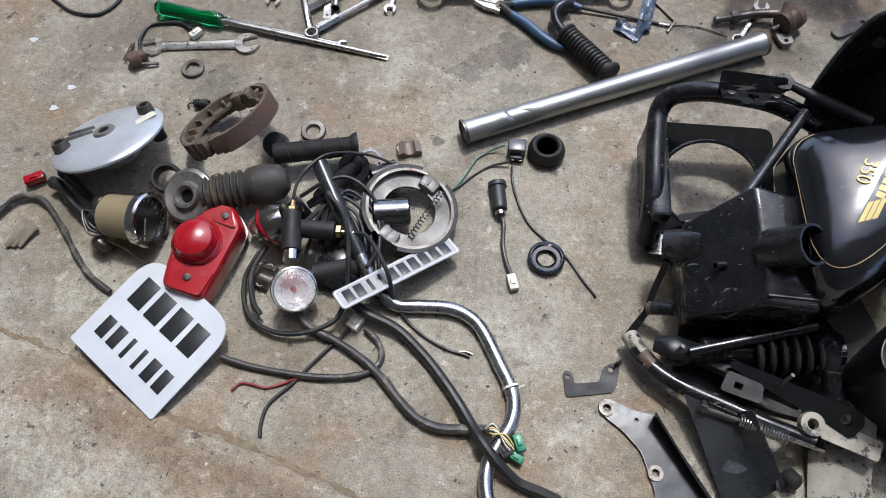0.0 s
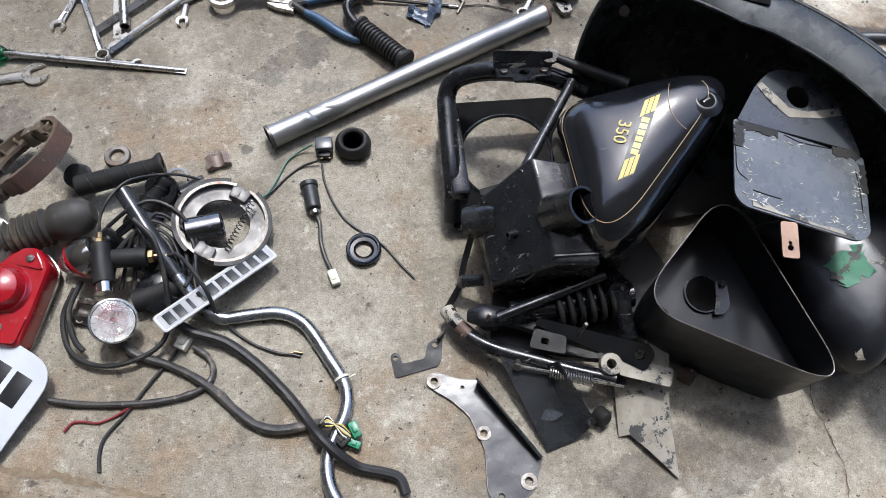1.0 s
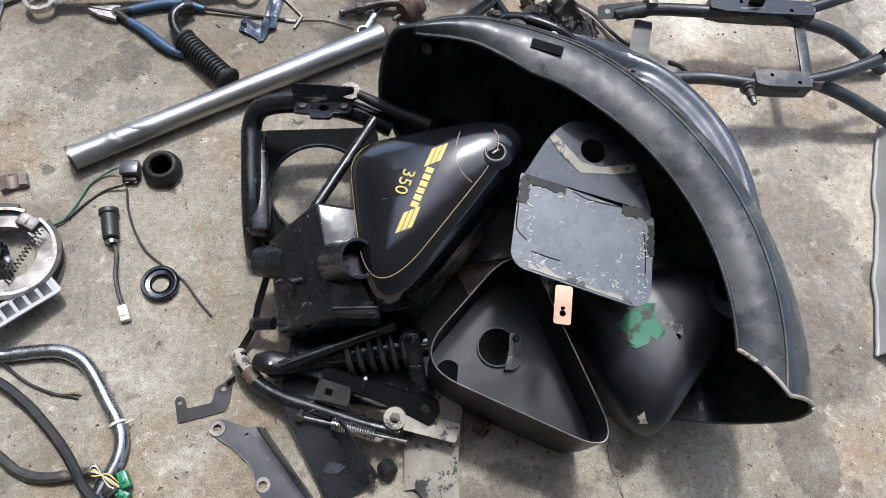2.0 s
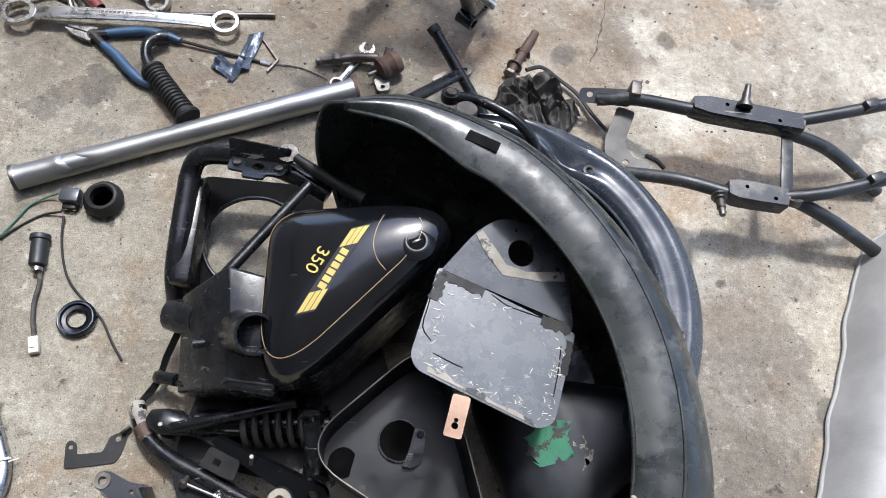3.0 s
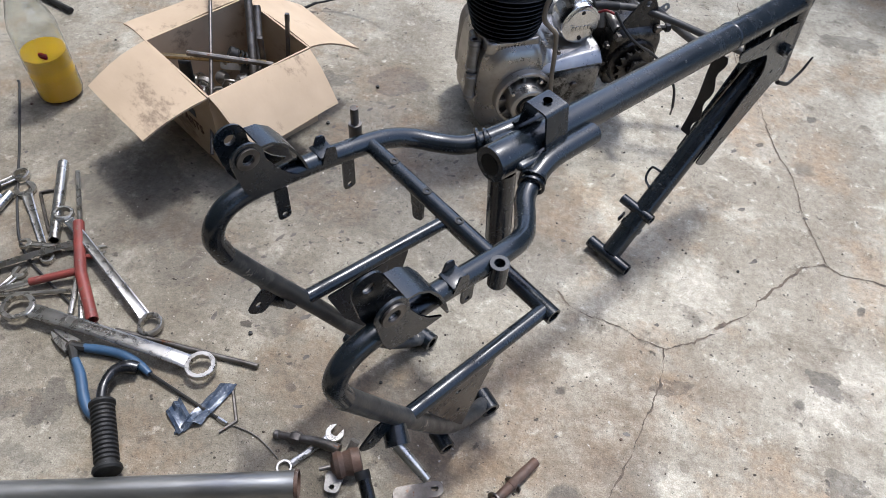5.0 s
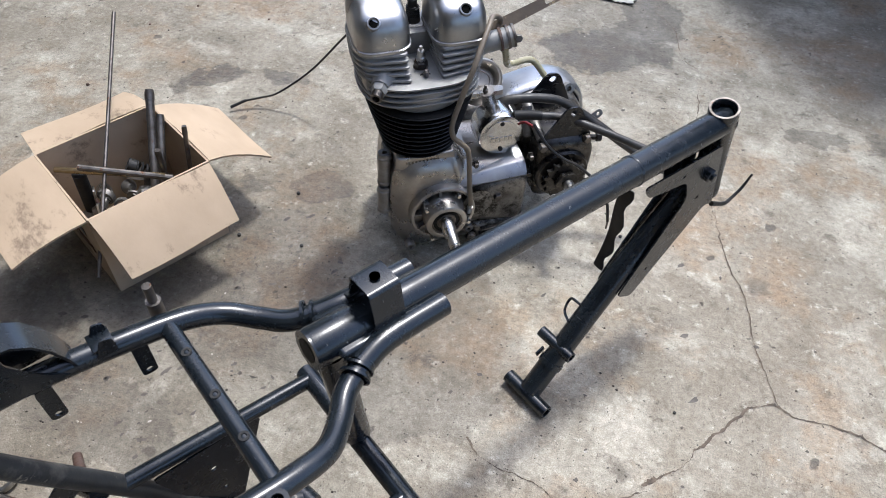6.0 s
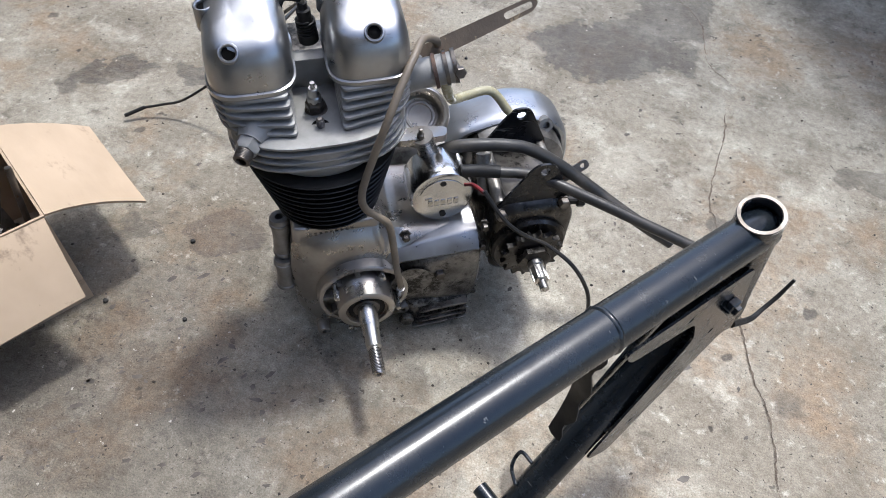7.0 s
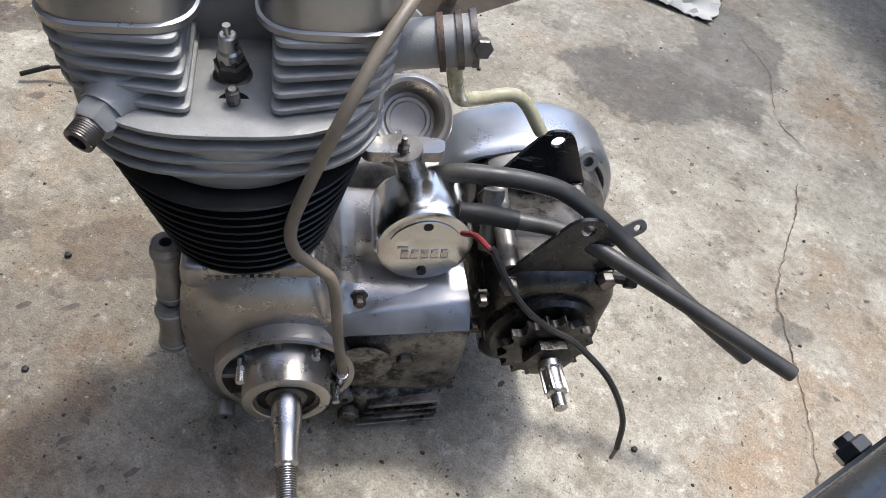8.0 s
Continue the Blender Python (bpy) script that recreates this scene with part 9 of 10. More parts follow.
def tail_lamp():
    t = thing("tail_lamp", "red plastic tail lamp lens with a domed middle and two screws", "lamp", Matrix.Translation((-0.286, 0.610, 0.050)) @ pose(0, 0, 0, 6, 4, -14))
    body = [(-0.044, -0.080), (0.030, -0.085), (0.044, 0.055), (0.014, 0.085), (-0.018, 0.074), (-0.050, 0.030), (-0.052, -0.03)]
    levels = ((-0.030, 1.0), (0.004, 1.0), (0.010, 0.97), (0.013, 0.92), (0.0135, 0.4))
    base = rounded(body, 0.014, 4)
    part("lens_body", loft(B(), [[(p[0] * q - 0.004 * (1 - q), p[1] * q, z) for p in base] for z, q in levels]), RED_LENS, t)
    part("dome", lathe(B(), [(0.043, 0.008), (0.042, 0.014), (0.038, 0.017), (0.036, 0.020), (0.035, 0.030), (0.030, 0.040), (0.018, 0.046), (0.0, 0.048)], 36, pose(-0.015, 0.004, 0)), RED_LENS, t, "red dome with fine rings")
    for r in (0.0365, 0.0335):
        part("dome_ring", lathe(B(), [(r, 0.020), (r + 0.002, 0.022), (r, 0.024)], 36, pose(-0.015, 0.004, 0), True), RED_LENS, t)
    part("pad", plate(B(), rounded([(-0.034, -0.078), (0.024, -0.080), (0.032, -0.034), (-0.040, -0.030)], 0.008, 3), 0.003, (), pose(0, 0, 0.0135)), RED_LENS, t)
    part("pad", plate(B(), rounded([(-0.012, 0.048), (0.036, 0.044), (0.014, 0.078), (-0.006, 0.076)], 0.008, 3), 0.003, (), pose(0, 0, 0.0135)), RED_LENS, t)
    for x, y in ((0.012, 0.060), (-0.006, -0.056)):
        sc = part("screw", lathe(B(), [(0.0065, 0.0), (0.0065, 0.002), (0.004, 0.0035), (0, 0.0035)], 16, pose(x, y, 0.0165)), OLD_STEEL, t)
        part("screw_slot", block(B(), 0.011, 0.0016, 0.0008, 0, pose(x, y, 0.0201, 0, 0, 30)), DULL_BLACK, sc)
    part("backing", loft(B(), [[(p[0] * 1.02, p[1] * 1.02, z) for p in base] for z in (-0.036, -0.029)]), CHROME, t)
    part("foot", rod(B(), (0, 0, -0.048), (0, 0, -0.034), 0.02, 14), DULL_BLACK, t)


tail_lamp()


def number_plates():
    r = thing("rear_number_plate", "white enamel number plate with rounded upper corners, markings blacked to bars", "number plate", Matrix.Translation((-0.352, 0.470, 0.030)) @ pose(0, 0, 0, 8, 2, -38.5))
    out = rounded([(-0.100, -0.092), (0.100, -0.092), (0.100, 0.092), (-0.100, 0.092)], [0.004, 0.004, 0.05, 0.05], 6)
    sheet_ = part("sheet", plate(B(), out, 0.0022), WHITE_PLATE, r)
    for k in range(6):
        part("marking_bar", block(B(), 0.019 if k not in (2, 3) else 0.008, 0.036, 0.0008, 0.0002, pose(0.070 - 0.0275 * k, -0.042, 0.0026)), INK, sheet_)
    for k in range(4):
        part("marking_bar", block(B(), 0.030, 0.050, 0.0008, 0.0002, pose(0.060 - 0.040 * k, 0.034, 0.0026)), INK, sheet_)
    f = thing("front_number_plate", "narrow faded number plate leaning on the pile, markings as bars", "number plate", Matrix.Translation((0.030, 0.582, 0.047)) @ pose(0, 0, 0, -10, 9, 35.2))
    out = rounded([(-0.110, -0.020), (0.110, -0.020), (0.110, 0.020), (-0.110, 0.020)], 0.007, 4)
    sh = part("sheet", plate(B(), out, 0.002), GREY_PLATE, f)
    part("border", plate(B(), rounded([(-0.108, -0.018), (0.108, -0.018), (0.108, 0.018), (-0.108, 0.018)], 0.006, 4), 0.0006, [rounded([(-0.106, -0.016), (0.106, -0.016), (0.106, 0.016), (-0.106, 0.016)], 0.005, 4)], pose(0, 0, 0.002)), WHITE_PLATE, sh)
    for k in range(10):
        w = 0.006 if k in (2, 3) else 0.0145
        part("marking_bar", block(B(), w, 0.024, 0.0008, 0.0002, pose(-0.090 + 0.0200 * k, 0, 0.0025)), INK, sh)


number_plates()


def handlebar():
    h = thing("handlebar", "bent chromed handlebar with grey unplated end", "handlebar")
    part("bar", tube(B(), [(-0.040, 0.622, 0.052), (-0.028, 0.600, 0.045), (0.0, 0.556, 0.025), (0.030, 0.538, 0.014), (0.064, 0.538, 0.0115), (0.115, 0.536, 0.0115), (0.148, 0.522, 0.0115), (0.170, 0.498, 0.0115), (0.197, 0.444, 0.0115), (0.215, 0.405, 0.0115), (0.219, 0.376, 0.0115), (0.212, 0.348, 0.0115), (0.194, 0.318, 0.0115), (0.181, 0.292, 0.0115), (0.177, 0.265, 0.0115), (0.182, 0.235, 0.0115), (0.200, 0.20, 0.0115), (0.23, 0.16, 0.0115)], 0.0112, 18, 6), BAR_CHROME, h)
    part("unplated_end", tube(B(), [(-0.112, 0.762, 0.085), (-0.065, 0.668, 0.066), (-0.034, 0.611, 0.049)], [0.0138, 0.0136, 0.0128], 20, 6, hollow=0.002), PLATE_PAINT, h, "dark grey unplated end")
    part("knurl", lathe(B(), [(0.0112, 0), (0.0122, 0.001), (0.0122, 0.014), (0.0112, 0.015)], 18, to((-0.040, 0.622, 0.052), (-0.028, 0.600, 0.045)), True), OLD_STEEL, h)
    part("cable_tie", lathe(B(), [(0.0114, 0), (0.0134, 0), (0.0134, 0.004), (0.0114, 0.004)], 18, to((0.213, 0.409, 0.0135), (0.217, 0.398, 0.0135)), True), WHITE_PLASTIC, h)
    part("tie_tail", tube(B(), [(0.225, 0.406, 0.018), (0.236, 0.412, 0.012)], 0.0012, 6, 1), WHITE_PLASTIC, h)


handlebar()


def indicators():
    i = thing("indicator_lamp", "black-stemmed indicator lamp with a clear round lens", "indicator")
    part("stem", tube(B(), [(-0.146, 0.668, 0.082), (-0.143, 0.628, 0.078), (-0.140, 0.600, 0.076)], [0.0145, 0.016, 0.0165], 18, 3), RUBBER, i)
    part("collar", rod(B(), (-0.140, 0.601, 0.076), (-0.139, 0.584, 0.074), 0.0135, 18), CHROME, i)
    M = to((-0.134, 0.545, 0.052), (-0.116, 0.520, 0.094))
    part("bowl", lathe(B(), [(0.0, -0.022), (0.018, -0.020), (0.030, -0.008), (0.034, 0.006), (0.034, 0.010), (0.0325, 0.010), (0.029, -0.004), (0.020, -0.012), (0.008, -0.015), (0.0, -0.015)], 24, M), REFLECTOR, i)
    for k in range(8):
        a = radians(22 * k + 10)
        part("lens_rib", tube(B(), [M @ Vector((q * math.cos(a), q * math.sin(a), 0.0265 - 7.5 * q * q)) for q in (-0.032, -0.02, 0.0, 0.02, 0.032)], 0.0007, 6, 2), LENS, i)
    part("lens_ring", lathe(B(), [(0.018, 0.0240), (0.020, 0.0252), (0.022, 0.0240)], 32, M, True), LENS, i)
    ln = part("lens", lathe(B(), [(0.0345, 0.006), (0.036, 0.010), (0.034, 0.020), (0.022, 0.027), (0.0, 0.029), (0.0, 0.027), (0.021, 0.025), (0.032, 0.0185), (0.0335, 0.010)], 32, M, True), LENS, i, "clear ribbed lens")
    ln.visible_shadow = False
    part("bulb", lathe(B(), [(0.0045, -0.006), (0.0055, 0.002), (0.004, 0.006), (0, 0.008)], 16, M), RED_LENS, i, "small orange-red bulb")
    part("lens_band", lathe(B(), [(0.0345, 0.004), (0.0368, 0.005), (0.0368, 0.009), (0.0345, 0.010)], 32, M, True), CHROME, i)
    part("nut", hexnut(rod(B(), (-0.146, 0.668, 0.082), (-0.147, 0.688, 0.084), 0.005, 10), to((-0.146, 0.669, 0.082), (-0.147, 0.70, 0.084)), 0.009, 0.008), BRASS, i)
    j = thing("indicator_lamp", "black indicator lamp with a red lens and chrome back", "indicator")
    M = to((-0.180, 0.664, 0.050), (-0.215, 0.652, 0.028))
    part("bowl", lathe(B(), [(0.0, -0.030), (0.022, -0.028), (0.034, -0.010), (0.036, 0.004)], 30, M), CHROME, j)
    part("lens", lathe(B(), [(0.036, 0.004), (0.036, 0.010), (0.030, 0.018), (0.0, 0.024)], 30, M), RED_LENS, j, "red lens")
    part("stem", tube(B(), [(-0.170, 0.652, 0.062), (-0.12, 0.645, 0.068), (-0.075, 0.642, 0.068)], [0.013, 0.0155, 0.0165], 18, 3), RUBBER, j)
    part("nut", hexnut(rod(B(), (-0.075, 0.642, 0.068), (-0.045, 0.640, 0.066), 0.005, 10), to((-0.074, 0.642, 0.068), (0, 0.64, 0.066)), 0.0115, 0.010), BRASS, j)


indicators()


def grips():
    prof = [(0.011, 0.0), (0.024, 0.0), (0.0255, 0.004), (0.024, 0.008), (0.017, 0.010)]
    for A, C, lab in (((-0.205, 0.806, 0.045), (-0.058, 0.832, 0.040), "black rubber handlebar grip with spiral ribs"), ((-0.115, 0.72, 0.030), (-0.055, 0.80, 0.042), "second black rubber handlebar grip in the pile")):
        A, C = Vector(A), Vector(C)
        L = (C - A).length
        g = thing("handlebar_grip", lab, "grip", group="handlebar grips")
        part("sleeve", lathe(B(), [(0.0, 0.0), (0.017, 0.0), (0.0185, 0.004), (0.0175, L - 0.016), (0.020, L - 0.012), (0.0245, L - 0.004), (0.0245, L), (0.012, L), (0.012, L - 0.01), (0, L - 0.01)], 24, to(A, C)), RUBBER, g)
        part("rib", coil(B(), A.lerp(C, 0.1), A.lerp(C, 0.85), 0.0178, 0.0013, 3.5, 6, 20), RUBBER, g)
    k = thing("switch_housing", "black switch housing with chrome rings in the pile", "switch")
    part("collar", lathe(B(), [(0.014, 0), (0.026, 0), (0.028, 0.003), (0.028, 0.026), (0.026, 0.030), (0.014, 0.030)], 26, pose(-0.064, 0.792, 0.026, 30, 12, 0), True), BLACK_PAINT, k)
    part("chrome_ring", lathe(B(), [(0.0165, 0), (0.020, 0), (0.020, 0.016), (0.0165, 0.016)], 26, pose(-0.036, 0.812, 0.018, 20, 0, 0), True), CHROME, k)
    part("barrel", tube(B(), [(-0.030, 0.770, 0.034), (0.012, 0.790, 0.028)], [0.015, 0.020], 18, 1), BLACK_PAINT, k)
    part("knob", lathe(B(), [(0.0, 0), (0.022, 0.001), (0.024, 0.006), (0.021, 0.010), (0.023, 0.015), (0.020, 0.024), (0, 0.026)], 22, pose(-0.205, 0.838, 0.020, 10, -20, 0)), RUBBER, k)
    # small parts that fill the pile
    g = "small parts in the pile"
    M = to((-0.020, 0.690, 0.045), (0.055, 0.700, 0.040))
    c = thing("chrome_cover", "chromed half-round switch cover", "cover", group=g)
    part("shell", lathe(B(), [(0.021, 0.0), (0.024, 0.003), (0.024, 0.06), (0.021, 0.063), (0.019, 0.06), (0.019, 0.003)], 28, M, True), DARK_CHROME, c)
    solo("lever_blade", tube(B(), [(-0.13, 0.70, 0.05), (-0.09, 0.72, 0.062), (-0.055, 0.72, 0.05)], [0.008, 0.011, 0.007], 12, 4, flat=0.45), BLACK_PAINT, "black lever blade lying in the pile", "lever", group=g)
    solo("horn", lathe(B(), [(0.0, 0), (0.032, 0), (0.036, 0.006), (0.036, 0.022), (0.024, 0.030), (0, 0.032)], 28, pose(-0.07, 0.60, 0.010, 15, 0, 0)), BLACK_PAINT, "black round horn body under the lamps", "horn", group=g)
    solo("ignition_coil", tube(B(), [(-0.11, 0.585, 0.022), (-0.03, 0.605, 0.024)], [0.020, 0.022], 20, 1), RUBBER, "black cylindrical coil under the pile", "coil", group=g)
    solo("hub_cap", lathe(B(), [(0.008, 0), (0.017, 0.002), (0.020, 0.008), (0.014, 0.014), (0.008, 0.012)], 22, pose(-0.215, 0.672, 0.022, 20, 20, 0), True), ALU, "small polished hub cap", "cap", group=g)
    for x, y, r, lab in ((-0.195, 0.585, 70, "cast clamp half by the tail lamp"), (0.030, 0.850, 12, "cast handlebar clamp half on the floor")):
        cl = thing("clamp_half", lab, "clamp", pose(x, y, 0.0, 0, 0, r), group="clamp halves")
        bm = B()
        outl = [(-0.022, 0.0), (0.022, 0.0), (0.022, 0.010)] + [(0.011 * math.cos(a), 0.018 + -0.011 * math.sin(a)) for a in np.linspace(0.1, math.pi - 0.1, 9).tolist()] + [(-0.022, 0.010)]
        plate(bm, [Vector(p) for p in outl], 0.026, (), Matrix(((1, 0, 0, 0), (0, 0, 1, -0.013), (0, 1, 0, 0.001), (0, 0, 0, 1))))
        part("casting", bm, CLAMP_CAST if x > 0 else OLD_STEEL, cl)
        for s in (-1, 1):
            part("bolt_hole", lathe(B(), [(0.0045, 0), (0.0065, 0.0), (0.0065, 0.003), (0.0045, 0.003)], 14, pose(0.016 * s, 0, 0.0105), True), OLD_STEEL, cl)
    for x, y, z, s in ((-0.045, 0.655, 0.03, 0.03), (-0.10, 0.66, 0.025, 0.035), (-0.15, 0.705, 0.02, 0.03)):
        solo("black_bracket", block(B(), s * 1.6, s, 0.012, 0.003, pose(x, y, z, 20, 25, x * 300)), BLACK_PAINT, "black bracket buried in the pile", "bracket", group=g)


grips()


def looms():
    def cable(name, pts, r, mt, label, n=7, cat="cable", wob=0.0):
        rnd = random.Random(len(pts) * 7 + int(r * 1e5))
        rr = [r * (1 + wob * rnd.uniform(-1, 1)) for _ in range(len(pts) * 3)] if wob else r
        return solo(name, tube(B(), pts, rr, 10, n), mt, label, cat, group="cables on the floor")
    f = 0.007
    cable("wiring_loom", [(-0.243, 0.442, 0.010), (-0.20, 0.430, f), (-0.140, 0.420, f), (-0.080, 0.415, f), (-0.030, 0.419, f), (0.000, 0.432, f), (0.010, 0.455, f), (0.000, 0.480, f), (-0.020, 0.497, 0.009)], 0.0052, TAPE, "dusty taped wiring loom curling to a white connector", wob=0.18)
    cable("wiring_loom", [(-0.150, 0.545, 0.02), (-0.114, 0.500, 0.012), (-0.060, 0.472, 0.010), (-0.020, 0.446, 0.010), (0.016, 0.414, 0.010), (0.045, 0.380, 0.010), (0.074, 0.354, 0.010), (0.110, 0.341, 0.010), (0.165, 0.341, 0.014), (0.185, 0.338, 0.022)], 0.0072, TAPE, "black sleeved wiring loom with shiny creases", wob=0.16)
    cable("black_cable", [(-0.06, 0.555, 0.035), (-0.025, 0.522, 0.026), (0.031, 0.497, 0.016), (0.075, 0.458, 0.011), (0.105, 0.422, 0.011), (0.133, 0.383, 0.012), (0.155, 0.346, 0.018), (0.172, 0.318, 0.030), (0.195, 0.290, 0.026), (0.225, 0.266, 0.011), (0.262, 0.252, 0.010), (0.285, 0.240, 0.010), (0.292, 0.215, 0.010)], 0.0082, CABLE_BLACK, "thick black rubber cable crossing the handlebar")
    cable("thin_wire", [(-0.165, 0.320, 0.003), (-0.166, 0.345, 0.003), (-0.158, 0.372, 0.003), (-0.128, 0.403, 0.003), (-0.086, 0.453, 0.004), (-0.050, 0.492, 0.006), (-0.035, 0.52, 0.012)], 0.0030, CABLE_BLACK, "thin black wire with a bare end")
    cable("red_wire", [(-0.221, 0.390, 0.003), (-0.208, 0.402, 0.003), (-0.190, 0.401, 0.003), (-0.168, 0.396, 0.003), (-0.140, 0.404, 0.003), (-0.118, 0.414, 0.006)], 0.0022, RED_WIRE, "short red wire on the floor")
    cable("twin_wire", [(0.0, 0.57, 0.06), (0.020, 0.548, 0.03), (0.045, 0.517, 0.006), (0.075, 0.490, 0.004), (0.113, 0.469, 0.004), (0.138, 0.462, 0.004), (0.150, 0.457, 0.003)], 0.0024, CABLE_BLACK, "twin thin wires with bare ends")
    cable("wire_end", [(0.130, 0.465, 0.003), (0.143, 0.466, 0.003), (0.154, 0.462, 0.003)], 0.0018, BRASS, "bare brass tip of a wire", cat="wire")
    cable("wiring_loom", [(-0.80, 0.60, 0.008), (-0.72, 0.64, 0.008), (-0.687, 0.690, 0.01), (-0.657, 0.724, 0.012), (-0.614, 0.719, 0.010), (-0.571, 0.674, 0.008), (-0.545, 0.640, 0.008), (-0.523, 0.610, 0.008), (-0.490, 0.575, 0.008), (-0.45, 0.548, 0.008)], 0.0054, TAPE, "dusty grey taped loom by the speedometer", wob=0.2)
    cable("wiring_loom", [(-0.60, 0.752, 0.020), (-0.575, 0.735, 0.026), (-0.545, 0.705, 0.022), (-0.520, 0.685, 0.020), (-0.49, 0.68, 0.03)], 0.010, CABLE_BLACK, "black wire bundle under the brake plate", wob=0.25)
    cable("wiring_loom", [(-0.585, 0.765, 0.030), (-0.555, 0.748, 0.035), (-0.53, 0.725, 0.028), (-0.505, 0.71, 0.026)], 0.008, CABLE_BLACK, "second black wire bundle under the brake plate", wob=0.25)
    cable("thin_wire", [(-0.585, 0.755, 0.018), (-0.57, 0.72, 0.010), (-0.552, 0.700, 0.006), (-0.52, 0.700, 0.01)], 0.0018, RED_WIRE, "thin reddish wire by the brake plate")
    cable("coiled_cable", [(-0.205, 0.62, 0.03), (-0.225, 0.575, 0.02), (-0.215, 0.520, 0.016), (-0.180, 0.490, 0.014), (-0.130, 0.482, 0.016), (-0.075, 0.500, 0.020), (-0.055, 0.535, 0.026), (-0.050, 0.60, 0.06), (-0.060, 0.66, 0.085), (-0.09, 0.70, 0.095)], 0.0042, CABLE_BLACK, "looped black control cable", 8)
    cable("coiled_cable", [(-0.195, 0.63, 0.03), (-0.212, 0.58, 0.03), (-0.205, 0.535, 0.024), (-0.19, 0.512, 0.02)], 0.0045, CABLE_BLACK, "second looped black control cable", 8)
    cable("control_cable", [(-0.147, 0.688, 0.086), (-0.142, 0.715, 0.095), (-0.125, 0.745, 0.10), (-0.095, 0.775, 0.095), (-0.04, 0.80, 0.06), (0.01, 0.79, 0.045), (0.045, 0.775, 0.03)], 0.0026, CABLE_BLACK, "thin black cable arching over the pile", 8)
    cable("control_cable", [(-0.14, 0.705, 0.07), (-0.10, 0.725, 0.085), (-0.06, 0.735, 0.085), (-0.02, 0.71, 0.07), (0.0, 0.66, 0.05), (-0.01, 0.61, 0.05), (-0.02, 0.585, 0.055)], 0.0034, CABLE_BLACK, "black cable over the brake shoes", 8)
    cable("control_cable", [(-0.045, 0.640, 0.066), (-0.025, 0.635, 0.072), (0.0, 0.60, 0.078), (0.018, 0.565, 0.066), (0.024, 0.54, 0.04)], 0.0036, CABLE_BLACK, "black lead from the indicator crossing the plate", 8)
    for k in range(5):
        cable("control_cable", [(-0.17 + 0.02 * k, 0.625 - 0.01 * k, 0.03), (-0.13 + 0.015 * k, 0.67 + 0.012 * k, 0.05 + 0.004 * k), (-0.09 + 0.02 * k, 0.70 - 0.006 * k, 0.055), (-0.05 + 0.012 * k, 0.665 - 0.018 * k, 0.046), (-0.07 + 0.02 * k, 0.60 - 0.012 * k, 0.03)], 0.0032, CABLE_BLACK, "black control cable tangled in the pile", 6)
    cable("green_wire", [(0.092, 0.760, 0.006), (0.115, 0.768, 0.008), (0.135, 0.800, 0.004), (0.155, 0.835, 0.004), (0.180, 0.852, 0.006), (0.205, 0.856, 0.018)], 0.0017, GREEN_WIRE, "thin green wire to the relay")
    cable("thin_wire", [(0.085, 0.756, 0.006), (0.118, 0.770, 0.005), (0.150, 0.800, 0.003), (0.180, 0.820, 0.003), (0.214, 0.824, 0.012)], 0.0020, CABLE_BLACK, "thin black wire to the relay")
    cable("thin_wire", [(0.218, 0.818, 0.008), (0.220, 0.780, 0.003), (0.232, 0.735, 0.003), (0.250, 0.698, 0.003), (0.282, 0.664, 0.003), (0.312, 0.636, 0.003), (0.335, 0.598, 0.003), (0.356, 0.568, 0.003)], 0.0021, CABLE_BLACK, "long thin wire curving from the relay")
    cable("wire_loop", [(-0.80, 1.26, 0.004), (-0.737, 1.208, 0.004), (-0.688, 1.174, 0.004), (-0.633, 1.169, 0.004), (-0.600, 1.205, 0.004), (-0.595, 1.25, 0.004)], 0.0036, CABLE_BLACK, "loop of black wire on the floor")
    cable("hook_lead", [(-0.75, 2.15, 0.01), (-0.60, 2.125, 0.01), (-0.456, 2.092, 0.01)], 0.008, RUBBER, "black rubber lead on the floor by the bottle")
    # connectors, relay, grommets, socket
    def conn(name, m, size, mt, label):
        c = thing(name, label, "connector", m, group="connectors")
        part("shell", block(B(), *size, 0.0015), mt, c)
        part("latch", block(B(), size[0] * 0.5, size[1] * 0.4, 0.003, 0.0005, pose(0, 0, size[2] / 2 + 0.001)), mt, c)
        part("face", block(B(), size[0] * 0.7, 0.001, size[2] * 0.6, 0, pose(0, size[1] / 2 + 0.0003, 0)), DULL_BLACK, c)
        return c
    conn("connector", pose(-0.036, 0.506, 0.010, 0, 0, -30), (0.020, 0.024, 0.016), WHITE_PLASTIC, "white plastic connector on the taped loom")
    conn("connector", pose(0.218, 0.588, 0.007, 0, 0, 14), (0.015, 0.028, 0.012), WHITE_PLASTIC, "yellowed white plastic connector on a lead")
    conn("connector", pose(-0.418, 1.118, 0.008, 0, 0, -40), (0.014, 0.026, 0.012), WHITE_PLASTIC, "cream plastic connector by the spanner")
    conn("connector", pose(-0.640, 0.762, 0.012, 0, 0, -62), (0.016, 0.034, 0.016), RED_LENS, "red plastic connector on the black loom")
    conn("connector", pose(0.226, 0.322, 0.016, 0, 0, 20), (0.014, 0.026, 0.016), GREEN, "green plastic connector on the loom")
    conn("connector", pose(0.222, 0.302, 0.010, 0, 0, 60), (0.012, 0.022, 0.014), GREEN, "second green plastic connector")
    conn("connector", pose(0.204, 0.312, 0.014, 0, 0, 40), (0.020, 0.024, 0.016), DULL_BLACK, "dark grey plastic connector")
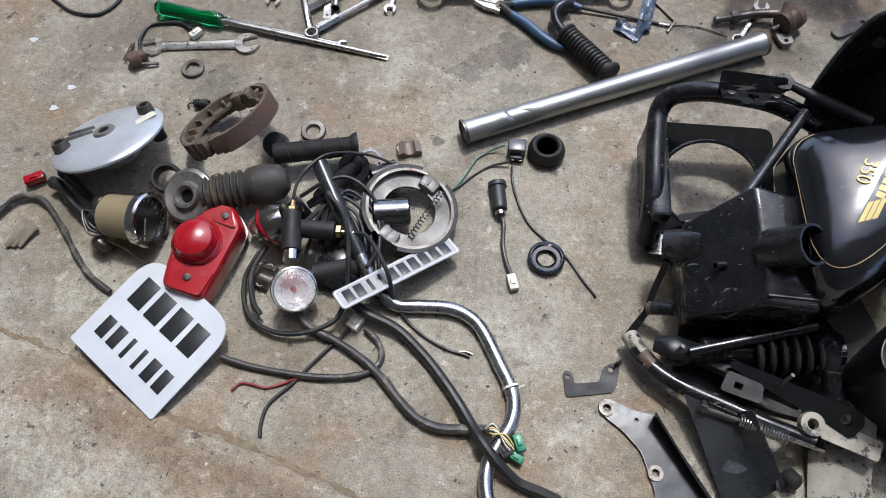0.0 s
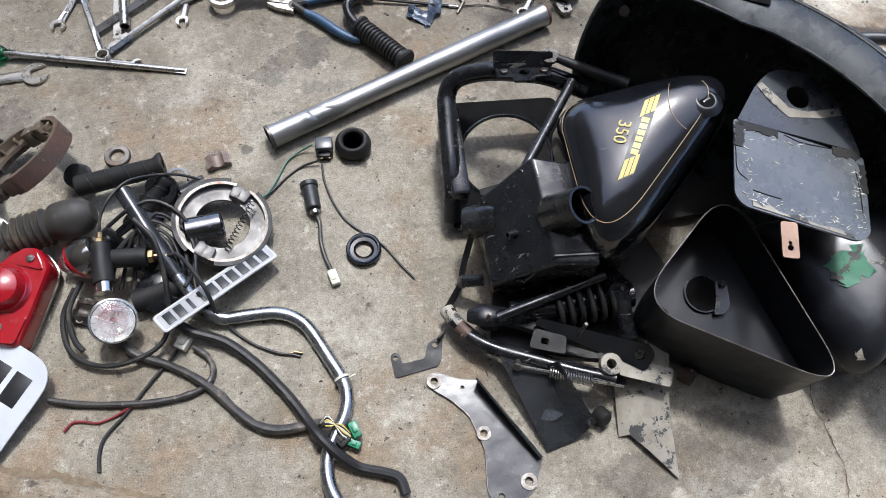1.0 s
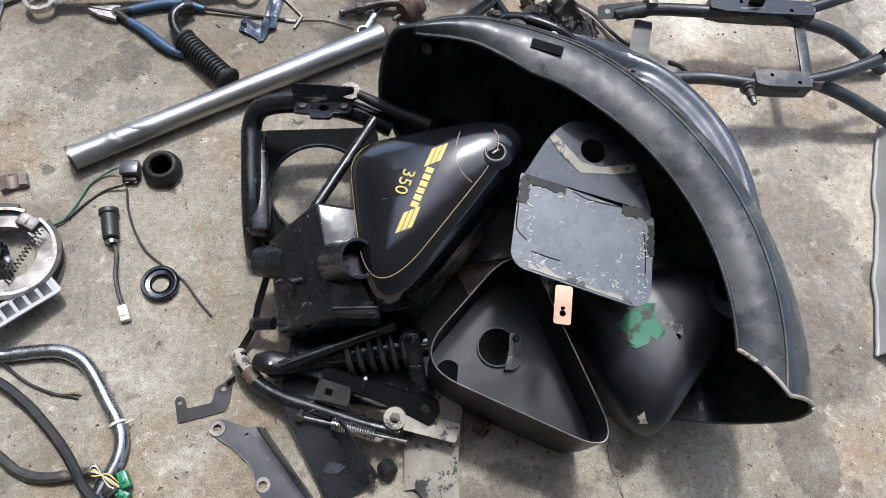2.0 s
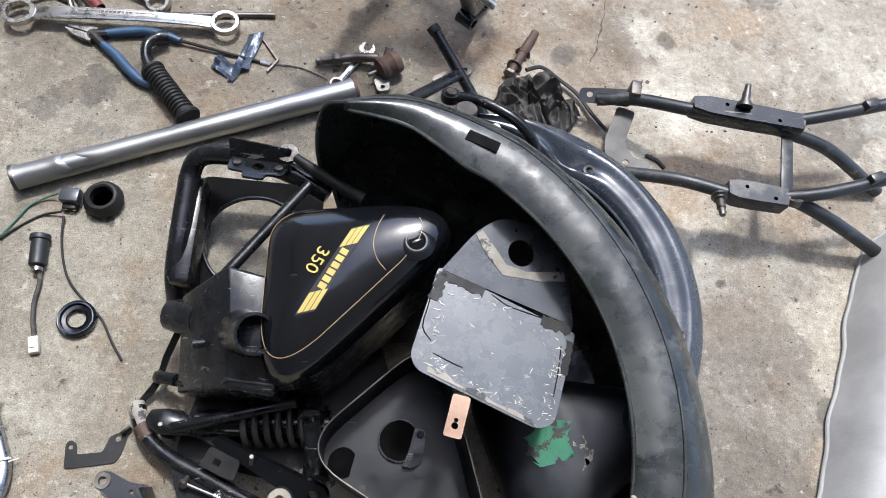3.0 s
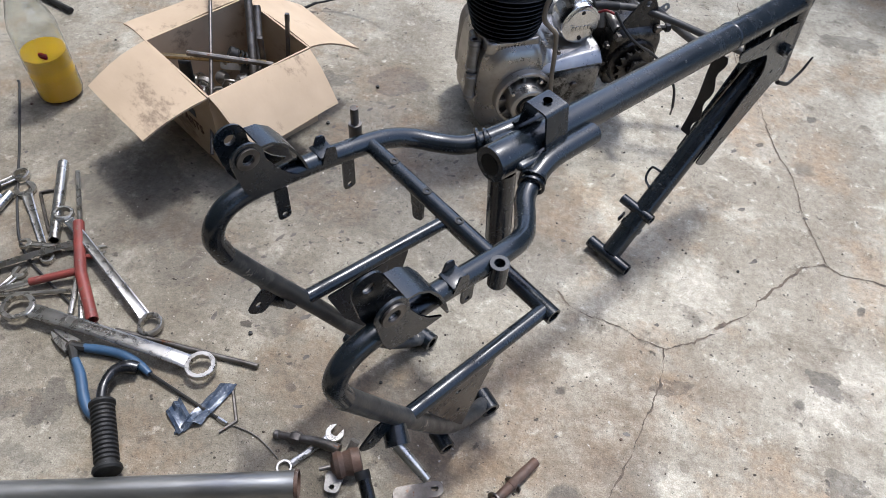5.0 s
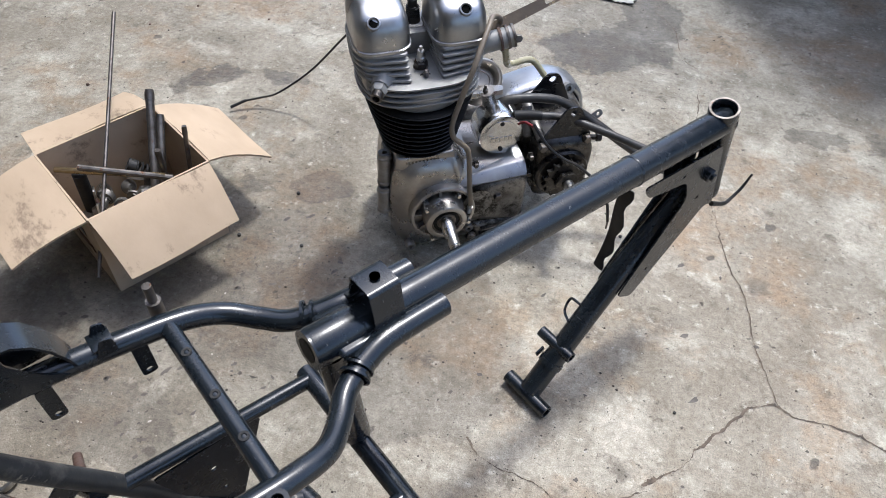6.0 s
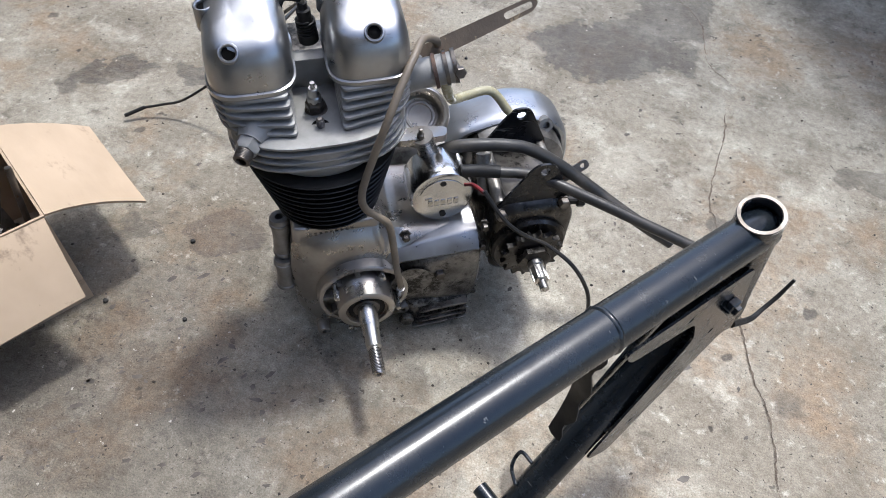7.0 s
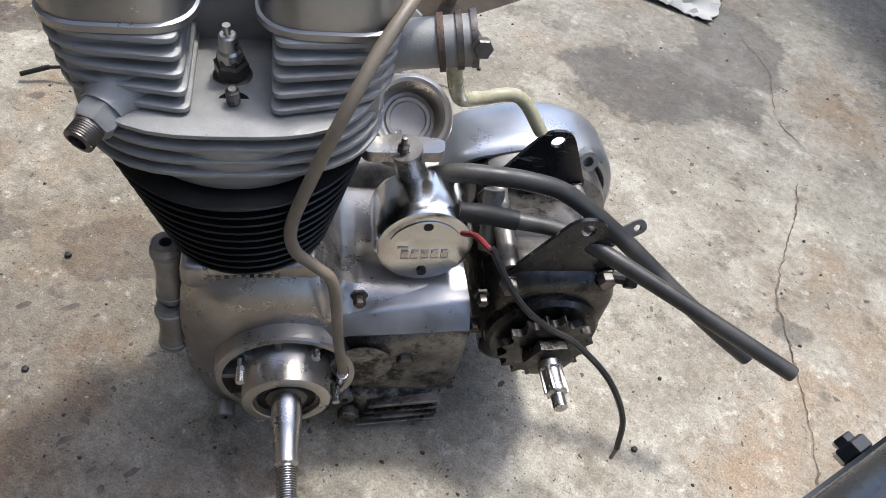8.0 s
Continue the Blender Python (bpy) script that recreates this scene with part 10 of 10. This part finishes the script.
    for k in range(7):
        cable("loom_wire", [(0.175, 0.338, 0.018 + 0.002 * k), (0.188, 0.340 + 0.003 * (k - 3), 0.030), (0.205, 0.332 - 0.003 * k, 0.026), (0.218, 0.318 - 0.002 * k, 0.016)], 0.0014, (YELLOW, CABLE_BLACK, WHITE_PLASTIC, YELLOW, CABLE_BLACK, WHITE_PLASTIC, OLD_STEEL)[k], ("yellow", "black", "white", "yellow", "black", "white", "grey")[k] + " wire fanning from the loom", 5, "wire")
    for k in range(3):
        solo("dry_leaf", tube(B(), [(-0.655 + 0.012 * k, 0.628, 0.006), (-0.645 + 0.012 * k, 0.640 + 0.006 * k, 0.010), (-0.640 + 0.016 * k, 0.655 + 0.006 * k, 0.012)], [0.004, 0.0075, 0.006], 8, 3, flat=0.4), PIPE_TAN, "brown wire clip tabs by the loom", "clip")
    r = thing("relay", "small grey relay with brass terminals", "relay", pose(0.226, 0.852, 0.014, 0, 0, -4))
    part("case", block(B(), 0.032, 0.026, 0.027, 0.0025), SATIN_GREY, r)
    for x in (-0.006, 0.008):
        part("terminal", block(B(), 0.006, 0.012, 0.0015, 0.0003, pose(x, -0.018, -0.004)), BRASS, r)
    part("base", block(B(), 0.022, 0.012, 0.016, 0.001, pose(0.0, -0.016, -0.007)), DULL_BLACK, r)
    g = thing("rubber_grommet", "fat black rubber grommet ring", "grommet", pose(0.280, 0.850, 0.0))
    part("ring", lathe(B(), [(0.019, 0.002), (0.026, 0.0), (0.032, 0.006), (0.034, 0.014), (0.032, 0.022), (0.026, 0.030), (0.022, 0.031), (0.019, 0.028), (0.0185, 0.012)], 34, closed=True), RUBBER, g)
    part("bore", lathe(B(), [(0.0186, 0.010), (0, 0.010)], 24), DULL_BLACK, g)
    o = thing("oil_seal", "black oil seal ring with a shiny steel lip", "seal", pose(0.275, 0.634, 0.0))
    part("ring", lathe(B(), [(0.015, 0.004), (0.017, 0.003), (0.024, 0.004), (0.024, 0.0), (0.030, 0.0), (0.031, 0.002), (0.031, 0.011), (0.029, 0.013), (0.026, 0.012), (0.024, 0.007), (0.018, 0.006), (0.0155, 0.009), (0.0145, 0.008)], 36, closed=True), GLOSS_BLACK, o)
    part("lip", lathe(B(), [(0.0255, 0.0125), (0.0275, 0.0135), (0.0265, 0.0138), (0.0250, 0.0130)], 36, closed=True), FOIL, o)
    s = thing("flasher_can", "dark cylindrical flasher can with taped leads", "flasher")
    M = to((0.196, 0.722, 0.0135), (0.190, 0.785, 0.0145))
    part("can", lathe(B(), [(0.0, 0), (0.012, 0), (0.0135, 0.002), (0.0135, 0.044), (0.0165, 0.046), (0.0165, 0.054), (0.010, 0.057), (0, 0.057)], 24, M), GAUGE_FACE, s)
    part("lead", tube(B(), [(0.196, 0.724, 0.012), (0.203, 0.698, 0.006), (0.202, 0.660, 0.006), (0.207, 0.628, 0.006), (0.216, 0.600, 0.008)], 0.0038, 10, 6), TAPE, s)
    part("end_ring", lathe(B(), [(0.005, 0), (0.009, 0.0), (0.009, 0.006), (0.005, 0.006)], 16, to((0.197, 0.719, 0.0135), (0.198, 0.70, 0.012)), True), TOOL_STEEL, s)


looms()


def washers_and_bits():
    for x, y, ro, ri in ((-0.408, 1.031, 0.0225, 0.0125), (-0.152, 0.888, 0.0235, 0.0125)):
        solo("washer", lathe(B(), [(ri, 0.001), (ri + 0.001, 0.0), (ro - 0.001, 0.0), (ro, 0.001), (ro, 0.0055), (ro - 0.0015, 0.007), (ri + 0.0015, 0.007), (ri, 0.0055)], 30, pose(x, y, 0), True), OLD_STEEL, "thick dark steel washer on the floor", "washer", group="washers on the floor")
    s = thing("return_spring", "short dark coil spring with end hooks", "spring")
    part("coils", coil(B(), (-0.385, 0.941, 0.009), (-0.358, 0.941, 0.009), 0.0075, 0.0016, 8), DULL_BLACK, s)
    for x, d in ((-0.386, -1), (-0.357, 1)):
        part("hook", tube(B(), [(x, 0.941, 0.009), (x + 0.008 * d, 0.945, 0.006), (x + 0.014 * d, 0.940, 0.004), (x + 0.010 * d, 0.935, 0.004)], 0.0014, 6, 4), DULL_BLACK, s)
    sw = thing("brake_switch", "small rusty brake lamp switch with chain and lead", "switch")
    M = to((-0.532, 1.036, 0.014), (-0.500, 1.058, 0.016))
    part("body", lathe(B(), [(0.0, 0), (0.015, 0.0), (0.016, 0.003), (0.016, 0.018), (0.012, 0.022), (0.012, 0.034), (0, 0.034)], 18, M), RUST, sw)
    part("pin", rod(B(), (-0.51, 1.035, 0.01), (-0.478, 1.040, 0.006), 0.003, 8), OLD_STEEL, sw)
    part("lead", tube(B(), [(-0.515, 1.060, 0.018), (-0.528, 1.10, 0.008), (-0.520, 1.138, 0.005), (-0.490, 1.148, 0.005), (-0.455, 1.147, 0.006), (-0.430, 1.128, 0.008)], 0.0032, 8, 6), CABLE_BLACK, sw)
    part("chain", coil(B(), (-0.548, 1.045, 0.006), (-0.540, 1.092, 0.006), 0.003, 0.0012, 9, 5, 8), OLD_STEEL, sw)
    b = thing("small_bracket", "small dark steel bracket plate with holes", "bracket")
    out = [(0.296, 0.436), (0.303, 0.442), (0.312, 0.436), (0.314, 0.420), (0.352, 0.424), (0.360, 0.448), (0.376, 0.456), (0.386, 0.452), (0.380, 0.420), (0.372, 0.408), (0.300, 0.398)]
    part("plate", plate(B(), rounded(out, 0.004, 3), 0.003, [circle(0.304, 0.431, 0.004, 10), circle(0.372, 0.445, 0.005, 10)]), DULL_BLACK, b)
    part("lip", block(B(), 0.016, 0.004, 0.014, 0.001, pose(0.384, 0.456, 0.010, 0, 0, 40)), DULL_BLACK, b)
    for k, (x, y) in enumerate(((-0.75, 1.10), (-0.64, 0.98), (-0.66, 0.93))):
        solo("paint_fleck", plate(B(), [Vector((0.008 * math.cos(a) * (1 + 0.4 * math.sin(3 * a + k)), 0.006 * math.sin(a))) for a in np.linspace(0, 6.28, 12)[:-1].tolist()], 0.0008, (), pose(x, y, 0.0002)), WHITE_PLATE, "pale paint fleck on the floor", "fleck", group="paint flecks")


washers_and_bits()


# ---- brackets, stand and shock absorber beside the black parts ----
def side_stand():
    s = thing("side_stand", "black side stand with rusty foot, return spring and pivot bracket", "stand")
    part("leg", tube(B(), [(0.402, 0.488, 0.030), (0.412, 0.462, 0.034), (0.432, 0.436, 0.038), (0.468, 0.410, 0.042), (0.520, 0.384, 0.048), (0.585, 0.352, 0.056), (0.640, 0.330, 0.060)], [0.0125, 0.0125, 0.012, 0.012, 0.0115, 0.0115, 0.0115], 16, 6), BLACK_PAINT, s)
    part("foot_end", tube(B(), [(0.398, 0.494, 0.029), (0.406, 0.476, 0.032), (0.424, 0.445, 0.037)], [0.0128, 0.0130, 0.0127], 16, 4), PEELED, s, "foot end worn to rusty bare steel")
    part("rust_band", tube(B(), [(0.414, 0.460, 0.035), (0.428, 0.441, 0.0375)], 0.0132, 16, 2), RUST, s)
    part("spring_bolt", hexnut(rod(B(), (0.497, 0.388, 0.046), (0.490, 0.372, 0.058), 0.005, 10), to((0.492, 0.376, 0.055), (0.487, 0.366, 0.063)), 0.008, 0.006), OLD_STEEL, s)
    part("spring", coil(B(), (0.540, 0.357, 0.060), (0.602, 0.331, 0.066), 0.0078, 0.0017, 17), TOOL_STEEL, s, "bright return spring")
    part("spring_rod", rod(B(), (0.492, 0.375, 0.056), (0.545, 0.355, 0.060), 0.0025, 8), TOOL_STEEL, s)
    part("spring_rod", rod(B(), (0.600, 0.332, 0.066), (0.648, 0.315, 0.066), 0.0025, 8), TOOL_STEEL, s)
    part("bracket", plate(B(), rounded([(-0.085, 0.008), (0.060, 0.017), (0.092, 0.020), (0.104, 0.006), (0.096, -0.022), (0.060, -0.018), (-0.06, -0.008), (-0.092, -0.003)], 0.008, 3), 0.012, [circle(0.080, 0.0, 0.0085, 16)], Matrix.Translation((0.612, 0.398, 0.072)) @ pose(0, 0, 0, 28, 0, -27)), GLOSS_BLACK, s)
    part("pivot_eye", lathe(B(), [(0.008, 0), (0.017, 0), (0.018, 0.003), (0.017, 0.014), (0.008, 0.014)], 22, pose(0.634, 0.352, 0.066, 8, 0, 0), True), PEELED, s, "bare pale pivot eye")
    part("lug_plate", plate(B(), rounded([(-0.028, -0.014), (0.030, -0.012), (0.026, 0.016), (-0.026, 0.018)], 0.006, 3), 0.004, [rounded([(-0.012, -0.004), (0.0, -0.004), (0.0, 0.006), (-0.012, 0.006)], 0.002, 2)], pose(0.545, 0.400, 0.072, 10, -8, -25)), DULL_BLACK, s)
    part("pin", rod(B(), (0.452, 0.450, 0.055), (0.458, 0.452, 0.100), 0.003, 8), OLD_STEEL, s)
    part("pin", rod(B(), (0.590, 0.400, 0.085), (0.596, 0.405, 0.128), 0.003, 8), OLD_STEEL, s)
    part("rail", block(B(), 0.19, 0.02, 0.02, 0.003, pose(0.548, 0.428, 0.052, 0, -6, -28)), DULL_BLACK, s)
    return s


side_stand()


def steel_plates():
    g = "steel plates on the floor"
    a = thing("engine_plate", "grey-black curved engine mounting plate with three eyes", "plate", group=g)
    out = [(0.348, 0.392), (0.366, 0.398), (0.402, 0.380), (0.432, 0.376), (0.512, 0.240), (0.492, 0.196), (0.466, 0.176), (0.425, 0.180), (0.416, 0.200), (0.424, 0.262), (0.408, 0.320), (0.382, 0.350), (0.354, 0.372)]
    part("plate", plate(B(), rounded(out, 0.010, 4), 0.004, [circle(0.361, 0.382, 0.006, 12), circle(0.405, 0.366, 0.0035, 10), circle(0.426, 0.288, 0.006, 12), circle(0.482, 0.205, 0.008, 14), circle(0.436, 0.190, 0.005, 12)], pose(0, 0, 0.001)), PLATE_PAINT, a)
    for x, y, r in ((0.361, 0.382, 0.012), (0.426, 0.288, 0.0115), (0.482, 0.205, 0.013)):
        part("eye", lathe(B(), [(r * 0.52, 0.004), (r, 0.004), (r, 0.0068), (r * 0.52, 0.0068)], 20, pose(x, y, 0.001), True), OLD_STEEL, a)
    A, C = Vector((0.434, 0.374, 0.003)), Vector((0.512, 0.238, 0.003))
    d = (C - A).normalized()
    n = Vector((-d.y, d.x, 0))
    part("flange", sheet(B(), [[A.lerp(C, q) + n * o * -1 + Vector((0, 0, z)) for o, z in ((0.0, 0.0), (0.004, 0.02), (0.008, 0.036 - 0.016 * q))] for q in (0, 0.25, 0.5, 0.75, 1)], 0.003), PLATE_PAINT, a)
    edge = [Vector((p[0], p[1], 0.0048)) for p in rounded(out, 0.010, 4)]
    part("worn_edge", tube(B(), edge + edge[:1], 0.0007, 6, 1), OLD_STEEL, a)
    b = thing("engine_plate", "folded grey-black steel plate with pale scuffs", "plate", group=g)
    rows = []
    for q in np.linspace(0, 1, 9).tolist():
        l = Vector((0.468, 0.398, 0.045)).lerp(Vector((0.520, 0.246, 0.004)), q)
        r1 = Vector((0.535, 0.372, 0.052)).lerp(Vector((0.572, 0.258, 0.006)), q)
        r2 = Vector((0.552, 0.365, 0.085)).lerp(Vector((0.602, 0.275, 0.030)), q)
        rows.append([l, l.lerp(r1, 0.35), l.lerp(r1, 0.7), r1, r1.lerp(r2, 0.5), r2])
    part("plate", sheet(B(), rows, 0.003), PLATE_PAINT, b)
    part("scuff", plate(B(), [Vector((0.022 * math.cos(t) * (1 + 0.2 * math.sin(4 * t)), 0.009 * math.sin(t))) for t in np.linspace(0, 6.28, 16)[:-1].tolist()], 0.0006, (), Matrix.Translation((0.530, 0.298, 0.0235)) @ pose(0, 0, 0, 17, -6, -14)), SATIN_GREY, b)
    part("rivet_eye", lathe(B(), [(0.003, 0), (0.008, 0), (0.008, 0.003), (0.003, 0.003)], 14, pose(0.590, 0.272, 0.030, 0, 60, 0), True), OLD_STEEL, b)
    c = thing("chain_guard", "bent steel guard strip with peeling pale paint", "guard", group=g)
    rows = []
    for q in np.linspace(0, 1, 13).tolist():
        l = Vector((0.672, 0.400, 0.060)).lerp(Vector((0.655, 0.250, 0.010)), q)
        r = Vector((0.752, 0.400, 0.052)).lerp(Vector((0.712, 0.212, 0.006)), q)
        if q > 0.8:
            r += Vector((0.004, -0.10 * (q - 0.8) * 2.0, 0.0))
        rows.append([l + Vector((-0.016, 0, -0.02 * (1 - q) - 0.006)), l, l.lerp(r, 0.35) + Vector((0, 0, 0.006)), l.lerp(r, 0.7) + Vector((0, 0, 0.004)), r])
    part("strip", sheet(B(), rows, 0.0025), PEELED, c)
    part("strap", plate(B(), rounded([(-0.045, -0.016), (0.04, -0.020), (0.044, 0.010), (-0.04, 0.014)], 0.006, 3), 0.003, (), pose(0.690, 0.335, 0.066, 4, 6, -18)), PEELED, c)


steel_plates()


def shock_absorber():
    s = thing("shock_absorber", "black shock absorber with coil spring, half hidden under the boxes", "shock absorber")
    A, C = Vector((0.500, 0.462, 0.055)), Vector((0.700, 0.462, 0.070))
    part("body", rod(B(), A, C, 0.021, 20), BLACK_PAINT, s)
    part("spring", coil(B(), A.lerp(C, 0.35), A.lerp(C, 0.95), 0.032, 0.0048, 7, 8, 18), DULL_BLACK, s)
    part("eye", lathe(B(), [(0.008, -0.015), (0.020, -0.015), (0.020, 0.015), (0.008, 0.015)], 20, pose(0.462, 0.462, 0.045, 20, 0, 0), True), BLACK_PAINT, s)
    part("eye_plate", tube(B(), [(0.430, 0.47, 0.055), (0.455, 0.462, 0.065), (0.50, 0.455, 0.060)], [0.012, 0.02, 0.014], 14, 4, flat=0.6), BLACK_PAINT, s)
    p = thing("stay_tube", "thin black tube lying across under the filter box", "tube")
    part("tube", rod(B(), (0.470, 0.448, 0.088), (0.650, 0.486, 0.112), 0.0085, 12), BLACK_PAINT, p)
    q = thing("shock_absorber", "second black shock absorber standing behind the stand", "shock absorber")
    part("rod", rod(B(), (0.672, 0.462, 0.10), (0.678, 0.405, 0.062), 0.014, 16), BLACK_PAINT, q)
    part("eye", lathe(B(), [(0.009, -0.013), (0.020, -0.013), (0.020, 0.013), (0.009, 0.013)], 20, pose(0.682, 0.392, 0.055, 70, 10, 0), True), BLACK_PAINT, q)
    part("body", rod(B(), (0.660, 0.53, 0.05), (0.672, 0.462, 0.10), 0.020, 16), BLACK_PAINT, q)
    k = thing("rubber_strap", "torn black rubber strap with a buckle beside the filter box", "strap")
    part("strip", sheet(B(), [[(0.402, 0.497, 0.010), (0.396, 0.503, 0.012)], [(0.418, 0.512, 0.016), (0.410, 0.520, 0.020)], [(0.432, 0.530, 0.03), (0.424, 0.536, 0.03)], [(0.444, 0.562, 0.05), (0.434, 0.565, 0.05)], [(0.462, 0.600, 0.07), (0.452, 0.604, 0.07)]], 0.003), GLOSS_BLACK, k)
    part("clip", tube(B(), [(0.432, 0.533, 0.045), (0.462, 0.525, 0.062)], 0.010, 12, 1), BLACK_PAINT, k)
    part("clip_end", rod(B(), (0.428, 0.534, 0.043), (0.434, 0.532, 0.047), 0.0105, 12), OLD_STEEL, k)
    w = thing("spanner", "black-handled open spanner resting on the carrier", "spanner")
    bm = B()
    jaw(bm, Matrix.Translation((0.618, 0.838, 0.226)) @ pose(0, 0, 0, 0, 0, 190), 0.015, 0.006)
    part("open_jaw", bm, GEAR_DARK, w)
    part("handle", tube(B(), [(0.630, 0.832, 0.226), (0.668, 0.806, 0.226), (0.735, 0.768, 0.222)], [0.007, 0.0090, 0.0095], 14, 3), RUBBER, w)
    n = solo("rubber_buffer", lathe(B(), [(0.0, 0), (0.013, 0), (0.014, 0.003), (0.014, 0.018), (0.010, 0.022), (0, 0.022)], 20, pose(0.612, 0.292, 0.012, 60, 0, 30)), RUBBER, "small black rubber buffer on the floor", "buffer")
    e = solo("rusty_bush", lathe(B(), [(0.007, 0), (0.014, 0), (0.014, 0.02), (0.007, 0.02)], 18, pose(0.768, 0.335, 0.012, 70, 0, 40), True), RUST, "rusty bush under the tool box", "bush")
    # black sheets added to darken the gaps where the heap shades the floor
    d = solo("steel_sheet", plate(B(), rounded([(0.46, 0.42), (0.72, 0.36), (0.80, 0.52), (0.76, 0.64), (0.52, 0.66)], 0.02, 3), 0.004, (), pose(0, 0, 0.006)), DULL_BLACK, "added black sheet standing in for the shade under the parts", "panel")
    j = solo("steel_sheet", plate(B(), rounded([(0.36, 0.0), (0.0, 0.0), (0.02, 0.12), (0.34, 0.14)], 0.02, 3), 0.004, (), pose(0.70, 0.60, 0.02, 0, 0, 4)), DULL_BLACK, "added black sheet standing in for the shade behind the covers", "panel")


shock_absorber()
